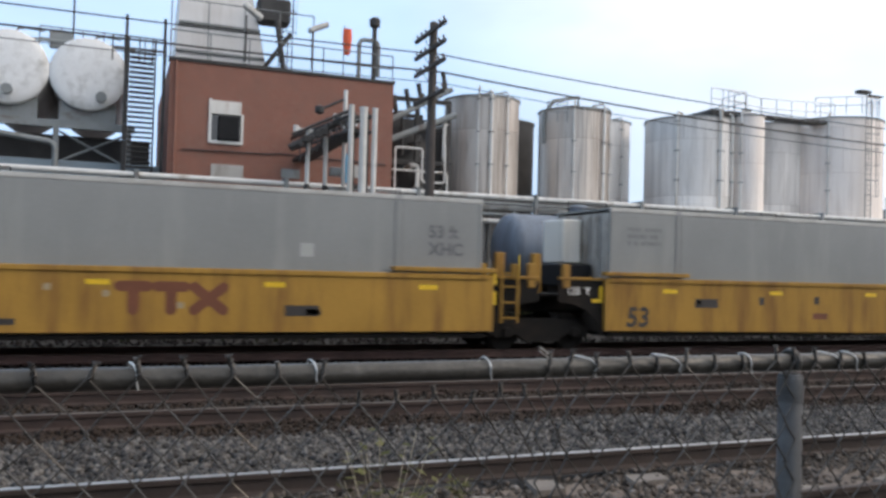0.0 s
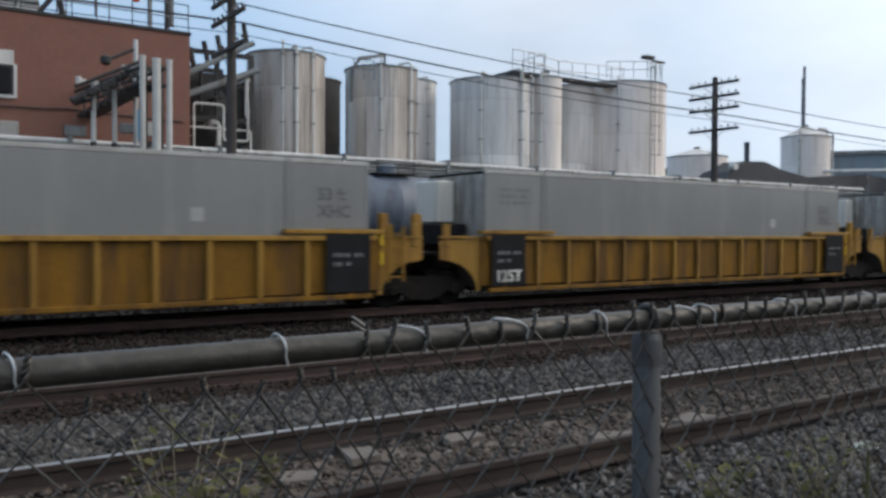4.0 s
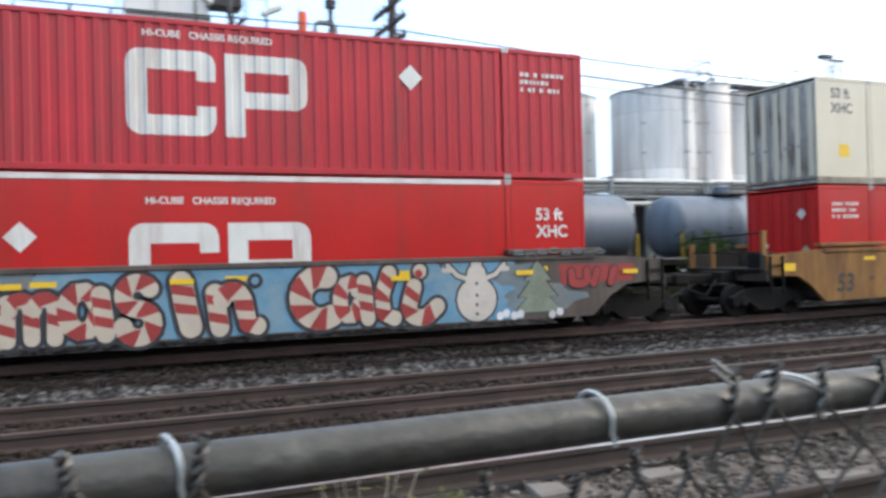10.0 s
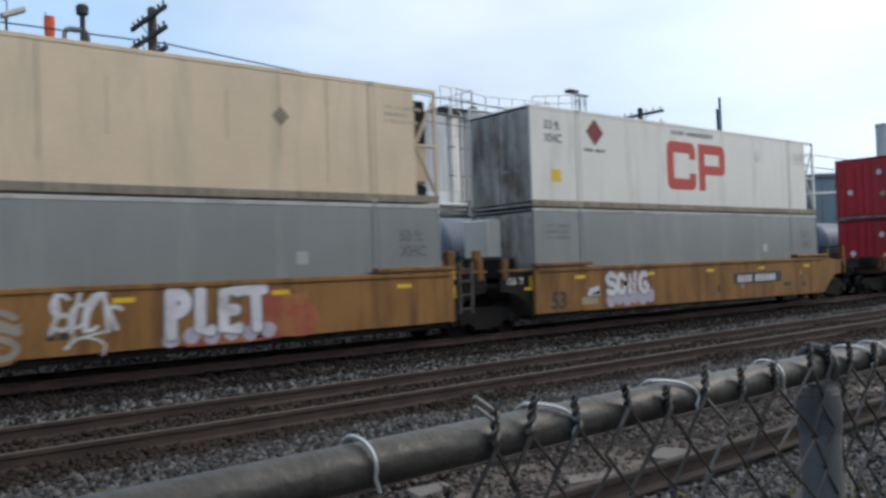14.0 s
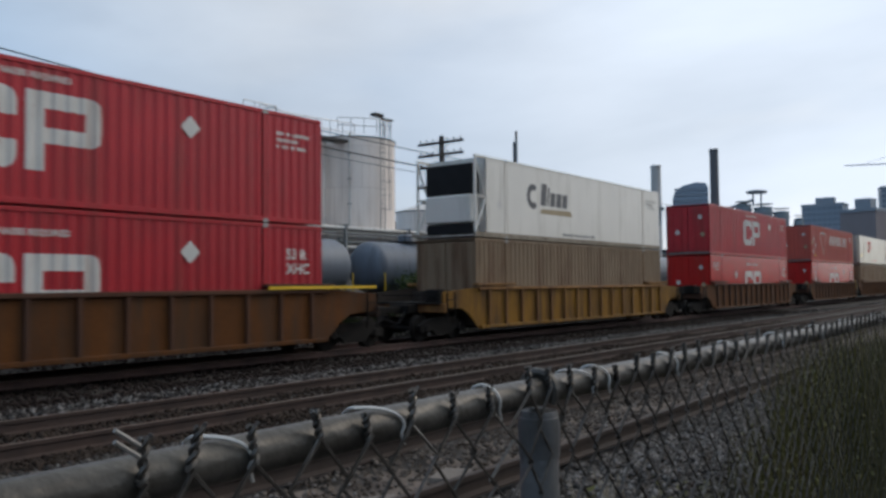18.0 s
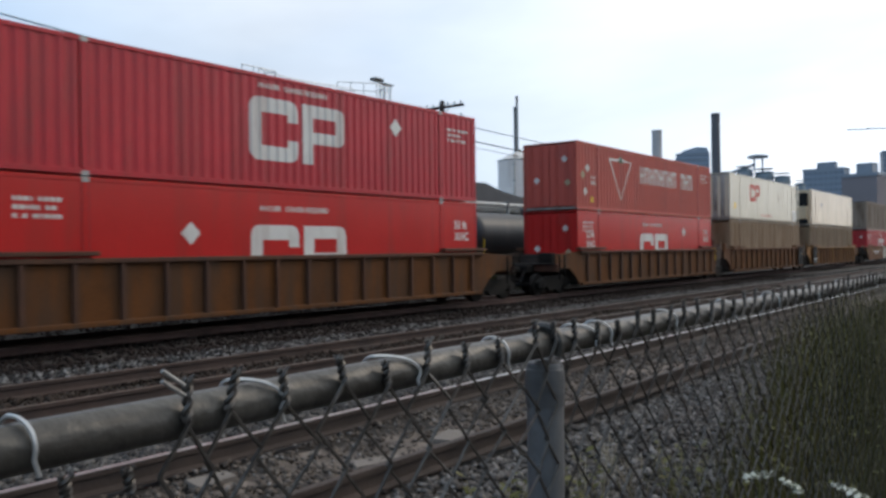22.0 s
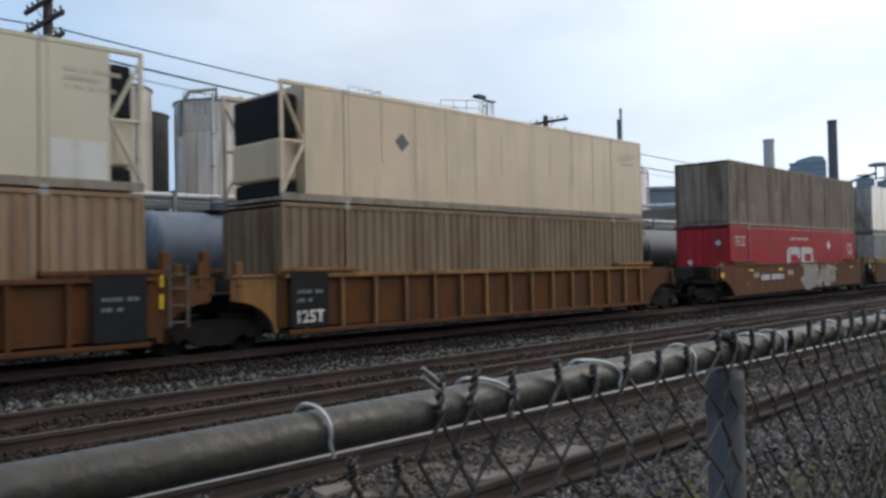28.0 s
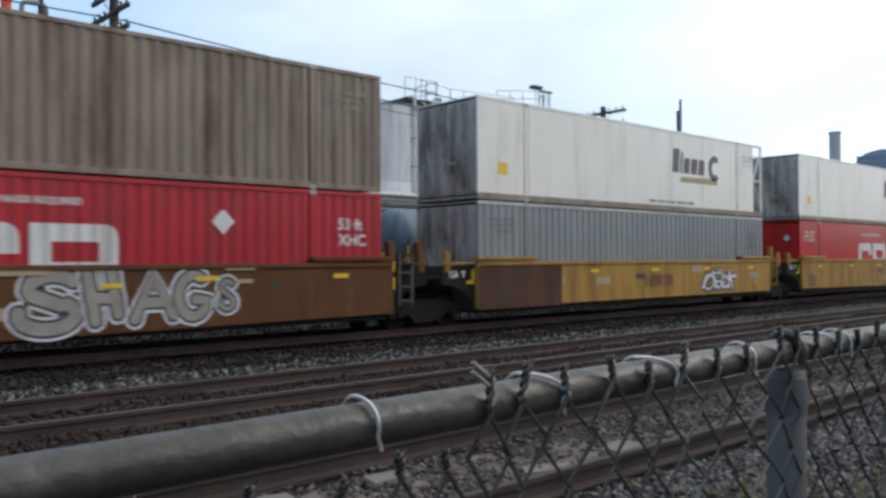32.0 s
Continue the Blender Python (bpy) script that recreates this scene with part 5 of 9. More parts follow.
def build_house():
    x0, x1, y0, y1, top = 1.55, 10.95, 34.0, 45.0, 9.75
    b = thing("brick_building", Matrix.Identity(4), "red brick plant building with a flat roof and roof equipment", "building")
    # front wall with a real window opening
    wx0, wx1, wz0, wz1 = 3.2, 4.4, 6.65, 8.3
    for q in ((x0, -0.2, x1, wz0), (x0, wz1, x1, top), (x0, wz0, wx0, wz1), (wx1, wz0, x1, wz1)):
        Form().box(q[0], y0, q[1], q[2], y0 + 0.35, q[3]).part("wall", brick, b, "sun-faded red brick")
    Form().box(x0, y0 + 0.35, -0.2, x0 + 0.35, y1, top).part("wall", brick, b)
    Form().box(x1 - 0.35, y0 + 0.35, -0.2, x1, y1, top).part("wall", brick, b)
    Form().box(x0 + 0.35, y1 - 0.35, -0.2, x1 - 0.35, y1, top).part("wall", brick, b)
    Form().box(x0 + 0.35, y0 + 0.35, top - 0.5, x1 - 0.35, y1 - 0.35, top - 0.3).part("roof", roof_dark, b)
    Form().box(x0 - 0.06, y0 - 0.06, top, x1 + 0.06, y0 + 0.4, top + 0.14, 0.02).part("coping", dark_steel, b)
    Form().box(x1 - 0.35, y0 + 0.4, top, x1 + 0.06, y1, top + 0.14, 0.02).part("coping", dark_steel, b)
    w = thing("window_1", Matrix.Identity(4), "white-framed window with a dark lower pane", "window", kind="structure")
    Form().box(wx0 - 0.1, y0 - 0.06, wz0 - 0.1, wx0 + 0.02, y0 + 0.1, wz1 + 0.06, 0.01).part("window_frame", white_pipe, w)
    Form().box(wx1 - 0.02, y0 - 0.06, wz0 - 0.1, wx1 + 0.1, y0 + 0.1, wz0 + 1.15, 0.01).part("window_frame", white_pipe, w)
    Form().box(wx0, y0 - 0.1, wz0 - 0.12, wx1, y0 + 0.1, wz0, 0.01).part("window_sill", white_pipe, w)
    Form().box(wx0 + 0.02, y0 - 0.05, wz0 + 1.1, wx1, y0 + 0.12, wz1, 0.01).part("upper_panel", mark_white, w, "plain white upper panel")
    Form().box(wx0 + 0.02, y0 + 0.12, wz0, wx1 - 0.02, y0 + 0.15, wz0 + 1.1).part("pane", window_pane, w)
    Form().box(wx0 + 0.3, y0 - 0.2, wz0 + 0.05, wx1 - 0.1, y0 + 0.1, wz0 + 1.0, 0.02).part("screen_box", black_unit, w, "dark boxed air unit in the window")
    for x, z, sx, sz, m in ((3.25, 5.15, 1.3, 0.55, concrete), (6.1, 5.3, 0.8, 0.4, steel_frame), (8.6, 7.75, 0.75, 0.45, white_pipe), (8.7, 5.5, 1.1, 0.55, concrete)):
        Form().box(x, y0 - 0.05, z, x + sx, y0 - 0.004, z + sz, 0.01).part("wall_vent", m, b)
    Form().path([(x0 + 0.5, y0 - 0.06, 6.2), (5.5, y0 - 0.06, 6.25), (6.0, y0 - 0.06, 6.3), (x1 - 0.3, y0 - 0.06, 6.15)], 0.03, 6).part("conduit", dark_steel, b)
    Form().tube((x0 + 0.25, y0 - 0.08, 0), (x0 + 0.25, y0 - 0.08, top), 0.06, n=8).part("downpipe", brick, b)
    railing(b, [(x0, y0 + 0.2, top + 0.14), (x1, y0 + 0.2, top + 0.14)], 1.15, 1.5, 0.03)
    # hopper house on the roof
    h = thing("roof_hopper", pose(1.9, 35.2, top - 0.3), "weathered grey tapered hopper on the flat roof", "hopper")
    Form().add([(-0.15, 0, 0), (3.8, 0, 0), (3.8, 4, 0), (-0.15, 4, 0), (0.1, 0.3, 4.4), (2.9, 0.3, 4.4), (2.9, 3.7, 4.4), (0.1, 3.7, 4.4)], [(0, 1, 5, 4), (1, 2, 6, 5), (2, 3, 7, 6), (3, 0, 4, 7), (4, 5, 6, 7), (3, 2, 1, 0)]).part("body", grey_tank, h)
    Form().box(-0.1, -0.06, 1.0, 3.55, 0.12, 1.1).box(0.0, -0.02, 2.2, 3.35, 0.25, 2.3).part("band", steel_frame, h)
    Form().box(3.2, -0.3, 2.6, 4.6, 0.5, 3.7, 0.1).part("fan_box", dark_steel, h)
    Form().tube((3.5, -0.3, 0.6), (4.6, -0.3, 2.2), 0.1, n=10).tube((4.4, -0.3, 0.2), (4.0, -0.3, 2.7), 0.12, n=8).part("duct", dark_steel, h, smooth=True)
    ladder(h, 4.5, -0.1, 0, 5.5, dark_steel, True)
    railing(h, [(-0.3, -0.3, 0.5), (5.6, -0.3, 0.5)], 2.6, 1.4, 0.03)
    for x, rot in ((4.45, 35), (7.2, -25)):
        l = thing("roof_flood_light", pose(x, 33.7, top + 0.2), "grey flood light tilted on the roof edge", "lamp", "flood lights on the roof")
        Form().tube((0, 0, 0), (0, 0, 1.9 if x < 6 else 1.6), 0.035, n=6).part("stem", dark_steel, l)
        z = 1.9 if x < 6 else 1.6
        hd = Form().box(-0.45, -0.2, -0.1, 0.45, 0.2, 0.1, 0.04).part("lamp_head", white_pipe, l)
        hd.matrix_basis = pose(0.25, 0, z + 0.2, 0, rot, 0)
    ws = thing("windsock", pose(9.15, 36, top), "limp orange windsock on a thin roof mast", "windsock")
    Form().tube((0, 0, 0), (0, 0, 2.9), 0.03, n=6).part("mast", steel_frame, ws)
    Form().lathe([(0.2, 2.75), (0.22, 2.4), (0.2, 2.0), (0.14, 1.6)], (0.15, 0, 0), 12).part("sock", orange_fabric, ws, smooth=True)
    v = thing("roof_vent_stack", pose(10.3, 35, top - 0.3), "dark roof vent pipe with a wide cap", "vent")
    Form().lathe([(0.11, 0), (0.11, 3.0), (0.24, 3.05), (0.26, 3.35), (0.16, 3.45)], n=12).part("vent_pipe", dark_steel, v, smooth=True)
    p = thing("roof_pipe_hook", pose(9.6, 35, top - 0.3), "grey hooked pipe rising from the roof", "pipe")
    pipe_run(Form(), [(0, 0, 0), (0, 0, 2.4), (0.9, 0, 2.4), (0.9, 0, 0.8)], 0.1).part("pipe", steel_frame, p, smooth=True)


def build_process():
    """The dark steelwork between the brick building and the first tank."""
    s = thing("process_structure", Matrix.Identity(4), "dark steel process structure crowded with pipes", "process plant")
    for x in (11.3, 12.8, 14.4):
        for y in (36.0, 40.0):
            Form().box(x - 0.1, y - 0.1, -0.2, x + 0.1, y + 0.1, 9.6).part("column", dark_steel, s)
    for z in (5.0, 6.6, 8.2, 9.6):
        for y in (36.0, 40.0):
            Form().box(11.2, y - 0.09, z - 0.1, 14.5, y + 0.09, z + 0.1).part("beam", dark_steel, s)
    rng = random.Random(12)
    for k in range(16):
        x, z = rng.uniform(11.3, 14.2), rng.uniform(5, 9)
        pipe_run(Form(), [(x, 35.8, z - 2), (x, 35.8, z), (x + rng.uniform(-1, 1), 35.8, z), (x + rng.uniform(-0.5, 0.5), 38, z)], rng.uniform(0.06, 0.16), 8).part("pipe", rng.choice([dark_steel, dark_steel, dark_steel, white_pipe]), s, smooth=True)
    for a, b, r in (((11.2, 35.2, 8.4), (14.2, 35.2, 10.1), 0.13), ((11.4, 35.6, 7.6), (14.6, 35.6, 9.0), 0.15)):
        Form().tube(a, b, r, n=12).part("sloped_duct", steel_frame, s, smooth=True)
    for q in range(5):
        Form().tube((11.6 + q * 0.6, 35.4, 8.6 + q * 0.33), (11.4 + q * 0.6, 35.4, 9.6 + q * 0.33), 0.12, n=8).part("motor", dark_steel, s)
    Form().lathe([(1.2, 4.0), (1.25, 7.6), (0.5, 8.6)], (12.9, 38, 0), 20).part("vessel", dark_steel, s, smooth=True)
    pipe_run(Form(), [(11.3, 34.6, 5.2), (11.3, 34.6, 7.1), (12.6, 34.6, 7.1), (12.6, 34.6, 5.6), (13.7, 34.6, 5.6), (13.7, 34.6, 7.3)], 0.05).part("white_pipe", white_pipe, s, smooth=True)
    pipe_run(Form(), [(11.2, 34.8, 6.1), (13.9, 34.8, 6.1), (13.9, 34.8, 4.9)], 0.05).part("white_pipe", white_pipe, s, smooth=True)
    # dark sheets added to close the sky gaps, standing for dense shaded pipework
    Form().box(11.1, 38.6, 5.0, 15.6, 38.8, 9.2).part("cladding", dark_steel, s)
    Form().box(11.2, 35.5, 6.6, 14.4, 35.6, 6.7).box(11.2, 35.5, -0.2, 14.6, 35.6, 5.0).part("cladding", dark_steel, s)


def build_stand_pipes():
    s = thing("loading_pipes", Matrix.Identity(4), "white insulated loading pipes standing beside the tank cars", "pipe stand")
    y = 24.5
    for x, top, r, band in ((6.55, 6.70, 0.085, None), (6.95, 6.66, 0.12, None), (7.32, 6.66, 0.085, (2.55, 3.1))):
        Form().tube((x, y, 0.2), (x, y, top), r, n=12).tube((x, y, top), (x, y, top + 0.06), r * 1.15, n=12).part("pipe", white_pipe, s, smooth=True)
        if band:
            Form().tube((x, y, band[0]), (x, y, band[1]), r + 0.006, n=12, caps=False).part("band", blue_band, s, "bright blue band", True)
    for x, yy, low, top in ((7.12, 27.5, 3.95, 7.85), (5.62, 26.5, 4.35, 6.25), (6.23, 26.5, 4.35, 6.0)):
        Form().tube((x, yy, low), (x, yy, top), 0.075, n=10).part("pipe", white_pipe, s, smooth=True)
        Form().lathe([(0.05, low - 0.22), (0.1, low - 0.16), (0.1, low - 0.02), (0.08, low + 0.02)], (x, yy, 0), 10).part("pipe_nozzle", dark_steel, s, "dark hose nozzle", True)
    # dark frame behind the pipes, with a cluttered sloping beam
    for x in (7.02, 7.5):
        Form().box(x - 0.06, 25.94, -0.2, x + 0.06, 26.06, 6.85, 0.01).part("frame_post", dark_steel, s)
    for z in (4.3, 6.6):
        Form().box(7.08, 25.95, z, 7.44, 26.05, z + 0.13).part("frame_beam", dark_steel, s)
    Form().tube((4.95, 26.2, 5.5), (7.0, 26.2, 6.75), 0.11, n=8).tube((5.05, 26.3, 5.95), (7.0, 26.3, 6.95), 0.06, n=6).part("sloping_beam", dark_steel, s)
    rng = random.Random(31)
    for k in range(9):
        x = 5.3 + 0.19 * k
        z = 5.72 + 0.115 * k + rng.uniform(-0.12, 0.12)
        w = rng.uniform(0.07, 0.15)
        Form().box(x - w, 26.05, z - w * 0.8, x + w, 26.35, z + w, 0.02).tube((x, 26.2, z - w), (x, 26.2, z - 0.55), 0.025, n=6).part("valve", dark_steel, s)
    Form().tube((7.1, 27.5, 7.55), (6.25, 27.5, 7.1), 0.05, n=8).lathe([(0.05, -0.16), (0.16, -0.1), (0.17, 0.1), (0.06, 0.16)], (6.2, 27.5, 7.08), 12).part("swing_arm", dark_steel, s, smooth=True)
    Form().box(6.45, 26.4, 6.55, 6.75, 26.6, 6.8, 0.02).part("white_box", white_pipe, s)
    Form().box(6.35, 26.45, 4.1, 7.0, 26.65, 4.35, 0.03).part("pipe_manifold", steel_frame, s)
    Form().box(6.4, 26.45, 4.7, 6.8, 26.65, 5.0, 0.02).part("valve_box", steel_frame, s)
    Form().tube((7.2, 27.5, 4.6), (7.2, 27.5, 5.6), 0.082, n=12, caps=False).part("band", blue_band, s, smooth=True)
    # lattice bridge back towards the building
    for z in (5.75, 6.25):
        Form().tube((6.55, 24.5, z + 0.2), (6.5, 33.9, z + 0.75), 0.06, n=6).tube((7.2, 24.5, z + 0.2), (7.2, 33.9, z + 0.75), 0.06, n=6).part("bridge_chord", dark_steel, s)
    for k in range(12):
        q = k / 12
        a = Vector((6.55, 24.5, 5.95)).lerp(Vector((6.5, 33.9, 6.5)), q)
        c = Vector((6.55, 24.5, 6.45)).lerp(Vector((6.5, 33.9, 7.0)), q + 1 / 12)
        Form().tube(a, c, 0.035, n=5).part("bridge_brace", dark_steel, s)
    Form().box(6.55, 25.0, 6.0, 7.2, 33.9, 6.12).part("bridge_tray", dark_steel, s)
    Form().tube((5.77, 26.5, 6.15), (5.2, 26.5, 6.2), 0.05, n=8).lathe([(0.09, -0.1), (0.09, 0.1)], (5.2, 26.5, 6.2), 10).part("lamp_arm", white_pipe, s)
    pipe_run(Form(), [(6.7, 24.2, -0.2), (6.7, 24.2, 1.75), (7.7, 24.2, 1.75), (7.7, 24.2, -0.2)], 0.045).part("guard_rail", white_pipe, s, smooth=True)
    Form().tube((7.28, 24.5, 1.9), (7.75, 24.5, 1.85), 0.08, n=8).part("hose_coupling", white_pipe, s)


def tank_car(x0, x1, material, label):
    c = thing("tank_car", pose(x0, 29.4, 0), label, "tank car", "tank cars parked on the siding")
    l, r, z = x1 - x0, 1.36, 2.62
    rings = [(0.05, 0.0), (0.6, 0.04), (1.05, 0.16), (1.28, 0.34), (r, 0.6)]
    rings += [(q, h) for h in np.arange(2.2, l - 2, 2.2) for q in (r, r + 0.012, r)]
    full = rings[:5] + [(r, l / 2 - 0.02), (r + 0.01, l / 2), (r, l / 2 + 0.02)] + [(q, l - h) for q, h in rings[:5][::-1]]
    Form().lathe(full, (0, 0, z), 40, "x").part("shell", material, c, smooth=True)
    Form().lathe([(0.42, 1.25), (0.42, 1.75), (0.3, 1.85)], (l / 2, 0, z), 16).part("dome", material, c, smooth=True)
    Form().box(-0.7, -1.2, 0.95, 1.2, 1.2, 1.2, 0.02).box(l - 1.2, -1.2, 0.95, l + 0.7, 1.2, 1.2, 0.02).box(-0.7, -0.3, 0.75, l + 0.7, 0.3, 0.98).part("underframe", truck_iron, c)
    Form().box(l / 2 - 0.9, -0.7, z + 1.38, l / 2 + 0.9, 0.7, z + 1.43).part("dome_walk", truck_iron, c)
    railing(c, [(l / 2 - 0.9, -0.7, z + 1.43), (l / 2 + 0.9, -0.7, z + 1.43)], 0.0 + 0.5, 0.9, 0.02, truck_iron)
    for x in (0.3, l - 0.3):
        Form().tube((x, -1.35, 1.2), (x, -1.35, 2.3), 0.03, n=6).part("grab_rail", mark_yellow, c, "yellow grab rail")
    for x in (0.7, l - 0.7):
        t = Form().box(x - 0.2, -0.7, 0.4, x + 0.2, 0.7, 0.62, 0.03).part("truck", truck_iron, c)
        for y in (-0.85, 0.7):
            Form().slab([(x - 1.25, 0.5), (x - 0.5, 0.66), (x + 0.5, 0.66), (x + 1.25, 0.5), (x + 1.2, 0.3), (x + 0.5, 0.36), (x + 0.3, 0.2), (x - 0.3, 0.2), (x - 0.5, 0.36), (x - 1.2, 0.3)], y, y + 0.15).part("side_frame", truck_iron, t)
        for dx in (-0.85, 0.85):
            Form().lathe([(0.42, -0.82), (0.42, -0.7)], (x + dx, 0, 0.36), 20, "y").lathe([(0.42, 0.7), (0.42, 0.82)], (x + dx, 0, 0.36), 20, "y").part("wheel", truck_iron, t)


def build_end_tanks():
    f = thing("tank_rack", Matrix.Identity(4), "steel trestle carrying a row of horizontal tanks", "trestle")
    y = 36.2
    Form().box(-31, y - 0.1, 7.0, 0.35, y + 0.15, 7.3).part("beam", steel_frame, f)
    Form().box(-31, y - 0.3, 5.05, 1.4, y + 0.3, 5.65, 0.03).part("walk_beam", blue_roof, f)
    Form().box(-31, y + 5, 7.0, 0.35, y + 5.2, 7.3).part("beam", steel_frame, f)
    for k in range(12):
        x = 0.1 - k * 2.75
        Form().box(x - 0.11, y - 0.11, -0.2, x + 0.11, y + 0.11, 7.0).part("column", steel_frame, f)
        if k % 2:
            Form().tube((x, y + 0.3, 5.6), (x + 2.7, y + 0.3, 6.95), 0.05, n=5).tube((x + 2.7, y + 0.35, 5.6), (x, y + 0.35, 6.95), 0.05, n=5).part("cross_brace", steel_frame, f)
    # sheet added behind the columns; its dark colour is the shade below the tanks
    Form().box(-31, y + 1.5, 0, 1.0, y + 1.6, 6.9).part("shade_wall", dark_steel, f, "dark sheet standing for the shade under the trestle")
    pipe_run(Form(), [(-6, y - 0.7, 5.1), (-6, y - 0.7, 6.7), (-2.6, y - 0.7, 6.3), (-2.6, y - 0.7, 5.0)], 0.12).part("loop_pipe", steel_frame, f, smooth=True)
    pipe_run(Form(), [(-12.5, y - 0.7, 4.6), (-8.6, y - 0.7, 6.6), (-6, y - 0.7, 6.6)], 0.12).part("loop_pipe", steel_frame, f, smooth=True)
    for k in range(10):
        x = -1.5 - k * 2.98
        t = thing("horizontal_tank", pose(x, y, 9.32), "horizontal silver tank with its domed end to the tracks", "storage tank", "row of horizontal tanks")
        r = 1.51
        Form().lathe([(0.05, -0.07), (0.7, -0.055), (1.2, -0.02), (1.44, 0.02), (1.50, 0.06), (r, 0.12), (r, 9)], n=40, axis="y").part("shell", silver_end, t, smooth=True)
        Form().lathe([(0.22, -0.2), (0.22, -0.02)], (0.0 if k % 2 else 0.5, 0, -0.95), 14, "y").part("manhole", steel_frame, t)
        Form().box(-1.1, 0.3, -2.04, 1.1, 0.7, -1.15, 0.02).part("saddle", steel_frame, t)
        Form().path([(0.2, 1.0, 1.4), (0.2, 1.0, 1.75), (0.5, 1.0, 1.85), (1.2, 1.0, 1.8)], 0.06, 6).part("vent_pipe", steel_frame, t)
    Form().tube((-30, y + 1.0, 10.75), (0.3, y + 1.0, 10.75), 0.07, n=6).part("header_pipe", steel_frame, f)
    railing(f, [(-3.5, y + 1.5, 10.45), (1.5, y + 1.5, 10.45)], 1.0, 0.8, 0.03)
    # stair tower
    s = thing("stair_tower", Matrix.Identity(4), "dark zigzag steel stair tower beside the brick wall", "stairs")
    for x in (-0.1, 1.35):
        Form().box(x - 0.06, 34.5, -0.2, x + 0.06, 34.62, 11.5).part("post", dark_steel, s)
    for k in range(30):
        z = 4.2 + k * 0.2
        Form().box(0.05, 34.4, z, 0.95, 34.75, z + 0.05).part("tread", dark_steel, s)
    Form().tube((0.0, 34.4, 4.2), (0.0, 34.4, 10.6), 0.04, n=5).tube((1.0, 34.4, 4.2), (1.0, 34.4, 10.6), 0.04, n=5).part("stringer", dark_steel, s)
    railing(s, [(-0.6, 34.4, 9.6), (1.4, 34.4, 9.6)], 1.0, 0.5, 0.03, dark_steel)
    w = thing("rack_mast", pose(-2.2, 37.4, 10.3), "thin mast with a small equipment box", "mast")
    Form().tube((0, 0, 0), (0, 0, 3.6), 0.04, n=6).part("mast", dark_steel, w)
    Form().box(-0.9, -0.2, 0.2, 0, 0.2, 0.9, 0.03).part("box", steel_frame, w)


def tower(name, label, az, dist, w, h, material, floors, cols, d=None, turn=0.0):
    """A far block whose front faces the tracks; az in degrees from +y towards +x."""
    a = radians(az)
    t = thing(name, pose(math.sin(a) * dist, math.cos(a) * dist, -0.2, 0, 0, turn - az), label, "building", "distant city blocks")
    d = d or w * 0.6
    Form().box(-w / 2, 0, 0, w / 2, d, h).part("wall", material, t)
    Form().box(-w / 2 - 0.3, -0.3, h, w / 2 + 0.3, d + 0.3, h + 1.2).part("roof", city_dark, t)
    Form().box(-w * 0.2, d * 0.3, h + 1.2, w * 0.25, d * 0.7, h + 5).part("roof_plant", city_dark, t)
    band = Form().box(-w * 0.47 / cols, -0.25, 0, w * 0.47 / cols * 0.75, -0.01, h / max(1, floors) * 0.55).mesh("window", city_window)
    for i in range(floors):
        if h * (i + 0.5) / floors < h * 0.25:
            continue
        for j in range(cols):
            piece("window", band, t, Matrix.Translation((-w / 2 + w * (j + 0.55) / cols, 0, h * (i + 0.25) / floors)))
    return t


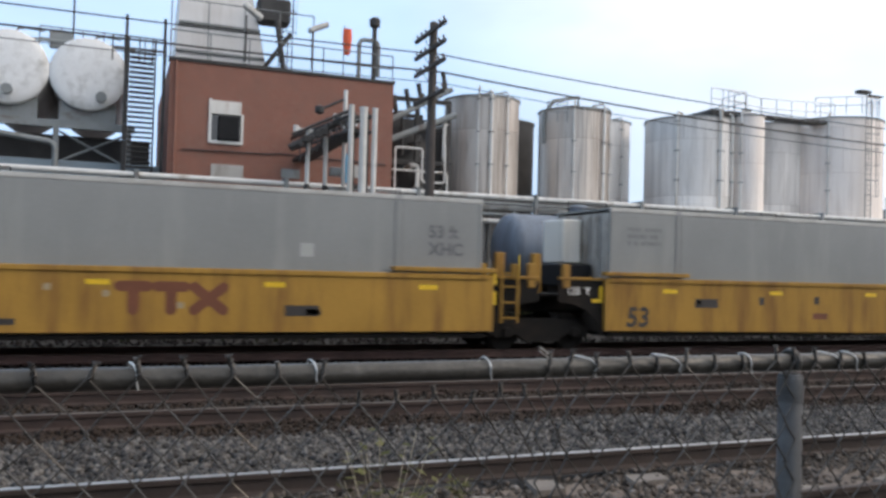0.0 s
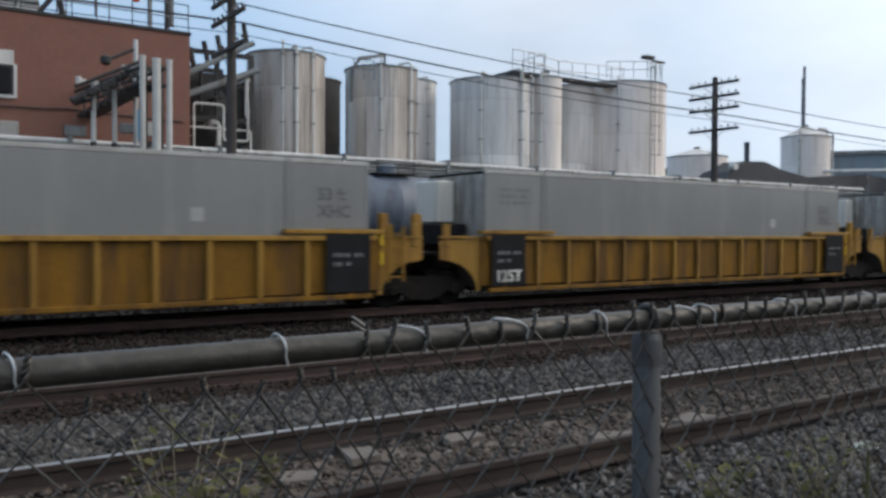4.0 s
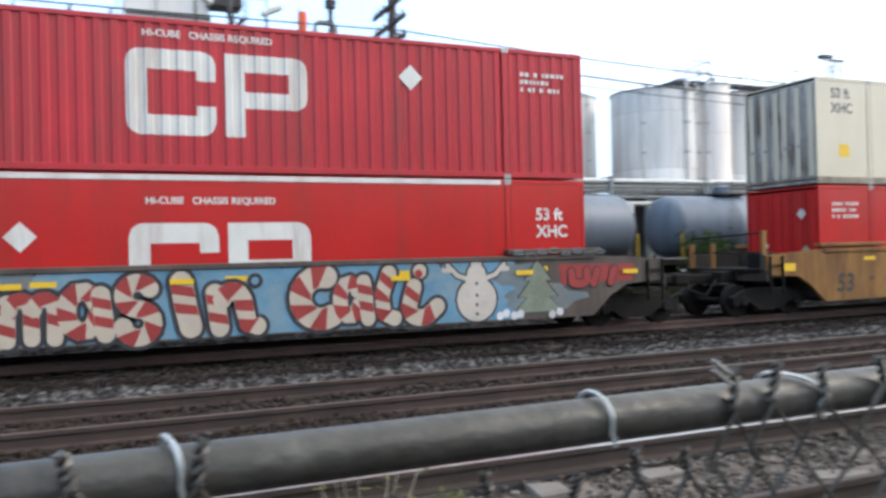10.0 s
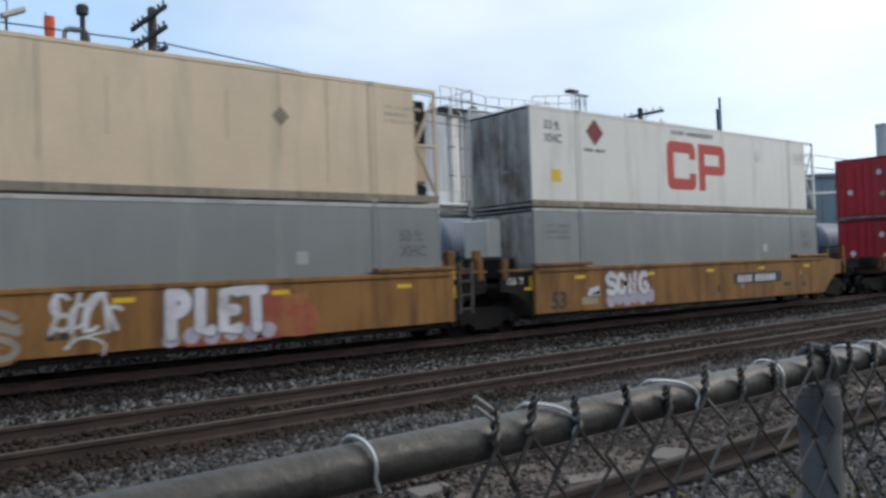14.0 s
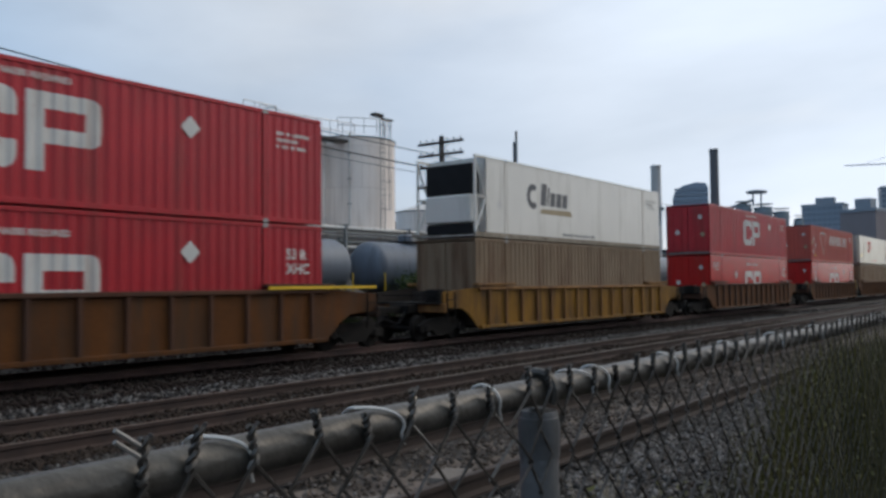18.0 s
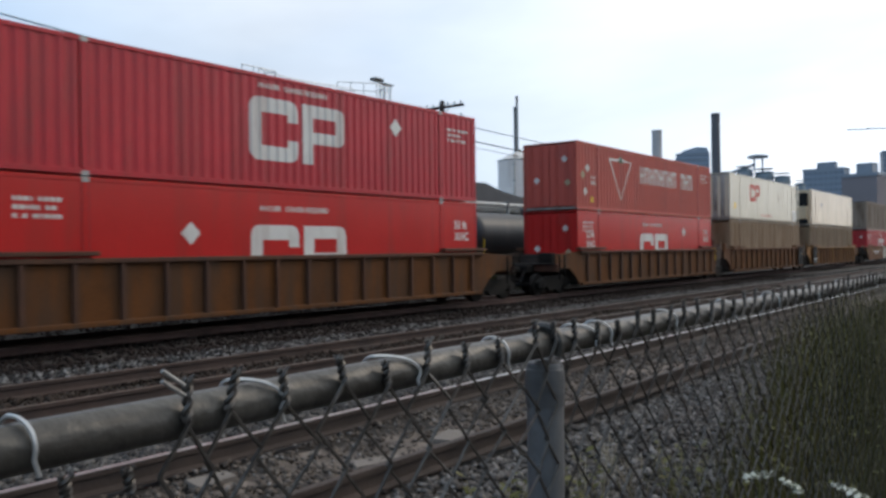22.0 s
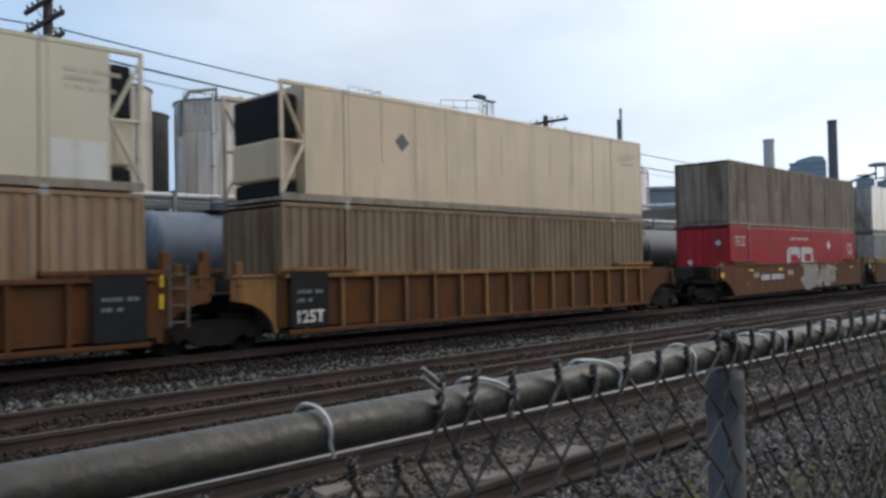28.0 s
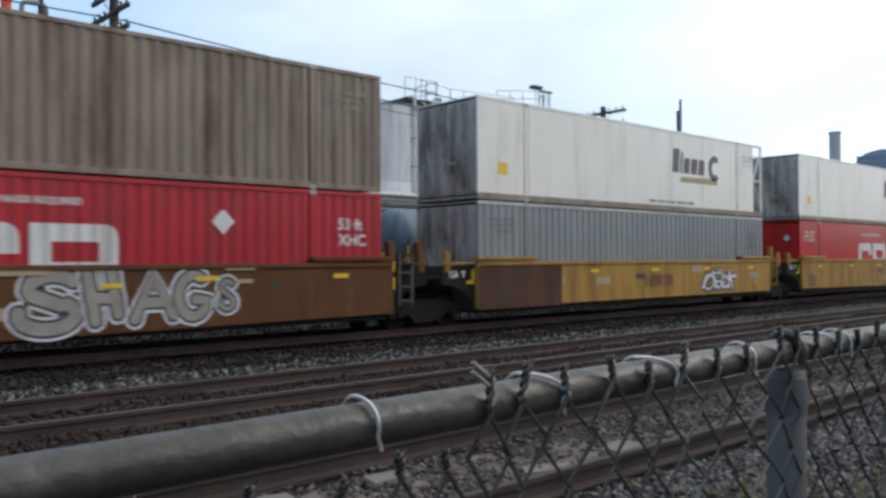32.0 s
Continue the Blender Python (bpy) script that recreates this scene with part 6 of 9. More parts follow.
def build_far():
    def spot(az_tan, y):
        return az_tan * y, y

    for ratio, y, top, r, m, n, lab in ((1.610, 70, 24.4, 0.28, chimney_dark, "thin_stack", "thin dark steel stack"), (2.428, 60, 23.3, 0.95, chimney_pale, "chimney", "pale round factory chimney"), (2.963, 60, 30.4, 0.95, chimney_dark, "chimney", "tall dark factory chimney"), (1.42, 66, 13.5, 0.35, chimney_dark, "thin_stack", "short dark stack behind the pale tank")):
        x, y = spot(ratio, y)
        c = thing(n, pose(x, y, -0.2), lab, "chimney")
        Form().lathe([(r * 1.05, 0), (r, top * 0.6), (r * 0.95, top - 0.3), (r * 1.03, top - 0.25), (r * 1.03, top + 0.2)], n=20).part("shaft", m, c, smooth=True)
    # dome-roofed plant block
    b = thing("curved_roof_block", pose(155, 57, -0.2, 0, 0, -70), "blue-grey plant block with a curved roof", "building")
    Form().slab([(-3.3, 0), (3.3, 0), (3.3, 19.8), (2.8, 20.8), (1.0, 21.0), (-1.4, 20.4), (-2.8, 19.3), (-3.3, 18)], 0, 8).part("body", city_glass, b)
    for z in (17.2, 18.4, 19.4):
        Form().box(-2.9 if z > 18 else -3.25, -0.12, z, 3.25, -0.01, z + 0.5).part("window_band", city_window, b)
    # pile of silos and conveyors
    s = thing("silo_group", pose(204, 59, -0.2, 0, 0, -72), "cluster of grey silos with rooftop conveyors", "silo")
    for x, r, h in ((-7, 1.6, 19.2), (-2.8, 2.0, 20.4), (1.6, 2.3, 19.6), (5.6, 1.9, 18.4), (9.4, 1.2, 16.6)):
        silo = Form().lathe([(r * 0.9, 0), (r * 0.9, h - 1.6), (r, h - 1.5), (r, h - 0.9), (r * 0.9, h - 0.8), (r * 0.9, h - 0.3), (r, h - 0.2), (r, h), (r * 0.4, h + 0.25), (0.1, h + 0.3)], (x, 0, 0), 20).part("silo", blue_roof, s)
        Form().lathe([(r * 0.97, h + 0.75), (r * 0.97, h + 0.85)], (x, 0, 0), 20).part("guard_ring", chimney_pale, silo)
    Form().tube((-0.6, 0, 20), (-0.6, 0, 23.2), 0.2, n=8).tube((1.2, 0, 19.6), (1.2, 0, 23.2), 0.2, n=8).lathe([(2.3, 23.1), (2.4, 23.3), (2.4, 23.6), (1.0, 23.9)], (0.2, 0, 0), 20).part("conveyor_head", city_dark, s)
    Form().tube((-6.6, 0, 19.6), (-0.4, 0, 21.6), 0.35, n=8).part("conveyor", city_dark, s)
    # sheds beyond the tanks
    sh = thing("flat_roofed_shed", pose(76, 44, -0.2, 0, 0, -55), "blue-grey metal shed with a flat roof beyond the tanks", "building")
    Form().box(0, 0, 0, 12.5, 24, 9.4).part("wall", blue_roof, sh)
    Form().box(-0.3, -0.3, 9.4, 12.8, 24.3, 9.75).part("roof", steel_frame, sh)
    for k in range(10):
        Form().box(0.5 + k * 1.2, -0.05, 0.2, 0.58 + k * 1.2, -0.004, 9.3).part("cladding_seam", steel_frame, sh)
    gy = thing("pipe_gantry", pose(70.5, 42.6, -0.2, 0, 0, -50), "white pipe gantry standing before a grey shed", "pipe gantry")
    pipe_run(Form(), [(0, 0, 0), (0, 0, 7.5), (13.5, 0, 7.5), (13.5, 0, 0)], 0.16).part("top_pipe", white_pipe, gy, smooth=True)
    for x in (4.5, 9.0):
        Form().tube((x, 0, 0), (x, 0, 7.4), 0.09, n=8).part("leg", steel_frame, gy)
    dr = thing("dark_roofed_shed", pose(52, 40, -0.2), "low shed with a dark sagging roof", "building")
    outline = [(1.5, 5.2), (2.4, 6.6), (4.2, 7.5), (6.8, 7.6), (9.5, 7.0), (12.8, 6.6), (17, 6.9), (22, 7.25), (27, 6.9), (33, 6.4), (36, 5.2)]
    Form().slab(outline, -0.4, 8.4).part("roof", roof_dark, dr, "dark uneven roof")
    Form().box(2, 0, 0, 35.6, 8, 5.2).part("wall", dark_steel, dr)
    Form().tube((2.6, -0.8, 7.0), (2.6, -0.3, 7.0), 0.28, n=14).part("wall_lamp", white_pipe, dr, "round white lamp")
    for k in range(5):
        p = thing("plant_shed", pose(76 + k * 22, 40 + (k % 2) * 5, -0.2), "low grey plant shed beside the far siding", "building", "low plant sheds")
        h = 4.5 + (k * 7 % 3)
        Form().box(0, 0, 0, 17, 9, h).part("wall", concrete if k % 2 else blue_roof, p)
        Form().box(-0.4, -0.4, h, 17.4, 9.4, h + 0.35).part("roof", roof_dark, p)
        for q in range(4):
            Form().box(1.5 + q * 4, -0.06, 1.2, 4 + q * 4, -0.004, 3.2).part("window", window_pane, p)
    # city blocks
    tower("city_tower", "blue glass high-rise with haze put into its colour", 77.75, 520, 22, 45, city_glass, 14, 8, None, -14)
    tower("city_tower", "dark high-rise with bare upper floors", 82.25, 560, 23, 57, city_dark, 18, 9, None, 8)
    tower("city_tower", "tall blue glass high-rise", 84.95, 560, 25, 60, city_glass, 22, 7)
    tower("city_tower", "slim pale high-rise at the edge of the skyline", 86.3, 600, 14, 66, city_brown, 22, 4)
    tower("city_block", "brown windowless warehouse block", 79.75, 330, 12.6, 26.4, city_brown, 0, 1, 11, -26)
    tower("city_block", "low grey block at the end of the rail line", 88.2, 700, 30, 22, city_dark, 6, 8)
    cr = thing("tower_crane", pose(math.sin(radians(82.1)) * 590, math.cos(radians(82.1)) * 590, -0.2, 0, 0, -70), "pale tower crane above the skyline", "crane")
    Form().box(-0.5, -0.5, 0, 0.5, 0.5, 81).part("mast", city_dark, cr)
    Form().box(-31, -0.4, 74.9, 15, 0.4, 75.5).part("jib", city_dark, cr)
    Form().tube((0, 0, 82), (-20, 0, 75.5), 0.12, n=4).tube((0, 0, 82), (12, 0, 75.5), 0.12, n=4).part("tie_bar", city_dark, cr)
    Form().box(11.5, -1.0, 73, 15, 1.0, 74.8).part("counterweight", city_dark, cr)


# ---------------------------------------------------------------- containers
BOX_L, BOX_W, BOX_H = 16.15, 2.59, 2.895
POST = 1.98           # posts stand at the corners of a forty-foot box
NEAR_Y = 16.217       # near face of the containers
PERIOD, DEPTH = 0.29, 0.034


def corrugation(x):
    """How far the side lies behind its outer plane at x."""
    q = (x % PERIOD) / PERIOD
    if q < 0.36:
        return 0.0
    if q < 0.5:
        return DEPTH * (q - 0.36) / 0.14
    if q < 0.86:
        return DEPTH
    return DEPTH * (1 - (q - 0.86) / 0.14)


def breaks(x0, x1):
    xs = [x0]
    k = math.floor(x0 / PERIOD)
    while k * PERIOD < x1:
        for q in (0, 0.36, 0.5, 0.86):
            x = (k + q) * PERIOD
            if x0 + 1e-4 < x < x1 - 1e-4:
                xs.append(x)
        k += 1
    return xs + [x1]


def skin(form, x0, x1, z0, z1, style, y_of, flip=1):
    """One panel of a side, folded where the style is corrugated."""
    xs = breaks(x0, x1) if style == "corrugated" else [x0, x1]
    v, f = [], []
    for x in xs:
        y = y_of + flip * (0.012 + (corrugation(x) if style == "corrugated" else 0.0))
        v += [(x, y, z0), (x, y, z1)]
    for k in range(len(xs) - 1):
        f.append((2 * k, 2 * k + 2, 2 * k + 3, 2 * k + 1))
    form.add(v, f)


PROTO = {}


def container_proto(style, material, ends, seams):
    """ends: 'LR' letters of the ends that carry a cooling unit in an open frame; the rest is plain with doors to the left."""
    label = {"red_container_paint": "red", "grey_container_paint": "grey", "cream_container_paint": "cream", "pale_cream_container_paint": "pale cream", "white_container_paint": "white", "olive_container_paint": "dull olive-brown", "grey_brown_container_paint": "weathered grey-brown", "bright_red_container_paint": "bright red", "golden_brown_container_paint": "rust-streaked golden-brown", "orange_red_container_paint": "orange-red"}[material.name]
    surface = "corrugated" if style == "corrugated" else "smooth-sided"
    cool = " with an end cooling unit" if ends else ""
    c = thing("shipping_container", Matrix.Identity(4), f"{label} {surface} long shipping container{cool}", "shipping container", "containers on the train")
    xa, xb = (0.70 if "L" in ends else 0.0), BOX_L - (0.70 if "R" in ends else 0.0)
    pale = material.name in ("cream_container_paint", "pale_cream_container_paint", "white_container_paint")
    foot = dirty_rail if pale else material
    joint = seam_tan if pale else mark_soft if material.name == "grey_container_paint" else red_joint if "red" in material.name else rust_panel
    for y, flip in ((0.0, 1), (BOX_W, -1)):
        s = Form()
        for a, b in ((max(xa, 0.07), POST - 0.07), (POST + 0.07, BOX_L - POST - 0.07), (BOX_L - POST + 0.07, min(xb, BOX_L - 0.07))):
            skin(s, a, b, 0.16, BOX_H - 0.10, style, y, flip)
        s.part("side_panel", material, c)
        y0, y1 = (y, y + 0.07) if flip > 0 else (y - 0.07, y)
        Form().box(0, y0 - 0.004 * flip, 0.035, BOX_L, y1, 0.22 if pale else 0.16, 0.01).part("bottom_rail", foot, c)
        Form().box(0, y0, BOX_H - 0.10, BOX_L, y1, BOX_H, 0.01).part("top_rail", pale_edge if material.name == "grey_container_paint" else material, c)
        for x in (POST, BOX_L - POST):
            Form().box(x - 0.07, y0 - 0.002 * flip, 0.16, x + 0.07, y1, BOX_H - 0.10, 0.01).part("side_post", material, c)
        for x in (POST - 0.085, POST + 0.071, BOX_L - POST - 0.085, BOX_L - POST + 0.071) if flip > 0 else ():
            Form().box(x, y0 - 0.001, 0.22, x + 0.014, y1, BOX_H - 0.10).part("post_joint", joint, c, "dark joint beside the post")
        for x in (0.0, BOX_L - 0.09):
            Form().box(x, y0, 0.16, x + 0.09, y1, BOX_H - 0.10, 0.01).part("corner_post", material, c)
        if seams:
            worn = random.Random(len(material.name) + 3 * len(ends))
            for x in np.arange(POST + 1.2, BOX_L - POST - 0.4, 1.22):
                if worn.random() < 0.2:
                    continue
                low, high = worn.uniform(0.35, 1.3), BOX_H - worn.choice([0.1, 0.1, 0.6])
                Form().box(x - 0.011, y + flip * 0.006 if flip > 0 else y - 0.012, low, x + 0.011, y + 0.013 if flip > 0 else y - 0.006, high).part("panel_seam", seam_tan, c)
        for x in (POST - 0.09, BOX_L - POST - 0.09):
            for z in (0, BOX_H - 0.12):
                Form().box(x, y0 - 0.008 * flip, z, x + 0.18, y1, z + 0.12, 0.012).part("corner_casting", rod_steel, c)
    Form().box(xa, 0.07, BOX_H - 0.05, xb, BOX_W - 0.07, BOX_H - 0.01).part("roof", material, c)
    Form().box(0.05, 0.07, 0.06, BOX_L - 0.05, BOX_W - 0.07, 0.14).part("floor", door_steel, c)
    for side, x, out in (("L", xa, -1), ("R", xb, 1)):
        xi = x - out * 0.06
        if side in ends:
            Form().box(min(x, xi), 0.07, 0.14, max(x, xi), BOX_W - 0.07, BOX_H - 0.05).part("end_wall", material, c)
            # open frame with diagonals round the cooling unit
            xe = 0.04 if side == "L" else BOX_L - 0.04
            for y in (0.03, BOX_W - 0.03):
                g = Form().tube((xe, y, 0.22), (x, y, 1.45), 0.045, n=6).tube((x, y, 1.45), (xe, y, 2.72), 0.045, n=6).tube((x, y, 1.45), (xe, y, 1.45), 0.04, n=6)
                g.part("frame_brace", material, c)
            u0, u1 = (0.12, xa - 0.02) if side == "L" else (xb + 0.02, BOX_L - 0.12)
            u = Form().box(u0, 0.28, 0.55, u1, BOX_W - 0.28, 1.55, 0.06).part("cooling_unit", material, c)
            Form().box(u0 + 0.05, 0.28, 1.56, u1, BOX_W - 0.28, 2.65, 0.05).part("fan_housing", black_unit, u, "dark ribbed fan housing")
            Form().box(u0 + 0.05, 0.3, 0.17, u1, BOX_W - 0.3, 0.52, 0.05).part("fuel_tank", black_unit, u, "black fuel tank")
        elif side == "L":
            for yy, zz, m in ((0.55, 2.15, mark_white), (0.42, 1.15, mark_tan), (1.9, 1.3, mark_white)) if "red" in material.name else ():
                Form().add([(x - 0.04, yy - 0.16, zz), (x - 0.04, yy, zz - 0.16), (x - 0.04, yy + 0.16, zz), (x - 0.04, yy, zz + 0.16)], [(0, 1, 2, 3)]).part("door_placard", m, c, "small diamond placard on the door")
            bar = rod_steel if material.name in ("cream_container_paint", "pale_cream_container_paint", "white_container_paint", "grey_container_paint") else material
            for y0, y1 in ((0.09, BOX_W / 2 - 0.01), (BOX_W / 2 + 0.01, BOX_W - 0.09)):
                d = Form().box(x + 0.02, y0, 0.17, x + 0.07, y1, BOX_H - 0.11, 0.01).part("door", door_steel if material.name in ("cream_container_paint", "pale_cream_container_paint", "white_container_paint", "grey_container_paint") else material, c, "stained double door leaf")
                for q in (0.3, 0.7):
                    y = y0 + (y1 - y0) * q
                    Form().tube((x, y, 0.2), (x, y, BOX_H - 0.15), 0.02, n=6).part("locking_bar", bar, d)
                    Form().box(x - 0.03, y - 0.04, 1.05, x + 0.03, y + 0.2, 1.12).part("door_lever", bar, d)
                for q in (0.03, 0.40, 0.78):
                    ya = y0 + (y1 - y0) * q
                    Form().box(x - 0.006, ya, 0.24, x + 0.022, ya + 0.17, BOX_H - 0.2, 0.008).part("door_rib", material if material.name not in ("white_container_paint", "grey_container_paint") else door_steel, d)
        else:
            e = Form().box(min(x, xi), 0.07, 0.14, max(x, xi), BOX_W - 0.07, BOX_H - 0.05).part("end_wall", material, c)
            for k in range(7):
                Form().box(x - 0.01, 0.2 + k * 0.34, 0.2, x + 0.02, 0.34 + k * 0.34, BOX_H - 0.15).part("end_rib", material, e)
    c.matrix_basis = pose(0, 0, -80)
    return c


def block_mark(x0, z0, x1, z1, material, parent, style, name="marking", y=0.0):
    """A flat painted block that follows the side it is painted on."""
    xs = breaks(x0, x1) if style == "corrugated" else [x0, x1]
    v, f = [], []
    for x in xs:
        yy = y + 0.009 + (corrugation(x) if style == "corrugated" else 0.0)
        v += [(x, yy, z0), (x, yy, z1)]
    for k in range(len(xs) - 1):
        f.append((2 * k, 2 * k + 2, 2 * k + 3, 2 * k + 1))
    return Form().add(v, f)


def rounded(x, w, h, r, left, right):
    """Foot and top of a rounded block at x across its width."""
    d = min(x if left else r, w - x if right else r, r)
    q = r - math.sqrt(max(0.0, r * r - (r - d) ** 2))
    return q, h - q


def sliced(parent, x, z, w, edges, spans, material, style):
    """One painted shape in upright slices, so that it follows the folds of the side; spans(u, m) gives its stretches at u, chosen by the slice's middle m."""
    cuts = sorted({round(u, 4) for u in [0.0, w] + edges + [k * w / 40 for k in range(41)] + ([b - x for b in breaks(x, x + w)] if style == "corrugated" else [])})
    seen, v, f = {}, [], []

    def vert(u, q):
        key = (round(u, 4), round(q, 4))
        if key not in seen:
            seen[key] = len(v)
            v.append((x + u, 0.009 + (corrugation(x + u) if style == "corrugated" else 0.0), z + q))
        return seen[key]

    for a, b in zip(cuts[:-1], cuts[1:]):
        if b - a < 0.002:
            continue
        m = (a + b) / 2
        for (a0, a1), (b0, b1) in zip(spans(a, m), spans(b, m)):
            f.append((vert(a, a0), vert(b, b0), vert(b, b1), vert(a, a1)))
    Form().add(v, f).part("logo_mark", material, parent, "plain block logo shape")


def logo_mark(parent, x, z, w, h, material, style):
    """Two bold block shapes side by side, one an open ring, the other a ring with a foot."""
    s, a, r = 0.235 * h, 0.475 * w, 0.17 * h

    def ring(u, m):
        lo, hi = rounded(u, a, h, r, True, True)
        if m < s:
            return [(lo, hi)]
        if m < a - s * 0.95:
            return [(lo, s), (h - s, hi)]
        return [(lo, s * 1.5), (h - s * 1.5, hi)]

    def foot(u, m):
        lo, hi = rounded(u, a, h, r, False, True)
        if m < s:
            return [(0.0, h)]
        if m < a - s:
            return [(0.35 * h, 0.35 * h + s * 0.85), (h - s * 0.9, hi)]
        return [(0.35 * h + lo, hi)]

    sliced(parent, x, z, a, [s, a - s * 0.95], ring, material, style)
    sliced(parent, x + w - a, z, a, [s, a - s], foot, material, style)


def diamond(parent, x, z, s, material, style="smooth"):
    y = 0.004
    Form().add([(x - s, y, z), (x, y, z - s), (x + s, y, z), (x, y, z + s)], [(0, 1, 2, 3)]).part("placard", material, parent, "diamond placard")


def code_bars(parent, x, z, w, rows, material, h=0.09, gap=0.17, seed=1, y=0.004):
    """Unreadable lines of small lettering as plain bars."""
    rng = random.Random(seed)
    g = Form()
    for r in range(rows):
        xx = x
        end = x + w * (1 if r == 0 else rng.uniform(0.6, 0.95))
        while xx < end:
            l = rng.uniform(0.05, 0.11)
            g.add([(xx, y, z - r * gap), (xx + l, y, z - r * gap), (xx + l, y, z - r * gap + h), (xx, y, z - r * gap + h)], [(0, 1, 2, 3)])
            xx += l + (0.035 if rng.random() < 0.8 else 0.12)
    tagged(g.part("stencil_code", material, parent), kind="stuff")


def number_bars(parent, x, z, h, w, material, y, groups=(4, 6)):
    """A stencilled number as plain slanting bars, one for each character."""
    g = Form()
    for n in groups:
        for k in range(n):
            g.add([(x, y, z), (x + w, y, z), (x + w + 0.16 * h, y, z + h), (x + 0.16 * h, y, z + h)], [(0, 1, 2, 3)])
            x += w * 1.38
        x += w * 1.1
    tagged(g.part("stencil_code", material, parent, "worn white stencilled number as bars"), kind="stuff")


def container(car, level, style, material, ends="", logo=None, extra=(), seams=False, small=None):
    key = (style, material.name, ends, seams)
    if key not in PROTO:
        PROTO[key] = container_proto(*[style, material, ends, seams])
        c = PROTO[key]
    else:
        c = copy_thing(PROTO[key], Matrix.Identity(4))
        for o in list(c.children):
            if o.name.split(".")[0] in ("logo_mark", "placard", "stencil_code", "lettering", "marking", "heater_unit", "stencil"):
                for q in list(o.children):
                    bpy.data.objects.remove(q)
                bpy.data.objects.remove(o)
    light = mark_white if material.name in ("red_container_paint", "bright_red_container_paint", "orange_red_container_paint") else mark_grey
    faint = {"cream_container_paint": code_tan, "pale_cream_container_paint": code_tan, "white_container_paint": pale_edge, "olive_container_paint": dirty_rail, "grey_brown_container_paint": dirty_rail, "grey_container_paint": mark_soft}.get(material.name, light)
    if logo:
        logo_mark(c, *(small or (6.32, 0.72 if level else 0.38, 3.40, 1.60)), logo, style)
        if not small:
            lettering("HI-CUBE   CHASSIS REQUIRED", light, c, 6.62, 0.006, 2.55 if level else 2.34, 0.13)
        else:
            lettering("HI-CUBE   CHASSIS REQUIRED", mark_red, c, 6.4, 0.006, 0.40, 0.13)
    if material.name == "grey_container_paint" or (material.name in ("red_container_paint", "bright_red_container_paint") and not level):
        lettering("53 ft", light if material.name != "grey_container_paint" else mark_grey, c, 14.86, 0.006, 2.0, 0.27)
        lettering("XHC", light if material.name != "grey_container_paint" else mark_grey, c, 14.88, 0.006, 1.62, 0.27)
        code_bars(c, 0.5, 2.35, 1.0, 3, faint, seed=3)
    elif level:
        code_bars(c, 14.55, 2.30, 1.1, 3, faint, seed=5, h=0.09)
    for kind, *q in extra:
        if kind == "diamond":
            diamond(c, q[0], q[1], q[2], q[3])
        elif kind == "bars":
            code_bars(c, *q)
        elif kind == "text":
            lettering(q[0], q[4], c, q[1], 0.006, q[2], q[3])
        elif kind == "block":
            b = block_mark(q[0], q[1], q[2], q[3], q[4], c, style)
            b.part("marking", q[4], c)
        elif kind == "strip":
            Form().box(q[0], -0.006, q[1], q[2], -0.002, q[3]).part("marking", q[4], c, "pale scuffed strip")
        elif kind == "heater":
            u = Form().box(-0.55, 1.3, 1.55, -0.02, 2.35, 2.65, 0.03).part("heater_unit", white_paint, c, "white heater cabinet on the end wall")
            Form().box(-0.6, 0.75, 0.95, -0.02, 2.35, 1.52, 0.04).part("fuel_tank", black_unit, u, "black tank below the cabinet")
        elif kind == "shapes":
            q[0](c)
    if material.name in ("white_container_paint", "cream_container_paint", "pale_cream_container_paint") and "L" not in ends:
        block_mark(0.8, 0.75, 1.2, 1.1, mark_yellow, c, style).part("marking", mark_yellow, c, "small yellow panel")
    c["train_pose"] = [car, NEAR_Y, 0.36 + (2.905 if level else 0.0)]
    return c


# ---------------------------------------------------------------- well cars
TRUCK_DROP = -0.09


def truck(parent, x):
    t = Form().box(x - 0.25, -0.88, 0.42, x + 0.25, 0.88, 0.66, 0.03).part("truck", truck_iron, parent, "grimy cast railway truck")
    for y in (-0.98, 0.98):
        Form().slab([(x - 1.25, 0.45), (x - 0.85, 0.62), (x - 0.4, 0.68), (x + 0.4, 0.68), (x + 0.85, 0.62), (x + 1.25, 0.45), (x + 1.2, 0.22), (x + 0.65, 0.30), (x + 0.4, 0.12), (x - 0.4, 0.12), (x - 0.65, 0.30), (x - 1.2, 0.22)], y - 0.09, y + 0.09).part("side_frame", truck_iron, t)
    for dx in (-0.89, 0.89):
        w = Form()
        for y0, y1 in ((-0.80, -0.66), (0.66, 0.80)):
            w.lathe([(0.20, y0 - 0.01), (0.34, y0), (0.40, y0 - 0.01), (0.42, y0), (0.42, y1 - 0.03), (0.45, y1 - 0.02), (0.45, y1)], (x + dx, 0, 0.34), 24, "y")
        w.tube((x + dx, -0.7, 0.34), (x + dx, 0.7, 0.34), 0.08, n=8)
        w.part("wheel_set", truck_iron, t, smooth=True)
        for y in (-1.0, 1.0):
            Form().lathe([(0.10, y - 0.12), (0.13, y - 0.10), (0.13, y + 0.10), (0.10, y + 0.12)], (x + dx, 0, 0.34), 12, "y").part("bearing_cap", truck_iron, t)
    for q in (-0.22, -0.07, 0.07, 0.22):
        Form().lathe([(0.055, 0.16), (0.055, 0.44)], (x + q, -0.98, 0), 8).part("spring", truck_iron, t)
    t.matrix_basis = Matrix.Translation((0, 0, TRUCK_DROP))


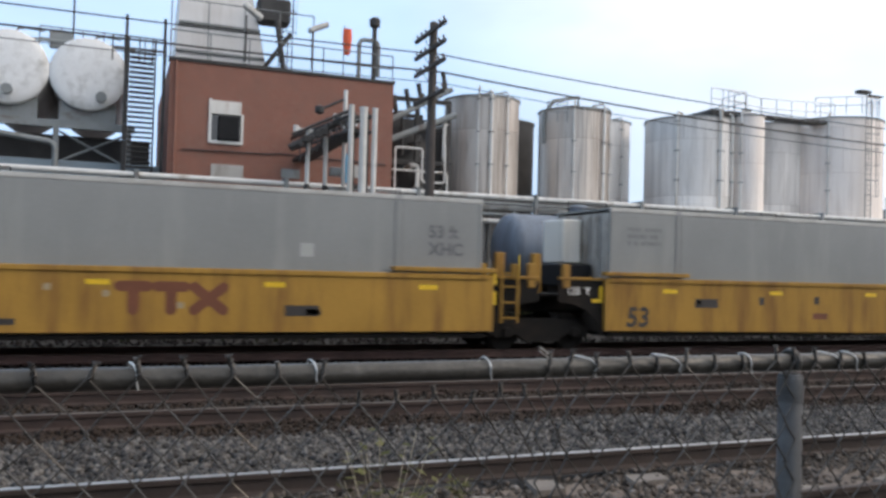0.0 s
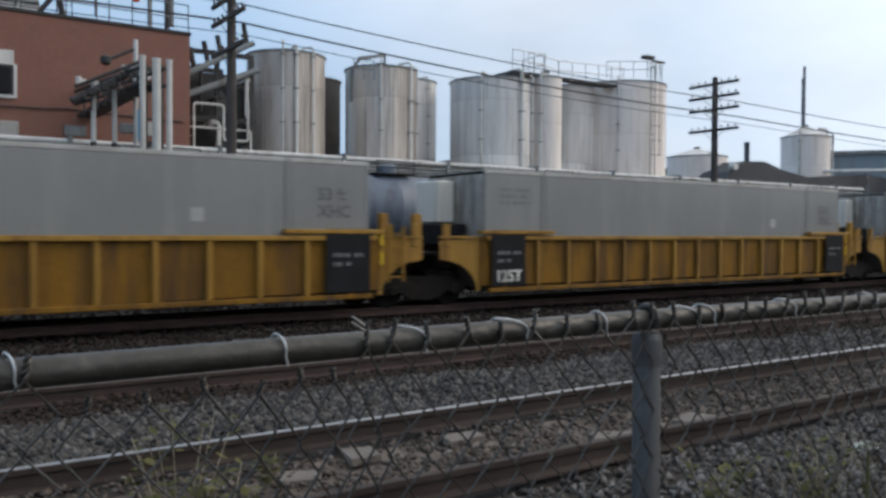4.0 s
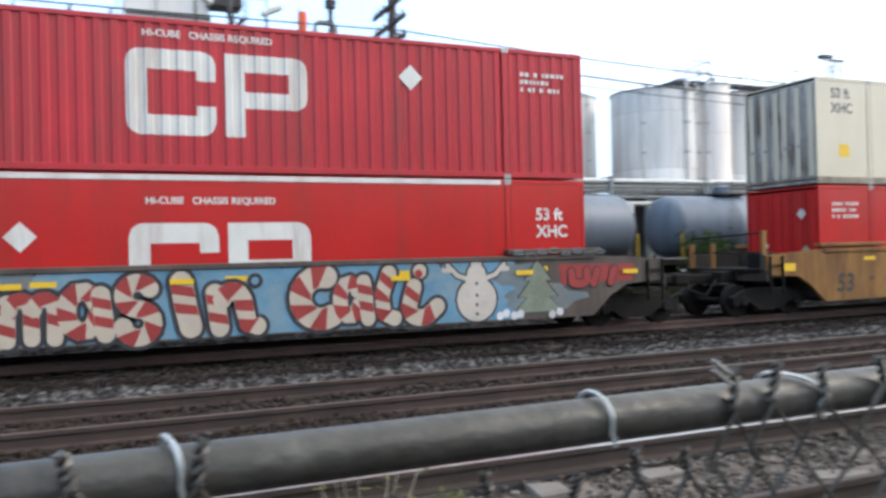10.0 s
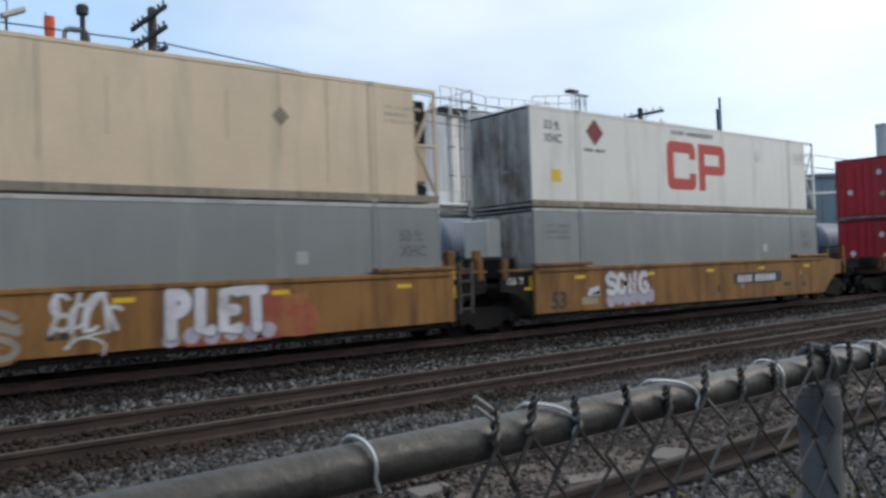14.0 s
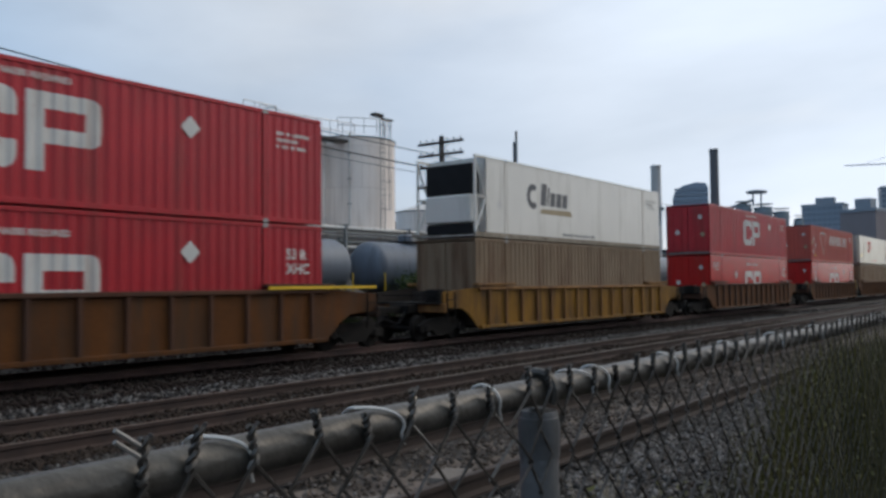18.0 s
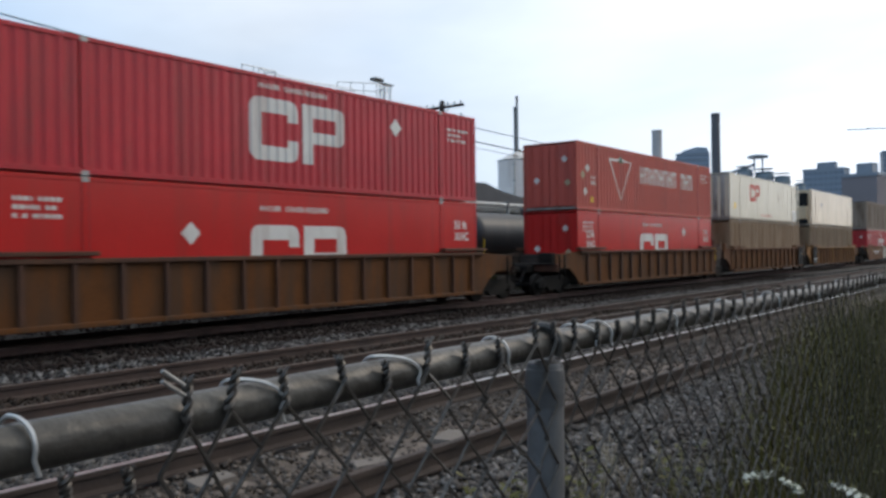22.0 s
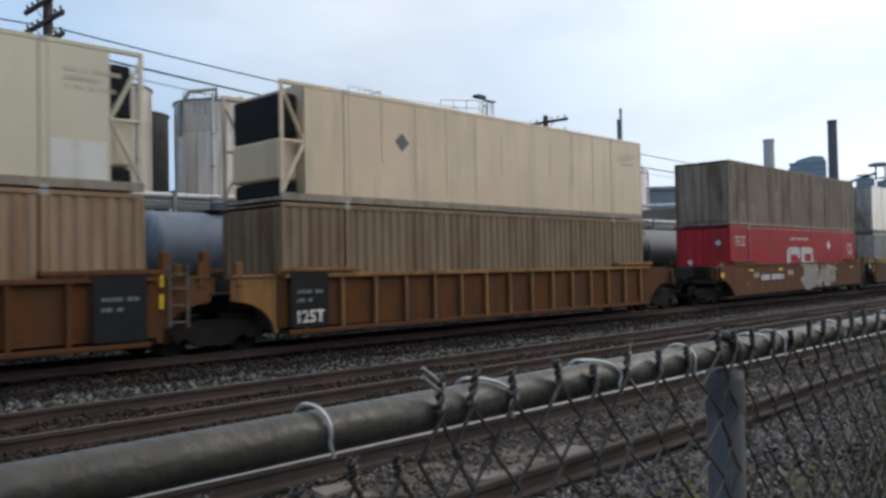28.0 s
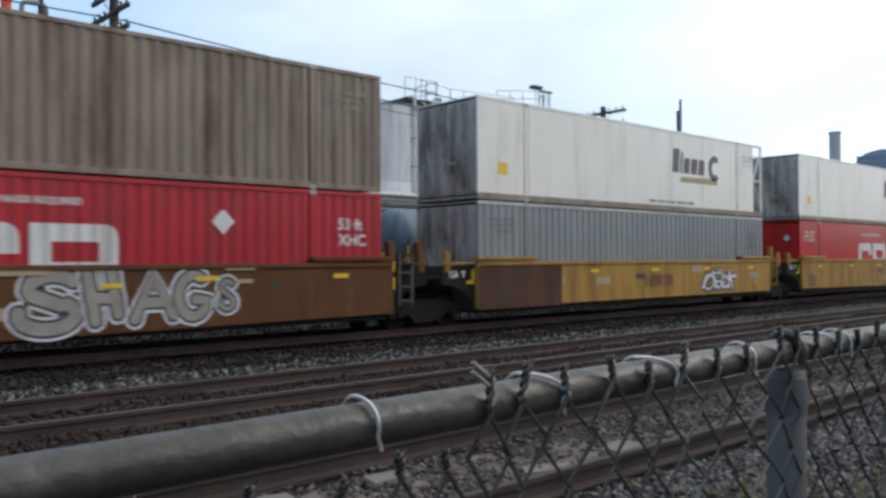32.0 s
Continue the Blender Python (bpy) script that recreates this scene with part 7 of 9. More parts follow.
END_WIDE, END_TIGHT = 2.05, 0.22


def well_car(style, material, left, right, paint_left=None, dark=None, number=True, plates=False, edge=None, frames=None, panel=None):
    """A car in its own space: x from the container's left end, y across from the track's middle. left, right: 'wide' at a coupled
    end with its own truck, 'tight' at an end that shares one."""
    word = {"yellow_car_paint": "yellow", "orange_car": "orange", "faded_orange_car_paint": "faded orange", "rusty_brown_car_paint": "rusty brown", "warm_rusty_car_paint": "warm rusty brown", "faded_grey_brown_car_paint": "grey-brown graffiti-covered"}[material.name]
    c = thing("well_car", Matrix.Identity(4), f"{word} {'rib-sided' if style == 'ribbed' else 'smooth-sided'} container well car rolling along the track", "well car", "cars of the train")
    top, bottom = 1.55, 0.17
    frames = material.name in ("yellow_car_paint", "faded_orange_car_paint") if frames is None else frames
    panel = panel or {"yellow_car_paint": gold_panel}.get(material.name, rust_panel) if style == "ribbed" else material
    xl = -END_WIDE if left == "wide" else -END_TIGHT
    xr = BOX_L + (END_WIDE if right == "wide" else END_TIGHT)
    low_l = [(-0.05, bottom), (-0.55, 0.62), (-1.0, 0.86), (xl, 0.92)] if left == "wide" else [(xl, bottom + 0.15)]
    low_r = [(BOX_L + 0.05, bottom), (BOX_L + 0.55, 0.62), (BOX_L + 1.0, 0.86), (xr, 0.92)] if right == "wide" else [(xr, bottom + 0.15)]
    outline = [(xl, 1.42)] + low_l[::-1] + low_r + [(xr, 1.42), (BOX_L + 0.1 if right == "wide" else xr, top), (-0.1 if left == "wide" else xl, top)]
    for sgn in (-1, 1):
        a, b = sorted((sgn * (1.49 if style == "smooth" else 1.42), sgn * 1.38))
        side = Form().slab(outline, a, b).part("side_sill", panel if sgn < 0 else dark_end, c)
        o0, o1 = sorted((sgn * 1.53, sgn * 1.40))
        Form().box(-0.1, o0, top - 0.09, BOX_L + 0.1, o1, top + 0.02, 0.015).part("top_chord", material, c)
        if style == "ribbed":
            Form().box(0.0, o0, bottom - 0.02, BOX_L, o1, bottom + 0.09, 0.015).part("bottom_chord", panel, c)
            for k in range(15):
                x = 0.55 + k * (BOX_L - 1.1) / 14
                r0, r1 = sorted((sgn * 1.52, sgn * 1.43))
                Form().box(x - 0.05, r0, bottom + 0.09, x + 0.05, r1, top - 0.09, 0.01).part("rib", material, c)
        # raised guide plates by each end
        for x0, x1 in ((-0.25, 2.15), (BOX_L - 2.15, BOX_L + 0.25)):
            g0, g1 = sorted((sgn * 1.56, sgn * 1.33))
            Form().box(x0, g0, top + 0.06, x1, g1, top + 0.16, 0.015).part("guide_plate", material, c)
        if sgn < 0 and style == "smooth":
            for k in range(5):
                x = 1.4 + k * 3.3
                Form().box(x, -1.497, 1.22, x + 0.42, -1.493, 1.32).part("reflector", mark_yellow, side, "yellow reflector strip")
    Form().box(-0.1, -1.38, bottom, BOX_L + 0.1, 1.38, bottom + 0.1).part("well_floor", truck_iron, c)
    for x in (xl if left == "tight" else -0.22, (xr if right == "tight" else BOX_L + 0.22) - 0.06):
        Form().box(x, -1.38, bottom + 0.1, x + 0.06, 1.38, top - 0.1).part("bulkhead", dark_end, c)
    for side, kind in ((-1, left), (1, right)):
        xe = 0.0 if side < 0 else BOX_L

        def span(a, b):
            return sorted((xe + side * a, xe + side * b))

        if kind == "wide":
            a, b = span(0.28, 2.6)
            Form().box(a, -0.42, 0.72, b, 0.42, 1.02, 0.03).part("draft_sill", dark or truck_iron, c)
            a, b = span(2.6, 3.72)
            k = Form().box(a, -0.11, 0.74, b, 0.11, 0.96, 0.03).part("coupler", truck_iron, c)
            a, b = span(3.45, 3.72)
            Form().box(a, -0.22, 0.68, b, 0.2, 1.0, 0.05).part("knuckle", truck_iron, k)
            a, b = span(0.3, 2.2)
            Form().box(a, -1.38, 1.02, b, 1.38, 1.08).part("end_platform", truck_iron, c)
            a, b = span(1.95, 2.10)
            Form().box(a, -1.52, 0.75, b, 1.52, 1.05, 0.02).part("end_beam", material if style == "ribbed" else dark_end, c)
            for y in (-1.35, 0.5, 1.35) if frames else ():
                x = xe + side * 2.02
                Form().box(x - 0.08, y - 0.04, 1.02, x + 0.08, y + 0.04, 2.05 if y < 0 else 1.75, 0.01).part("hand_post", material, c)
            x = xe + side * 2.02
            if frames:
                Form().box(x - 0.09, -1.42, 1.05, x + 0.09, -1.30, 1.45, 0.01).part("end_plate", mark_dark, c, "dark plate on the end post")
            else:
                Form().tube((x, -1.2, 1.06), (x, -1.2, 1.5), 0.03, n=6).part("brake_stand", truck_iron, c)
                Form().tube((x, -0.6, 1.06), (x, -0.6, 1.4), 0.03, n=6).part("brake_stand", truck_iron, c)
                Form().tube((x, -1.25, 1.32), (x, 1.2, 1.32), 0.02, n=6).part("grab_bar", truck_iron, c)
            if frames:
                Form().tube((x, -1.35, 2.0), (x, 1.35, 1.9), 0.025, n=6).tube((x, -1.35, 1.5), (x, 1.35, 1.5), 0.02, n=6).part("end_rail", truck_iron, c)
            a, b = span(1.55, 2.0)
            lad = Form()
            for z in (0.55, 0.85, 1.15):
                lad.box(a, -1.56, z, b, -1.52, z + 0.03)
            lad.box(a, -1.56, 0.45, a + 0.03, -1.5, 1.4).box(b - 0.03, -1.56, 0.45, b, -1.5, 1.4)
            lad.part("step_ladder", truck_iron, c)
            Form().path([(xe + side * 2.7, -0.35, 0.8), (xe + side * 3.1, -0.4, 0.4), (xe + side * 3.65, -0.3, 0.6)], 0.03, 6).part("brake_hose", black_unit, c, smooth=True)
            a, b = span(1.1, 1.6)
            Form().box(a, -0.9, 1.08, b, -0.3, 1.5, 0.04).part("brake_gear", truck_iron, c)
            truck(c, xe + side * 1.55)
        if kind == "tight":
            # side plate arched over the shared truck
            arc = [(xe + side * (1.42 - 1.12 * math.sin(q)), 0.20 + 0.78 * math.cos(q)) for q in np.linspace(0.08, math.pi / 2, 8)]
            shape = [(xe + side * 0.2, 1.5), (xe + side * 1.42, 1.46), (xe + side * 1.42, 1.0)] + arc + [(xe + side * 0.2, 0.20)]
            shell = material if style == "ribbed" else truck_iron
            for y0, y1 in ((-1.375, -1.33), (1.33, 1.375)):
                Form().slab(shape if side > 0 else shape[::-1], y0, y1).part("end_arch", shell, c, "side plate arched over the shared truck")
            a, b = span(1.12, 1.32)
            for y0, y1 in ((-1.40, -1.28), (1.28, 1.40)):
                Form().box(a, y0, 1.30, b, y1, 1.86, 0.02).part("end_bracket", material, c)
            a, b = span(0.25, 1.42)
            Form().box(a, -1.42, 1.50, b, -1.30, 1.56, 0.01).part("end_step", material, c)
            if style == "smooth" and side < 0:
                lettering("125  T", mark_white, c, -1.2, -1.379, 1.16, 0.17)
                Form().box(-0.52, -1.384, 0.98, -0.24, -1.377, 1.06).box(-0.32, -1.384, 1.06, -0.24, -1.377, 1.36).part("corner_reflector", mark_yellow, c, "yellow corner reflector")
        if kind == "tight" and side > 0:
            truck(c, BOX_L + 1.675)
            a, b = span(0.22, 3.13)
            Form().box(a, -0.5, 0.7, b, 0.5, 1.1, 0.04).part("joint_sill", dark or truck_iron, c)
            a, b = span(0.4, 0.85)
            lad = Form()
            for z in (0.6, 0.95, 1.3, 1.6):
                lad.box(a, -1.50, z, b, -1.46, z + 0.03)
            lad.box(a, -1.5, 0.5, a + 0.04, -1.44, 1.8).box(b - 0.04, -1.5, 0.5, b, -1.44, 1.8)
            lad.part("step_ladder", material if material.name == "yellow_car_paint" else ladder_grey, c)
            for q in (0.55, 1.5):
                a, b = span(q, q + 0.22)
                Form().box(a, -0.9, 1.1, b, -0.72, 2.1, 0.02).part("end_post", material, c)
            a, b = span(0.9, 2.4)
            Form().box(a, -1.1, 1.1, b, 1.1, 1.16).part("end_platform", truck_iron, c)
            Form().box(BOX_L + 0.225, -1.45, 0.9, BOX_L + 0.30, -1.15, 1.2).box(BOX_L + 0.225, -1.45, 1.35, BOX_L + 0.30, -1.15, 1.6).part("end_marker", mark_yellow, c, "yellow end marker plates")
    y = -1.497 if style == "smooth" else -1.425
    if left == "wide" and style == "smooth":
        Form().box(-1.55, -1.50, 1.0, -1.1, -1.494, 1.2).part("end_reflector", mark_yellow, c, "yellow reflector plate")
    if style == "smooth" and material.name != "warm_rusty_car_paint":
        lettering("53", mark_dark, c, 0.35, y - 0.002, 0.42, 0.47, lean=0.1)
    elif right == "wide" and material.name == "yellow_car_paint":
        lettering("53", mark_dark, c, 14.72, y - 0.002, 0.55, 0.40)
    if number:
        nx = 3.2 if number is True else number
        Form().box(nx, y - 0.004, 0.74, nx + 3.2, y + 0.002, 1.12).part("number_panel", mark_dark if material.name not in ("rusty_brown_car_paint", "warm_rusty_car_paint") else rust_panel, c, "dark panel with worn white characters")
        number_bars(c, nx + 0.2, 0.80, 0.25, 0.175, spray_white, y - 0.008)
    if plates:
        for x in [q for q, e in ((0.05, "L"), (BOX_L - 1.2, "R")) if e in plates]:
            Form().box(x, -1.545, 0.3, x + 1.1, -1.53, top + 0.17, 0.01).part("load_plate", black_unit, c, "black stencilled load plate")
            code_bars(c, x + 0.18, 1.1, 0.7, 2, mark_soft, 0.08, 0.2, 4, -1.55)
        if "L" in plates:
            lettering("125T", mark_white, c, 0.16, -1.552, 0.42, 0.29)
    if edge:
        Form().box(-1.9, -1.58, top + 0.02, 2.1, -1.54, top + 0.10).part("edge_strip", mark_yellow, c, "bright yellow edge strip")
        Form().box(BOX_L - 2.1, -1.58, top + 0.02, BOX_L + 1.9, -1.54, top + 0.10).part("edge_strip", mark_yellow, c)
    if paint_left:
        Form().box(-0.2, -1.499, bottom + 0.10, 3.3, -1.492, top - 0.10).part("repaint_panel", paint_left, c, "repainted brown end section")
    return c


# ---------------------------------------------------------------- sprayed pictures
def ribbon(form, pts, w, y):
    """A fat rounded stroke in the plane of a car's side."""
    if len(pts) == 1:
        n = len(form.v)
        x, z = pts[0]
        form.v += [(x + w * math.cos(a), y, z + w * math.sin(a)) for a in np.linspace(0, 2 * math.pi, 17)[:-1]]
        form.f.append(tuple(range(n, n + 16)))
        return form
    n = len(form.v)
    left, right = [], []
    for k, (x, z) in enumerate(pts):
        (xa, za), (xb, zb) = pts[max(k - 1, 0)], pts[min(k + 1, len(pts) - 1)]
        l = math.hypot(xb - xa, zb - za) or 1
        nx, nz = -(zb - za) / l * w, (xb - xa) / l * w
        form.v += [(x - nx, y, z - nz), (x + nx, y, z + nz)]
        left.append(n + 2 * k)
        right.append(n + 2 * k + 1)
    form.f += [(left[k], left[k + 1], right[k + 1], right[k]) for k in range(len(pts) - 1)]
    for k, way in ((0, 1), (len(pts) - 1, -1)):
        (x, z), (_, _, zr) = pts[k], form.v[right[k]]
        a = math.atan2(zr - z, form.v[right[k]][0] - x)
        m = len(form.v)
        form.v += [(x + w * math.cos(a + way * q), y, z + w * math.sin(a + way * q)) for q in np.linspace(0, math.pi, 9)[1:-1]]
        form.f.append((right[k], *range(m, m + 7), left[k]))
    return form


def curl(x, z, rx, rz, a0, a1, n=12):
    return [(x + rx * math.cos(radians(a)), z + rz * math.sin(radians(a))) for a in np.linspace(a0, a1, n)]


def glyphs(kind, x, z, w, h):
    """Strokes of a rounded sprayed shape in the box at x, z."""
    r = w / 2
    m = x + r
    return {
        "c": [curl(m, z + h / 2, r, h / 2, 60, 300)],
        "o": [curl(m, z + h * 0.4, r, h * 0.4, 0, 360)],
        "u": [[(x, z + h), (x, z + h * 0.3)] + curl(m, z + h * 0.3, r, h * 0.3, 180, 360) + [(x + w, z + h)]],
        "l": [[(x + r * 0.6, z), (x + r, z + h)]],
        "h": [[(x + w * 0.1, z), (x + w * 0.15, z + h)], curl(m, z + h * 0.25, r * 0.85, h * 0.35, 160, 0) + [(x + w * 0.95, z)]],
        "n": [[(x + w * 0.1, z), (x + w * 0.1, z + h * 0.65)], curl(m, z + h * 0.3, r * 0.8, h * 0.35, 160, 0) + [(x + w * 0.95, z)]],
        "s": [curl(m, z + h * 0.62, r * 0.8, h * 0.28, 40, 270) + curl(m, z + h * 0.2, r * 0.8, h * 0.2, 90, -160)],
        "a": [curl(m, z + h * 0.35, r * 0.8, h * 0.33, 30, 330), [(x + w * 0.9, z + h * 0.7), (x + w * 0.95, z)]],
        "t": [[(m, z), (m, z + h)], [(x, z + h * 0.7), (x + w, z + h * 0.75)]],
        "i": [[(m, z), (m, z + h * 0.55)], [(m, z + h * 0.9), (m + 0.02, z + h * 0.9)]],
        "m": [[(x + w * 0.05, z), (x + w * 0.08, z + h * 0.65)], curl(x + w * 0.3, z + h * 0.35, w * 0.2, h * 0.3, 160, 0) + [(x + w * 0.5, z)], curl(x + w * 0.72, z + h * 0.35, w * 0.2, h * 0.3, 160, 0) + [(x + w * 0.95, z)]],
        "k": [[(x + w * 0.15, z), (x + w * 0.15, z + h)], [(x + w * 0.9, z + h), (x + w * 0.3, z + h * 0.5), (x + w * 0.95, z)]],
        "r": [[(x + w * 0.2, z), (x + w * 0.2, z + h * 0.7)], curl(x + w * 0.6, z + h * 0.4, w * 0.4, h * 0.28, 170, 40)],
    }[kind]


def turned(pts, x, z, a, lean):
    c, n = math.cos(radians(a)), math.sin(radians(a))
    return [(x + (p - x) * c - (q - z) * n + lean * (q - z), z + (p - x) * n + (q - z) * c) for p, q in pts]


def cane_bands(st, w, y):
    """Slanting bands across a fat stroke, like those of a sugar cane."""
    g, pts = Form(), [Vector(p) for p in st]
    line = []
    for a, b in zip(pts, pts[1:]):
        n = max(1, int((b - a).length / 0.03))
        line += [a.lerp(b, k / n) for k in range(n)]
    line.append(pts[-1])
    i = 2
    while i + 4 < len(line):
        sec = []
        for k in range(i, min(i + 7, len(line) - 1)):
            d = (line[min(k + 2, len(line) - 1)] - line[max(k - 2, 0)])
            d = d.normalized() if d.length else Vector((1, 0))
            o = Vector((-d.y, d.x)) * w * 0.97
            sl = d * w * 0.35
            sec += [(line[k].x + o.x + sl.x, y, line[k].y + o.y + sl.y), (line[k].x - o.x - sl.x, y, line[k].y - o.y - sl.y)]
        g.add(sec, [(2 * q, 2 * q + 1, 2 * q + 3, 2 * q + 2) for q in range(len(sec) // 2 - 1)])
        i += 11
    return g


def sprayed(parent, kinds, x0, x1, z0, z1, fill, line, w, seed=2, y=-1.50, edge=0.055, wild=0.0):
    """A row of fat sprayed shapes, each filled and outlined; wild ones are turned, pushed together and crossed by extra strokes."""
    rng = random.Random(seed)
    step = (x1 - x0) / len(kinds)
    for k, ch in enumerate(kinds):
        if ch == " ":
            continue
        dz, s = rng.uniform(-0.05, 0.05), rng.uniform(0.9, 1.05)
        wide = 0.78 + wild * 0.5
        xx, h = x0 + k * step + step * (1 - wide) / 2, (z1 - z0 - 2 * w) * s
        a, lean = rng.uniform(-18, 18) * wild, rng.uniform(-0.2, 0.5) * wild
        strokes = glyphs(ch, xx, z0 + w + dz, step * wide, h)
        mx, mz = xx + step * 0.4, z0 + h * 0.5 + w
        if wild >= 0.5:
            strokes.append([(mx + rng.uniform(-0.4, 0.4) * step, z0 + w * 0.5), (mx + rng.uniform(-0.2, 0.2) * step, mz), (mx + rng.uniform(-0.5, 0.5) * step, z1 - w)])
        for n, st in enumerate(strokes):
            st = turned(st, mx, mz, a, lean)
            o = ribbon(Form(), st, w + edge, y - 0.0005 * (2 * k + n + 1)).part("sprayed_stroke", line, parent, "outline of a sprayed rounded shape")
            ribbon(Form(), st, w * (rng.uniform(0.65, 1.0) if wild >= 0.5 else 1.0), y - 0.008 - 0.0005 * (2 * k + n + 1)).part("fill", fill, o)
            if fill is spray_cane:
                bands = cane_bands(st, w, y - 0.016 - 0.0005 * (2 * k + n + 1))
                if bands.v:
                    bands.part("cane_band", spray_red, o, "red slanting bands")


def stroked(parent, fill, line, order, w, *strokes, edge=0.06, y=-1.5, halo=None):
    """One sprayed letter from fat strokes: its outline first, then the fills, with cane bands where the fill is cream."""
    y -= 0.0012 * order
    for n, st in enumerate(strokes):
        if halo:
            ribbon(Form(), st, w + edge * 2.0, y + 0.0004 - 0.0002 * n).part("overspray", halo, parent)
        ribbon(Form(), st, w + edge, y - 0.0004 - 0.0002 * n).part("sprayed_stroke", line, parent, "outline of a sprayed letter")
    for n, st in enumerate(strokes):
        ob = ribbon(Form(), st, w, y - 0.0030 - 0.0004 * n).part("fill", fill, parent)
        bands = cane_bands(st, w, y - 0.0032 - 0.0004 * n) if fill is spray_cane else Form()
        if bands.v:
            bands.part("cane_band", spray_red, ob, "red slanting bands")


def blot(parent, x, z, rx, rz, material, seed, y=-1.4965):
    """A soft-edged patch of thin paint with an uneven outline."""
    rng = random.Random(seed)
    pts = []
    for k in range(22):
        a, q = k / 22 * 2 * math.pi, rng.uniform(0.75, 1.1)
        pts.append((x + rx * q * math.cos(a), y, min(1.42, max(0.28, z + rz * q * math.sin(a)))))
    Form().add(pts, [tuple(range(22))]).part("sprayed_patch", material, parent, "uneven thin patch of sprayed paint")


def small_marks(c, seed, y):
    """Stencils, paint-outs and worn patches on a car's side."""
    rng = random.Random(seed)
    for k in range(9):
        x, z = rng.uniform(0.6, 15.2), rng.uniform(0.42, 1.2)
        w, h = rng.choice([(0.12, 0.12), (0.5, 0.16), (0.3, 0.12), (0.7, 0.22), (0.16, 0.2)])
        paint = rng.choice([mark_dark, mark_tan, mark_dark, mark_faded, spray_grey])
        Form().add([(x, y, z), (x + w, y, z), (x + w, y, z + h), (x, y, z + h)], [(0, 1, 2, 3)]).part("paint_patch", paint, c, "small worn painted patch")


def winter_picture(c):
    y = -1.494
    for n, (x0, x1) in enumerate(((1.6, 5.0), (4.7, 9.3), (9.0, 12.6), (12.4, 14.4))):
        Form().add([(x0, y - 0.0004 * n, 0.2), (x1, y - 0.0004 * n, 0.2), (x1 - 0.15, y - 0.0004 * n, 0.7), (x1, y - 0.0004 * n, 1.1), (x1 - 0.25, y - 0.0004 * n, 1.46), (x0 + 0.1, y - 0.0004 * n, 1.46), (x0 - 0.2, y - 0.0004 * n, 0.9)], [(0, 1, 2, 3, 4, 5, 6)]).part("sprayed_ground", spray_blue if n > 0 else spray_dull, c, "sprayed patchy blue ground")
    cane = functools.partial(stroked, c, spray_cane, spray_black, edge=0.075, y=-1.498)
    cane(0, 0.13, curl(0.80, 1.10, 0.26, 0.26, 10, 250))
    cane(1, 0.17, [(1.04, 1.28), (1.10, 0.78), (1.02, 0.30)], [(1.76, 1.34), (1.52, 1.14), (1.28, 0.92)], [(1.32, 0.90), (1.62, 0.70), (1.84, 0.36), (2.0, 0.34)])
    cane(2, 0.14, [(2.22, 0.95), (2.27, 0.34)], [(2.27, 0.72), (2.46, 0.96)])
    cane(3, 0.14, [(2.66, 0.84), (2.64, 0.32)])
    cane(4, 0.13, curl(3.16, 0.78, 0.20, 0.20, 40, 270) + curl(3.16, 0.42, 0.22, 0.18, 90, -160))
    cane(5, 0.15, [(3.72, 1.32), (3.80, 0.62)] + curl(4.05, 0.48, 0.25, 0.18, 180, 330), [(3.58, 1.02), (4.08, 1.10)])
    cane(6, 0.13, [(4.34, 0.98), (4.34, 0.32)], curl(4.54, 0.80, 0.17, 0.22, 170, 0) + [(4.72, 0.34)], curl(4.92, 0.80, 0.17, 0.22, 170, 0) + [(5.08, 0.32)])
    cane(7, 0.16, curl(5.52, 0.78, 0.26, 0.36, 20, 350), [(5.82, 1.06), (5.90, 0.36)])
    cane(8, 0.16, curl(6.44, 1.02, 0.24, 0.24, 30, 270) + curl(6.44, 0.52, 0.26, 0.26, 90, -170))
    cane(9, 0.20, [(7.20, 1.24), (7.27, 0.80), (7.36, 0.40)])
    cane(10, 0.17, [(7.80, 1.02), (7.88, 0.36)], curl(8.12, 0.72, 0.22, 0.32, 150, 0) + [(8.42, 0.40), (8.58, 0.36)])
    cane(11, 0.22, curl(9.84, 0.84, 0.42, 0.42, 75, 300))
    cane(12, 0.15, curl(10.42, 0.78, 0.20, 0.34, 30, 340), [(10.72, 1.12), (10.80, 0.38)])
    cane(13, 0.16, [(11.26, 1.28), (11.10, 0.84), (11.14, 0.46), (11.36, 0.36)])
    cane(14, 0.17, [(11.80, 0.98), (11.68, 0.56)] + curl(11.95, 0.50, 0.24, 0.16, 190, 330) + [(12.32, 0.56)])
    for x, z, r in ((2.66, 1.16, 0.11), (11.94, 1.30, 0.15)):
        ribbon(Form(), [(x, z)], r + 0.06, -1.512).part("sprayed_stroke", spray_black, c)
        ribbon(Form(), [(x, z)], r, -1.516).part("fill", spray_cane, c)
        ribbon(Form(), [(x - r * 0.2, z - r * 0.35)], r * 0.6, -1.519).part("cane_band", spray_red, c)
    ribbon(Form(), [(8.55, 1.22)], 0.15, -1.512).part("sprayed_ring", spray_black, c)
    ribbon(Form(), [(8.55, 1.22)], 0.075, -1.516).part("fill", spray_blue, c)
    code_bars(c, 2.15, 1.22, 1.5, 1, spray_white, 0.15, 0.2, 5, -1.522)
    for x, z in ((1.75, 1.0), (4.15, 1.20), (7.0, 1.2), (11.3, 1.12), (14.2, 1.15), (17.0, 1.1)):
        Form().box(x, -1.534, z, x + 0.42, -1.530, z + 0.1).part("reflector", mark_yellow, c, "yellow reflector strip")
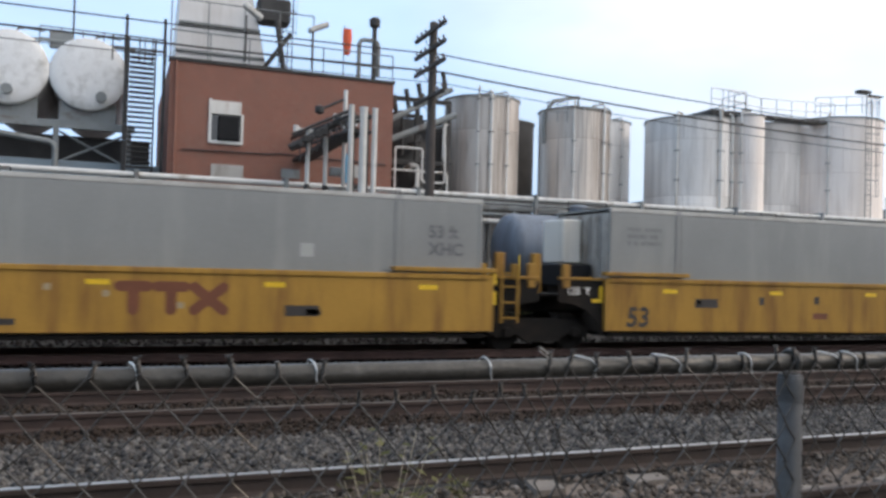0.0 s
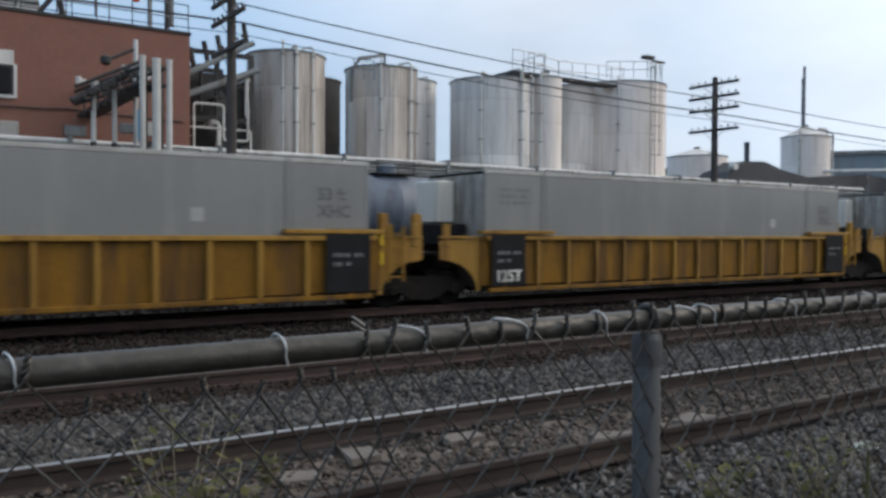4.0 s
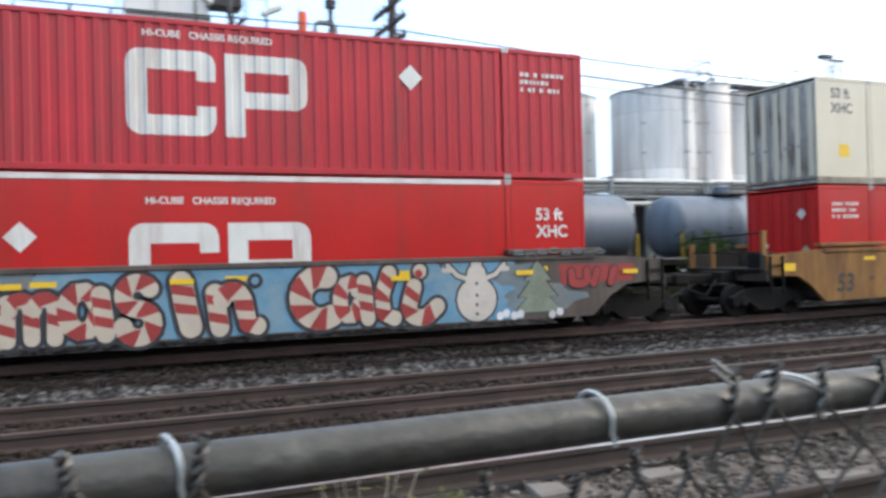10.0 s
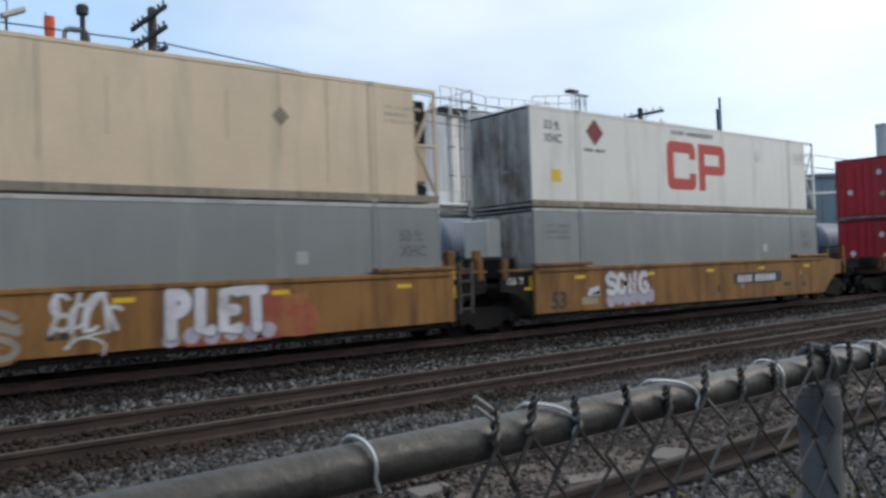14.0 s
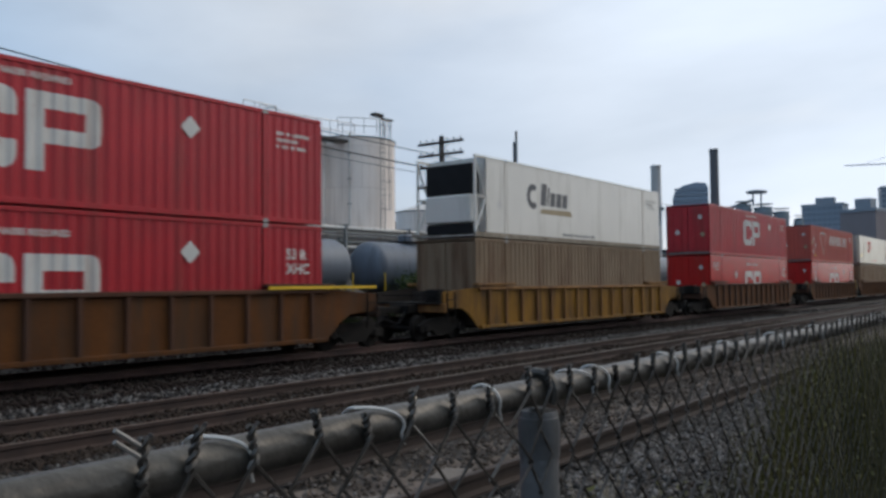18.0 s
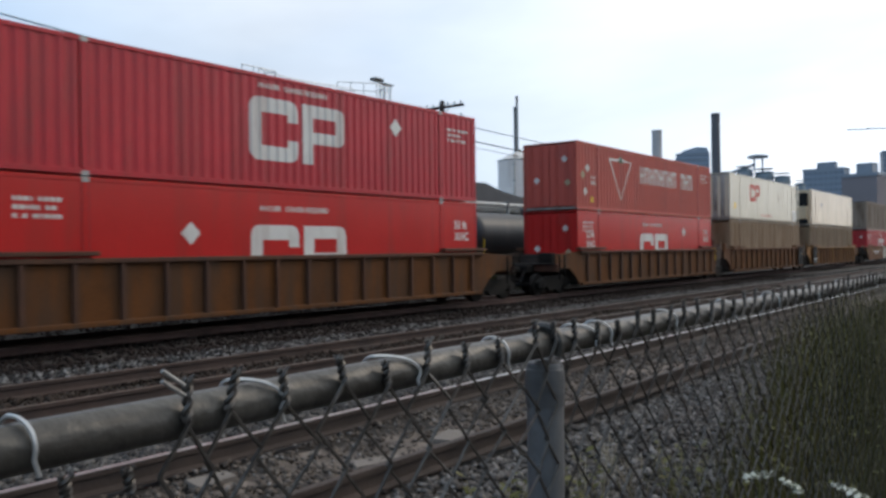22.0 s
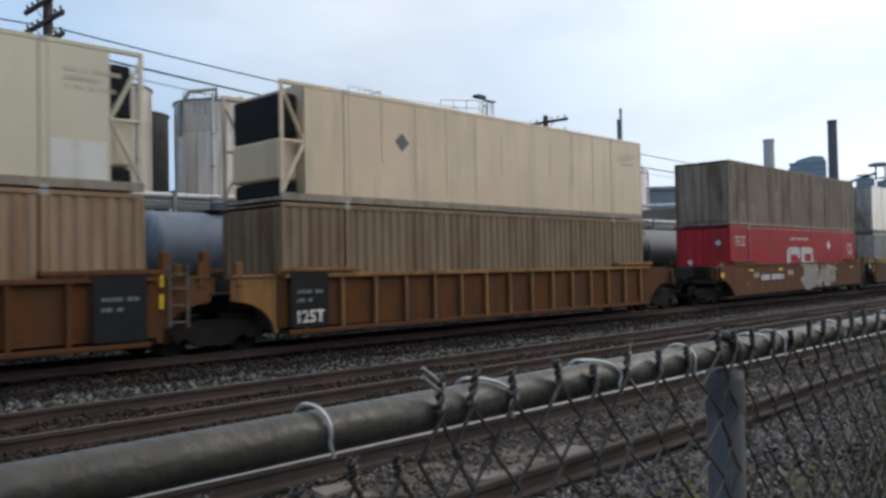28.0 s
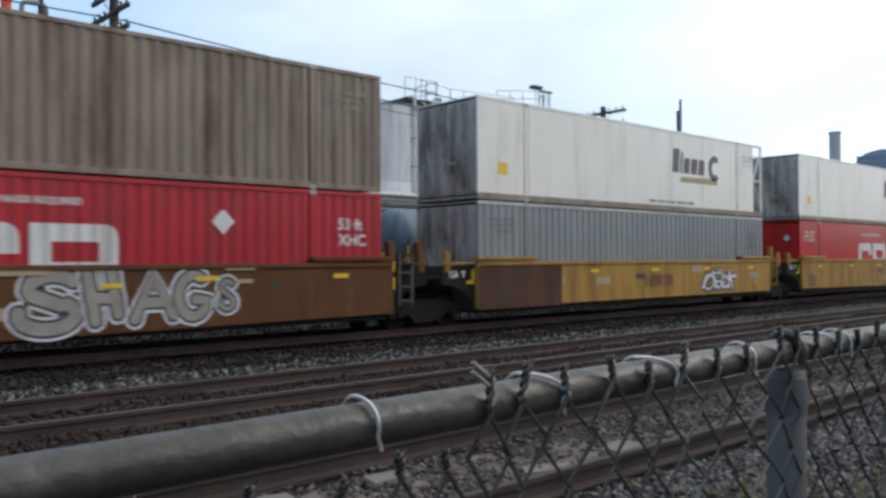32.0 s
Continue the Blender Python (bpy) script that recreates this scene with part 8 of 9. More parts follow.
    for x, z, rx, rz, m, sd in ((14.9, 0.6, 1.1, 0.35, spray_dull, 2), (14.3, 1.15, 0.7, 0.3, spray_dull, 3)):
        blot(c, x, z, rx, rz, m, sd)
    scribble = functools.partial(stroked, c, spray_grey, spray_grey, edge=0.0, y=-1.498)
    scribble(0, 0.03, [(-0.95, 1.18), (-0.72, 1.20), (-0.84, 1.02)], curl(-1.15, 0.95, 0.12, 0.06, 0, 360), [(-1.0, 0.95), (-0.5, 0.98)])
    scribble(1, 0.035, [(-0.5, 1.1), (-0.55, 0.7)], curl(-0.3, 0.95, 0.14, 0.12, 0, 360), [(-0.05, 1.15), (-0.1, 0.6)], [(-0.45, 0.62), (-0.1, 0.75)], [(-0.3, 0.75), (-0.15, 0.45)])
    sprayed(c, "snscasmo", 14.1, 16.5, 1.585, 1.71, spray_dull, spray_dull, 0.010, 9, -1.575, 0.008, 0.3)
    sprayed(c, "ull", 15.6, 17.0, 0.82, 1.28, spray_red, spray_black, 0.09, 11, -1.505, 0.03, 0.2)
    s = Form()
    for x, z, r in ((13.25, 0.66, 0.47), (13.25, 1.18, 0.23), (13.25, 1.42, 0.13)):
        ribbon(s, [(x, z)], r, y - 0.008)
    for p in (((13.05, 1.1), (12.8, 1.18), (12.58, 1.4)), ((13.45, 1.1), (13.7, 1.18), (13.92, 1.4)), ((12.68, 1.3), (12.5, 1.3)), ((13.82, 1.3), (14.0, 1.3))):
        ribbon(s, list(p), 0.05, y - 0.008)
    s.part("spray_snowball", spray_tan, c, "three stacked pale round shapes")
    e = Form()
    for x, z, r in ((13.25, 0.66, 0.47), (13.25, 1.18, 0.23), (13.25, 1.42, 0.13)):
        ribbon(e, [(x, z)], r + 0.045, y - 0.0055)
    for p in (((13.05, 1.1), (12.8, 1.18), (12.58, 1.4)), ((13.45, 1.1), (13.7, 1.18), (13.92, 1.4))):
        ribbon(e, list(p), 0.085, y - 0.0055)
    e.part("spray_outline", spray_black, c)
    d = Form()
    for z in (0.35, 0.55, 0.75, 1.0):
        ribbon(d, [(13.25, z)], 0.035, y - 0.011)
    d.part("spray_dots", spray_black, c)
    for lift, grow, paint in ((0.006, 0.07, spray_black), (0.009, 0.0, spray_green)):
        z, w = 0.32 - grow * 0.5, 0.62 + grow
        pts = [(-1.0, 0.0), (-0.42, 0.34), (-0.78, 0.34), (-0.3, 0.7), (-0.55, 0.7), (0.0, 1.16), (0.55, 0.7), (0.3, 0.7), (0.78, 0.34), (0.42, 0.34), (1.0, 0.0)]
        Form().add([(14.75 + p * w, y - lift, z + q * (1.0 + grow)) for p, q in pts], [tuple(range(11))]).part("spray_tree", paint, c, "dull green pointed tree shape with dark edges")
    Form().add([(15.35, y - 0.004, 0.9), (17.3, y - 0.004, 0.95), (17.35, y - 0.004, 1.32), (15.3, y - 0.004, 1.36)], [(0, 1, 2, 3)]).part("spray_block", spray_red, c, "dull red sprayed block")
    for n, (x, z) in enumerate(((13.8, 0.28), (13.95, 0.33), (14.15, 0.27), (14.3, 0.3), (15.1, 0.25), (15.3, 0.3))):
        ribbon(Form(), [(x, z)], 0.09, y - 0.012 - 0.0005 * n).part("spray_puff", spray_white, c)


def herd_mark(right_end):
    """A crescent shape with block bars in grey and a tan bar under them."""
    def draw(c):
        x0 = 3.6 if not right_end else 9.3
        m = Form()
        bx = x0 if not right_end else x0 + 2.9
        ribbon(m, curl(bx + 0.3, 1.72, 0.34, 0.36, 70, 290, 14), 0.12, 0.006)
        m.part("logo_mark", mark_grey, c, "grey crescent emblem")
        g = Form()
        wx = x0 + 0.85 if not right_end else x0 + 0.3
        for k, (w, h) in enumerate(((0.42, 0.85), (0.14, 0.75), (0.38, 0.55), (0.42, 0.55), (0.4, 0.55))):
            s = 0.12
            g.add([(wx, 0.006, 1.42), (wx + w, 0.006, 1.42), (wx + w + s * h, 0.006, 1.42 + h), (wx + s * h, 0.006, 1.42 + h)], [(0, 1, 2, 3)])
            wx += w + 0.09
        g.part("logo_mark", mark_grey, c, "slanted grey block bars")
        Form().add([(x0 + 0.8, 0.006, 1.10), (x0 + 3.4, 0.006, 1.10), (x0 + 3.3, 0.006, 1.33), (x0 + 0.9, 0.006, 1.28)], [(0, 1, 2, 3)]).part("logo_mark", mark_tan, c, "tan bar")
    return draw


def triangle_mark(c):
    g = Form()
    pts = [(3.1, 2.35), (4.25, 0.60), (5.4, 2.35), (4.6, 2.35), (4.25, 2.5), (3.9, 2.35), (3.1, 2.35)]
    ribbon(g, pts, 0.05, 0.006)
    g.part("logo_mark", mark_white, c, "white outlined triangle emblem")
    Form().add([(4.0, 0.005, 2.25), (4.5, 0.005, 2.25), (4.25, 0.005, 2.62)], [(0, 1, 2)]).part("logo_mark", mark_green, c)
    w = Form()
    x = 6.4
    for k in range(12):
        if k == 8:
            x += 0.55
            continue
        for q in (0, 0.32):
            w.add([(x + q, 0.006, 1.45), (x + q + 0.13, 0.006, 1.45), (x + q + 0.13, 0.006, 2.25), (x + q, 0.006, 2.25)], [(0, 1, 2, 3)])
        z = 2.12 if k % 2 else 1.78
        w.add([(x, 0.007, z), (x + 0.45, 0.007, z), (x + 0.45, 0.007, z + 0.13), (x, 0.007, z + 0.13)], [(0, 1, 2, 3)])
        x += 0.58
    tagged(w.part("logo_mark", mark_white, c, "row of white block bars"), kind="stuff")


# ---------------------------------------------------------------- the train
TIGHT, WIDE = 19.5, 23.5
START = -8.70


def build_train():
    """Cars in order; each entry: side style, paint, ends, gap to the next, containers and marks."""
    d_up, d_low = ("diamond", 11.92, 2.10, 0.27, mark_white), ("diamond", 4.55, 1.75, 0.27, mark_white)
    heater = ("heater",)
    g_round = ("block", 12.05, 1.5, 12.33, 1.78, faint_patch)
    red_pair = [(0, "smooth", bright_red_paint, "", mark_white, (d_low,)), (1, "corrugated", red_paint, "", mark_white, (d_up,))]
    grey_one = [(0, "smooth", grey_paint, "", None, (heater, g_round))]
    cars = [
        ("smooth", yellow_car, "tight", "tight", TIGHT, [(0, "smooth", grey_paint, "", None, (g_round,))], dict(number=False), "ttx"),
        ("smooth", yellow_car, "tight", "wide", WIDE, grey_one, dict(number=9.65), ""),
        ("ribbed", yellow_car, "wide", "tight", TIGHT, grey_one, dict(number=False, plates="R"), ""),
        ("ribbed", yellow_car, "tight", "tight", TIGHT, grey_one, dict(number=False, plates="LR"), ""),
        ("ribbed", yellow_car, "tight", "wide", WIDE, grey_one, dict(number=False, plates="L"), ""),
        ("smooth", faded_car, "wide", "wide", WIDE, [(0, "smooth", bright_red_paint, "", mark_white, (d_low, heater, ("strip", 2.1, 2.78, 14.0, 2.88, mark_white))), (1, "corrugated", red_paint, "", mark_white, (d_up,))], dict(number=False), "winter"),
        ("smooth", orange_car, "wide", "tight", TIGHT, [(0, "smooth", bright_red_paint, "", mark_white, (d_low, ("bars", 2.9, 2.35, 1.2, 1, mark_white, 0.12, 0.2, 8))), (1, "smooth", pale_cream, "R", None, (("text", "53 ft", 0.55, 2.35, 0.27, mark_grey), ("text", "XHC", 0.55, 1.95, 0.27, mark_grey), ("bars", 6.2, 0.35, 2.8, 1, mark_tan, 0.1, 0.2, 4)), True)], {}, "loops"),
        ("smooth", orange_car, "tight", "tight", TIGHT, [(0, "smooth", grey_paint, "", None, (heater, g_round)), (1, "smooth", cream_paint, "R", None, (("diamond", 11.75, 1.85, 0.22, dirty_rail),), True)], dict(number=False), "tag"),
        ("smooth", orange_car, "tight", "wide", WIDE, [(0, "smooth", grey_paint, "", None, (heater, g_round)), (1, "smooth", white_paint, "R", mark_red, (("text", "53 ft", 0.55, 2.25, 0.25, mark_grey), ("text", "XHC", 0.55, 1.88, 0.25, mark_grey), ("diamond", 2.75, 2.3, 0.40, maroon_mark), ("block", 2.6, 2.24, 2.9, 2.36, mark_white), ("bars", 2.25, 1.7, 1.0, 1, mark_grey, 0.1, 0.2, 4), d_up))], dict(number=9.65), "tag2"),
        ("ribbed", brown_car, "wide", "wide", WIDE, [(0, "corrugated", red_paint, "", mark_white, (d_up,)), (1, "corrugated", red_paint, "", mark_white, (d_up,))], dict(number=False, edge=True), ""),
        ("ribbed", orange_car, "wide", "wide", WIDE, [(0, "corrugated", olive_paint, "", None, ()), (1, "smooth", white_paint, "L", None, (("shapes", herd_mark(False)), ("diamond", 1.55, 1.25, 0.2, mark_white), ("bars", 6.2, 0.3, 2.9, 1, mark_grey, 0.1, 0.2, 4)))], dict(number=False, frames=False, panel=gold_panel), ""),
        ("ribbed", brown_car, "wide", "wide", WIDE, [(0, "smooth", bright_red_paint, "", mark_white, (d_low,)), (1, "corrugated", red_paint, "", mark_white, (d_up,))], dict(number=False), ""),
        ("ribbed", brown_car, "wide", "tight", TIGHT, [(0, "smooth", bright_red_paint, "", mark_white, (d_up, ("text", "53 ft", 0.8, 1.75, 0.27, mark_white), ("text", "XHC", 0.8, 1.36, 0.27, mark_white))), (1, "corrugated", orange_red_paint, "", None, (("shapes", triangle_mark), ("diamond", 0.96, 1.8, 0.2, mark_white), ("diamond", 0.55, 1.5, 0.2, mark_tan), ("diamond", 0.76, 0.8, 0.2, mark_white), ("text", "53 ft", 1.25, 1.35, 0.16, mark_white), ("text", "XHC", 1.25, 1.12, 0.16, mark_white), ("block", 1.25, 0.35, 1.5, 0.6, mark_yellow)))], dict(number=False), ""),
        ("ribbed", rust_car, "tight", "tight", TIGHT, [(0, "corrugated", gold_paint, "", None, ()), (1, "smooth", pale_cream, "R", mark_red, (("diamond", 10.7, 1.75, 0.2, dirty_rail), ("block", 14.3, 0.24, 15.38, 0.98, mark_white)), True)], dict(number=False, plates="R"), ""),
        ("ribbed", orange_car, "tight", "wide", WIDE, [(0, "corrugated", olive_paint, "", None, ()), (1, "smooth", cream_paint, "L", None, (("diamond", 3.9, 1.75, 0.26, mark_grey),), True)], dict(number=False, plates="L", frames=False), ""),
        ("smooth", rust_car, "wide", "tight", TIGHT, [(0, "corrugated", red_paint, "", mark_white, (d_up,)), (1, "corrugated", grey_brown_paint, "", None, (("diamond", 5.2, 1.6, 0.22, dirty_rail), ("block", 1.0, 0.5, 1.5, 1.1, dirty_rail), ("block", 2.2, 0.45, 3.0, 1.0, dirty_rail)))], dict(number=2.45), "swirl"),
        ("smooth", yellow_car, "tight", "tight", TIGHT, [(0, "corrugated", grey_paint, "", None, ()), (1, "smooth", white_paint, "R", None, (("shapes", herd_mark(True)), ("bars", 8.2, 0.3, 2.9, 1, mark_grey, 0.1, 0.2, 4), ("diamond", 14.6, 1.7, 0.22, mark_white)))], dict(number=False, paint_left=brown_car), "ttx_s"),
        ("smooth", yellow_car, "tight", "wide", WIDE, [(0, "smooth", bright_red_paint, "", mark_white, ()), (1, "smooth", white_paint, "R", None, (("shapes", herd_mark(True)),))], dict(number=False), ""),
        ("ribbed", brown_car, "wide", "wide", WIDE, red_pair, dict(number=False), ""),
        ("ribbed", brown_car, "wide", "tight", TIGHT, [(0, "smooth", bright_red_paint, "", mark_white, ()), (1, "smooth", grey_paint, "", None, ())], dict(number=False), ""),
        ("ribbed", brown_car, "tight", "wide", WIDE, red_pair, dict(number=False), ""),
        ("smooth", orange_car, "wide", "wide", WIDE, [(0, "smooth", bright_red_paint, "", mark_white, ()), (1, "smooth", cream_paint, "R", None, (), True)], dict(number=False), ""),
        ("ribbed", brown_car, "wide", "wide", WIDE, red_pair, dict(number=False), ""),
        ("ribbed", yellow_car, "wide", "wide", WIDE, [(0, "smooth", grey_paint, "", None, ()), (1, "smooth", white_paint, "", None, ())], dict(number=False), ""),
        ("ribbed", brown_car, "wide", "wide", WIDE, red_pair, dict(number=False), ""),
        ("ribbed", brown_car, "wide", "wide", WIDE, red_pair, dict(number=False), ""),
    ]
    x = START
    moving = []
    for n, (style, paint, left, right, gap, boxes, options, picture) in enumerate(cars):
        c = well_car(style, paint, left, right, **options)
        if picture == "ttx":
            g = Form()
            for q in (0, 0.68, 1.36):
                ribbon(g, [(8.6 + q, 1.2), (9.1 + q, 1.2)] if q < 1 else [(8.6 + q, 1.2), (9.15 + q, 0.75)], 0.10, -1.497)
                ribbon(g, [(8.85 + q, 1.2), (8.85 + q, 0.75)] if q < 1 else [(8.6 + q, 0.75), (9.15 + q, 1.2)], 0.10, -1.4985)
            g.part("logo_mark", mark_faded, c, "faded rust-red block marking")
        elif picture == "ttx_s":
            code_bars(c, 7.6, 0.7, 1.7, 1, mark_faded, 0.4, 0.2, 2, -1.499)
            sprayed(c, "osar", 11.4, 13.6, 0.5, 1.25, spray_white, spray_black, 0.06, 8, wild=0.9)
        elif picture == "winter":
            winter_picture(c)
        elif picture == "loops":
            sprayed(c, "oao", 9.6, 11.6, 0.72, 1.42, spray_tan, orange_car, 0.045, 5, edge=0.02, wild=0.6)
            sprayed(c, "ono", 9.7, 12.0, 0.25, 0.85, spray_tan, orange_car, 0.05, 6, edge=0.02, wild=0.6)
            sprayed(c, "src", 11.3, 12.4, 0.8, 1.4, spray_grey, mark_tan, 0.03, 7, wild=0.8)
        elif picture == "tag":
            blot(c, 4.2, 0.8, 2.2, 0.5, spray_grey, 6)
            sprayed(c, "onarcs", 2.0, 6.4, 0.35, 1.40, spray_grey, orange_car, 0.07, 5, wild=0.9)
            sprayed(c, "sacr", 6.95, 8.15, 0.72, 1.48, spray_white, mark_tan, 0.035, 6, edge=0.02, wild=1.0)
            sprayed(c, "n", 7.3, 7.9, 0.40, 0.80, spray_white, mark_tan, 0.02, 8, edge=0.01, wild=1.0)
            blot(c, 11.5, 0.8, 1.0, 0.6, spray_rust, 9)
            blot(c, 10.2, 0.35, 1.2, 0.1, spray_rust, 10)
            for q, st in enumerate(([[(9.1, 0.55), (9.12, 1.36)], curl(9.16, 1.16, 0.26, 0.20, 90, -90)], [[(9.72, 1.36), (9.70, 0.60), (9.92, 0.58)]], [[(10.52, 1.34), (10.22, 1.34), (10.20, 0.58), (10.52, 0.58)], [(10.2, 0.96), (10.46, 0.96)]], [[(10.70, 1.36), (11.10, 1.36)], [(10.92, 1.36), (10.94, 0.58)]])):
                stroked(c, spray_white, mark_grey, q, 0.12, *st, edge=0.035)
            for k in range(6):
                ribbon(Form(), [(9.1 + 0.42 * k, 0.46 + 0.04 * (k % 2))], 0.17, -1.4995).part("sprayed_stroke", spray_lilac, c)
        elif picture == "tag2":
            blot(c, 3.8, 0.8, 1.1, 0.5, spray_rust, 11)
            for k in range(6):
                ribbon(Form(), [(2.95 + 0.38 * k, 0.54 + 0.05 * (k % 2))], 0.22, -1.4995 - 0.0001 * k).part("sprayed_stroke", spray_lilac, c)
            for q, st in enumerate(([curl(3.0, 1.16, 0.18, 0.14, 30, 270) + curl(3.0, 0.88, 0.18, 0.14, 90, -150)], [curl(3.46, 1.0, 0.16, 0.28, 0, 360)], [[(3.84, 0.74), (3.86, 1.26), (4.10, 0.76), (4.12, 1.28)]], [curl(4.56, 1.0, 0.22, 0.28, 60, 330) + [(4.6, 0.98)]])):
                stroked(c, spray_white, mark_grey, q, 0.09, *st, edge=0.03)
            sprayed(c, "s", 1.95, 2.45, 0.72, 1.0, spray_white, mark_grey, 0.08, 4, edge=0.02, wild=0.5)
        elif picture == "swirl":
            tag = functools.partial(stroked, c, spray_grey, spray_black, edge=0.05, halo=spray_white)
            tag(0, 0.12, curl(8.45, 1.12, 0.42, 0.26, 35, 200) + [(8.6, 0.82)] + curl(8.35, 0.66, 0.50, 0.26, 50, -190))
            tag(1, 0.10, [(9.05, 1.42), (9.2, 0.5)], [(9.5, 1.42), (9.62, 0.62)], [(9.1, 0.95), (9.6, 0.92)])
            tag(2, 0.10, [(9.95, 0.5), (10.3, 1.36), (10.72, 0.55)], [(10.1, 0.82), (10.62, 0.82)])
            tag(3, 0.10, curl(11.15, 0.92, 0.32, 0.42, 60, 320) + [(11.45, 0.82), (11.2, 0.85)])
            tag(4, 0.045, curl(11.9, 1.08, 0.13, 0.13, 30, 270) + curl(11.9, 0.76, 0.15, 0.14, 90, -200))
            for q, (u, v, w) in enumerate(((7.4, 1.38, 1.0), (9.3, 1.12, 0.4), (11.2, 1.22, 0.3), (11.85, 1.43, 0.7), (12.1, 1.15, 0.4))):
                Form().box(u, -1.522 - 0.0003 * q, v, u + w, -1.519, v + 0.09).part("reflector", mark_yellow if q in (1, 2) else mark_tan, c, "yellow reflector strip")
        if style == "smooth" and picture != "winter":
            small_marks(c, 40 + n, -1.4935)
        moving.append((c, x, NEAR_Y + BOX_W / 2, 0.0))
        for level, st, m, ends, logo, extra, *rest in boxes:
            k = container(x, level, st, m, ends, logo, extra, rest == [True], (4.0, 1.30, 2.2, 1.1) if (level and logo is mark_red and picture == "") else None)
            moving.append((k, *k["train_pose"]))
            del k["train_pose"]
        x += gap
    return moving


def run(t):
    """Metres that the train has rolled to the left at t seconds."""
    return 10.2795 * t - 0.004288 * t * t - 0.0001606 * t ** 3


def motions():
    for ob, x, y, z in MOVING:
        walk(ob, [(t, pose(x - run(t), y, z)) for t in (0, 4, 8, 12, 16, 20, 24, 28, 32)])


# ---------------------------------------------------------------- build
build_ground()
build_track("track_near", "nearest railway track with worn bright rails on old ties", 3.98, 5.55, 0.12, -60, 140, grimy_rail, 60, rail_head, grimy_rail)
build_track("track_middle", "middle railway track with dull rusty rails", 8.56, 10.10, 0.10, -60, 160, worn_thin, 60)
build_track("track_main", "railway track under the moving train", 16.76, 18.26, -0.165, -120, 500, worn_thin, 60, None, red_rail)
build_track("track_siding", "rusty siding track under the parked tank cars", 28.65, 30.15, -0.06, -60, 120, rail_dull, 0)
stones("ballast", "grey crushed stone ballast beside the near track", 24000, -5, 13, 5.9, 7.9, 0.040, stone_mat, 1)
stones("ballast_edge", "brown dusty stones beside the middle rail", 9000, -7, 20, 7.75, 8.5, 0.035, brown_stone_mat, 14)
stones("ballast_near", "pale brown-grey rubble between the fence and near track", 21000, -4, 13, 1.1, 3.86, 0.033, near_stone_mat, 2)
stones("ballast_far", "grimy crushed stone ballast before the main track", 20000, -16, 44, 10.3, 13.6, 0.052, far_stone_mat, 3)
# reaches under the cars, its dark colour standing in for their shade
stones("ballast_shoulder", "rust-stained ballast of the main track, darkened for train shade", 34000, -18, 60, 13.2, 20.8, 0.05, dark_stone_mat, 9, 0.03)
stones("ballast_middle", "rusty brown stones between the middle rails", 16000, -12, 36, 8.3, 10.25, 0.036, brown_stone_mat, 4, 0.02)
rng_slab = random.Random(21)
for k in range(9):
    x, yy = -1.5 + k * 0.95 + rng_slab.uniform(-0.2, 0.2), rng_slab.uniform(4.3, 5.2)
    slab = thing("broken_slab", pose(x, yy, -0.075, 0, 0, rng_slab.uniform(-25, 25)), "pale dusty broken slab lying between the rails", "slab", "broken slabs between the rails")
    w, d = rng_slab.uniform(0.12, 0.26), rng_slab.uniform(0.10, 0.2)
    Form().add([(-w, -d, 0), (w * 0.8, -d * 0.9, 0), (w, d * 0.7, 0), (-w * 0.7, d, 0), (-w * 0.96, -d * 0.96, 0.05), (w * 0.77, -d * 0.86, 0.055), (w * 0.96, d * 0.66, 0.05), (-w * 0.67, d * 0.96, 0.045)], [(0, 1, 5, 4), (1, 2, 6, 5), (2, 3, 7, 6), (3, 0, 4, 7), (4, 5, 6, 7), (3, 2, 1, 0)]).part("slab", pale_slab, slab)
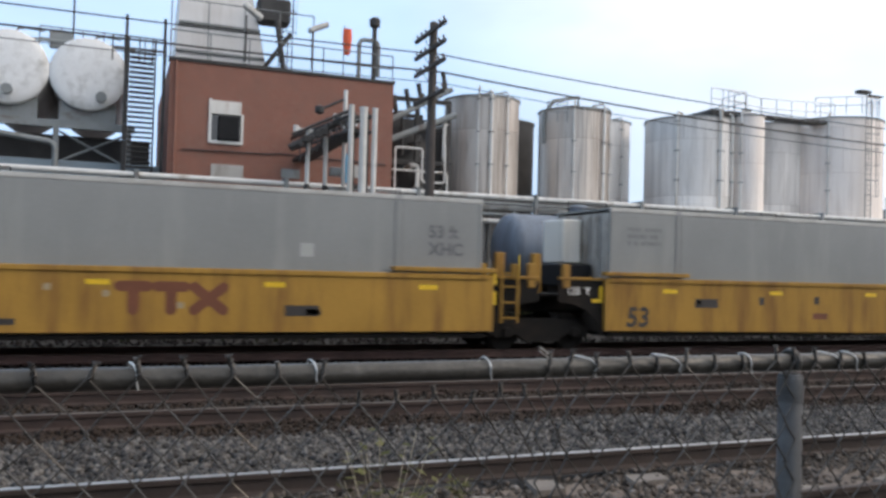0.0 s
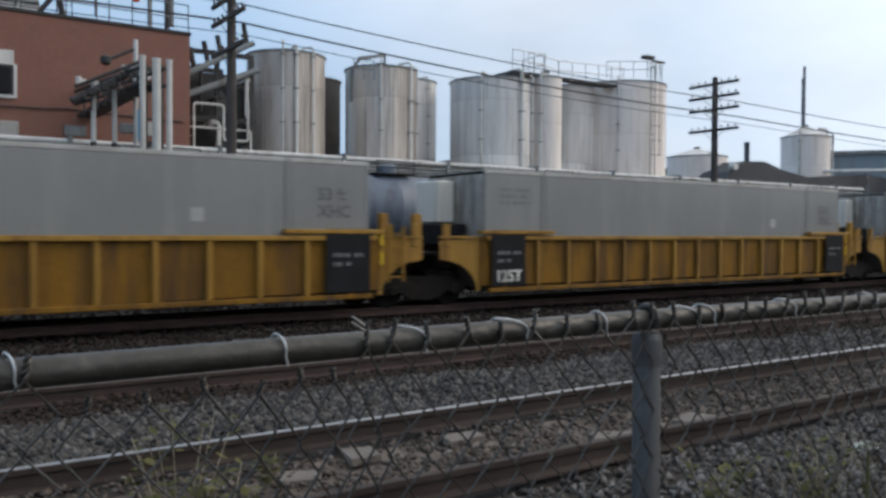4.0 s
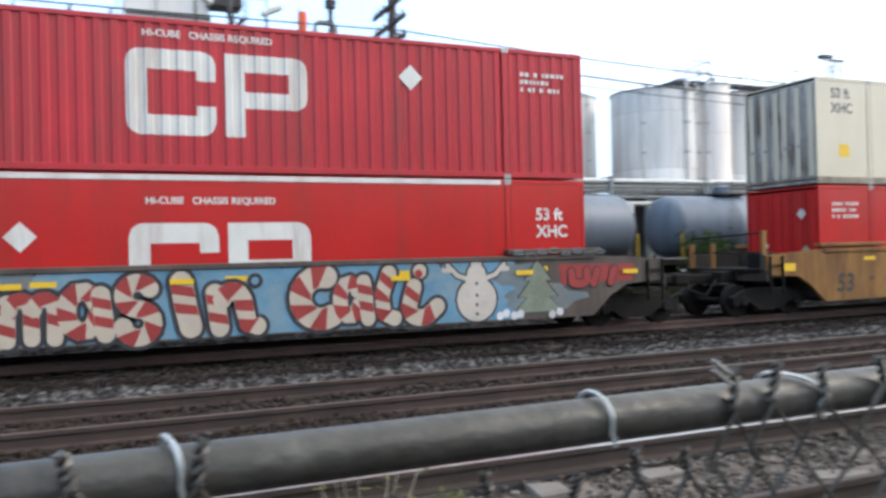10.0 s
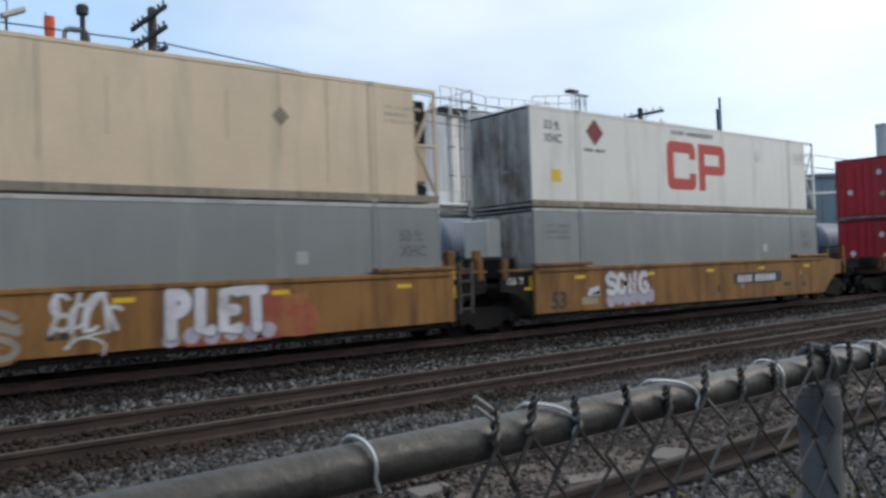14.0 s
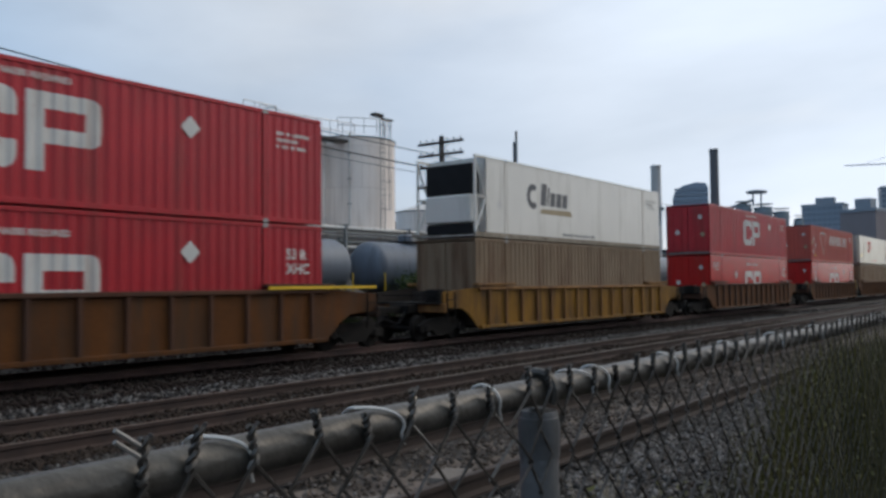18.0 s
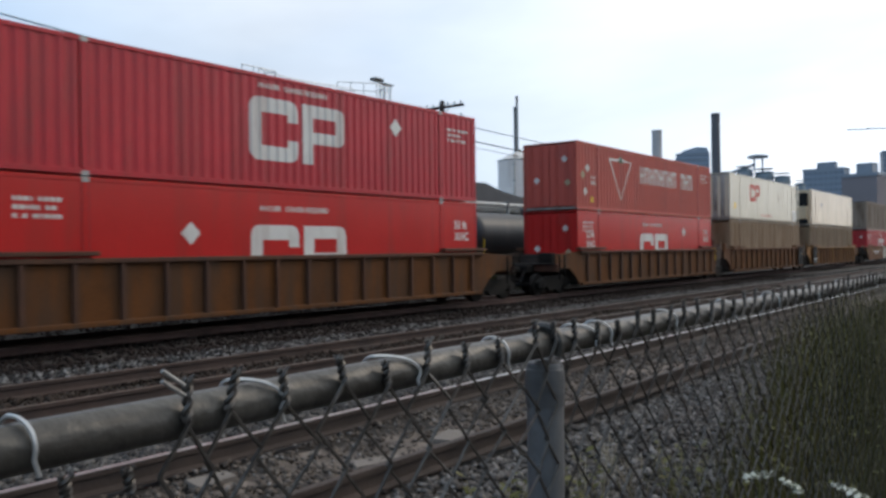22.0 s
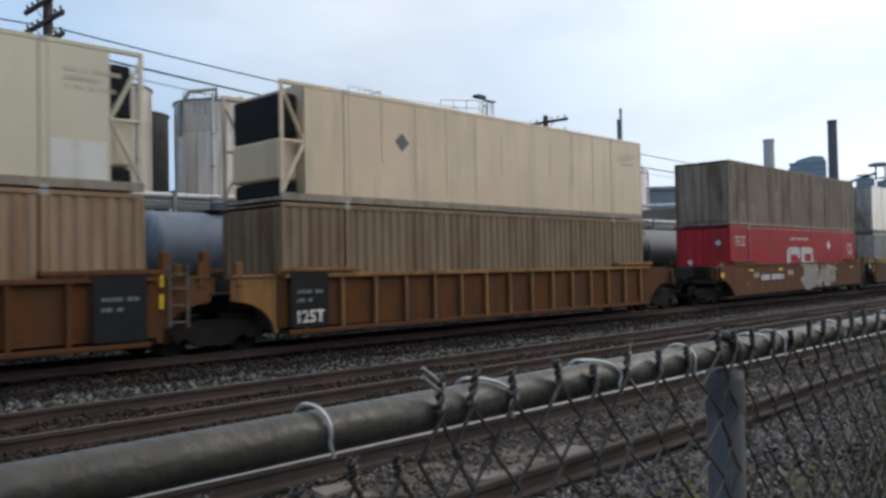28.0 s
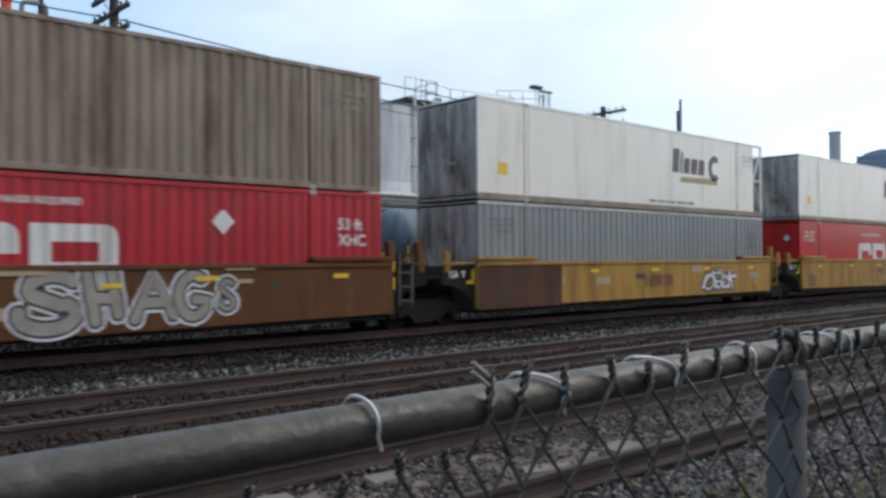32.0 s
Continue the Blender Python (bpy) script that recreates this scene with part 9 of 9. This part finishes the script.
stones("ballast_verge", "loose grey-brown stones on the verge by the fence", 16000, -34, 62, 1.2, 3.9, 0.04, rust_stone_mat, 32)
stones("ballast_scatter", "loose grey-brown stones scattered between the tracks", 17000, -34, 62, 5.65, 8.0, 0.04, rust_stone_mat, 31)
stones("ballast_strip", "loose grimy stones along the verge of the main track", 12000, -40, 80, 10.3, 13.4, 0.05, far_stone_mat, 35)
stones("ballast_dusty", "pale dusty chips lying on the dirt between the near rails", 1500, -5, 14, 4.08, 5.42, 0.024, dusty_stone_mat, 33, 0.045)
stones("ballast_dirt", "brown dirty stones between the near rails", 9000, -8, 24, 4.06, 5.46, 0.030, mud_stone_mat, 36, 0.03)
build_dirt()
# added behind the viewpoint, never seen: a dark skyline for reflections, blocking low sky
wall_behind = thing("wall_south", pose(0, -34, -0.3), "unseen added wall that darkens reflections in the container sides", "wall", kind="structure")
Form().box(-160, -0.4, 0, 320, 0, 8.0).part("panel", concrete_brown, wall_behind)
Form().box(-160.2, -0.5, 8.0, 320.2, 0.1, 8.25).part("coping", dark_steel, wall_behind)
build_fence()
build_grass()
bush(-6.2, 26.4, 1.9, 4.7, 3, 4200)
bush(-12.9, 26.6, 1.8, 4.4, 4, 3600)
bush(4.3, 26.6, 1.0, 2.2, 5, 1400)
bush(23.5, 26.5, 1.2, 2.4, 6, 1400)
bush(33.5, 26.8, 1.8, 2.4, 7, 1400)
build_poles()
build_house()
build_process()
build_platform()
build_tanks()
build_end_tanks()
build_stand_pipes()
for a, b, m, lab in ((-29.5, -13.6, black_tank_car, "black tank car parked on the siding"), (-12.2, 3.6, black_tank_car, "black tank car parked beside the bushes"), (5.15, 12.3, blue_tank_car, "short grey-blue tank car behind the white pipes"), (14.05, 21.4, blue_tank_car, "short grey-blue tank car on the siding"), (23.1, 30.4, blue_tank_car, "short grey-blue tank car below the tanks"), (32.2, 39.4, blue_tank_car, "short grey-blue tank car far along the siding"), (41.2, 56.0, black_tank_car, "long dark tank car far along the siding"), (58.0, 73.0, blue_tank_car, "long grey-blue tank car far along the siding")):
    tank_car(a, b, m, lab)
build_far()
MOVING = build_train()
motions()
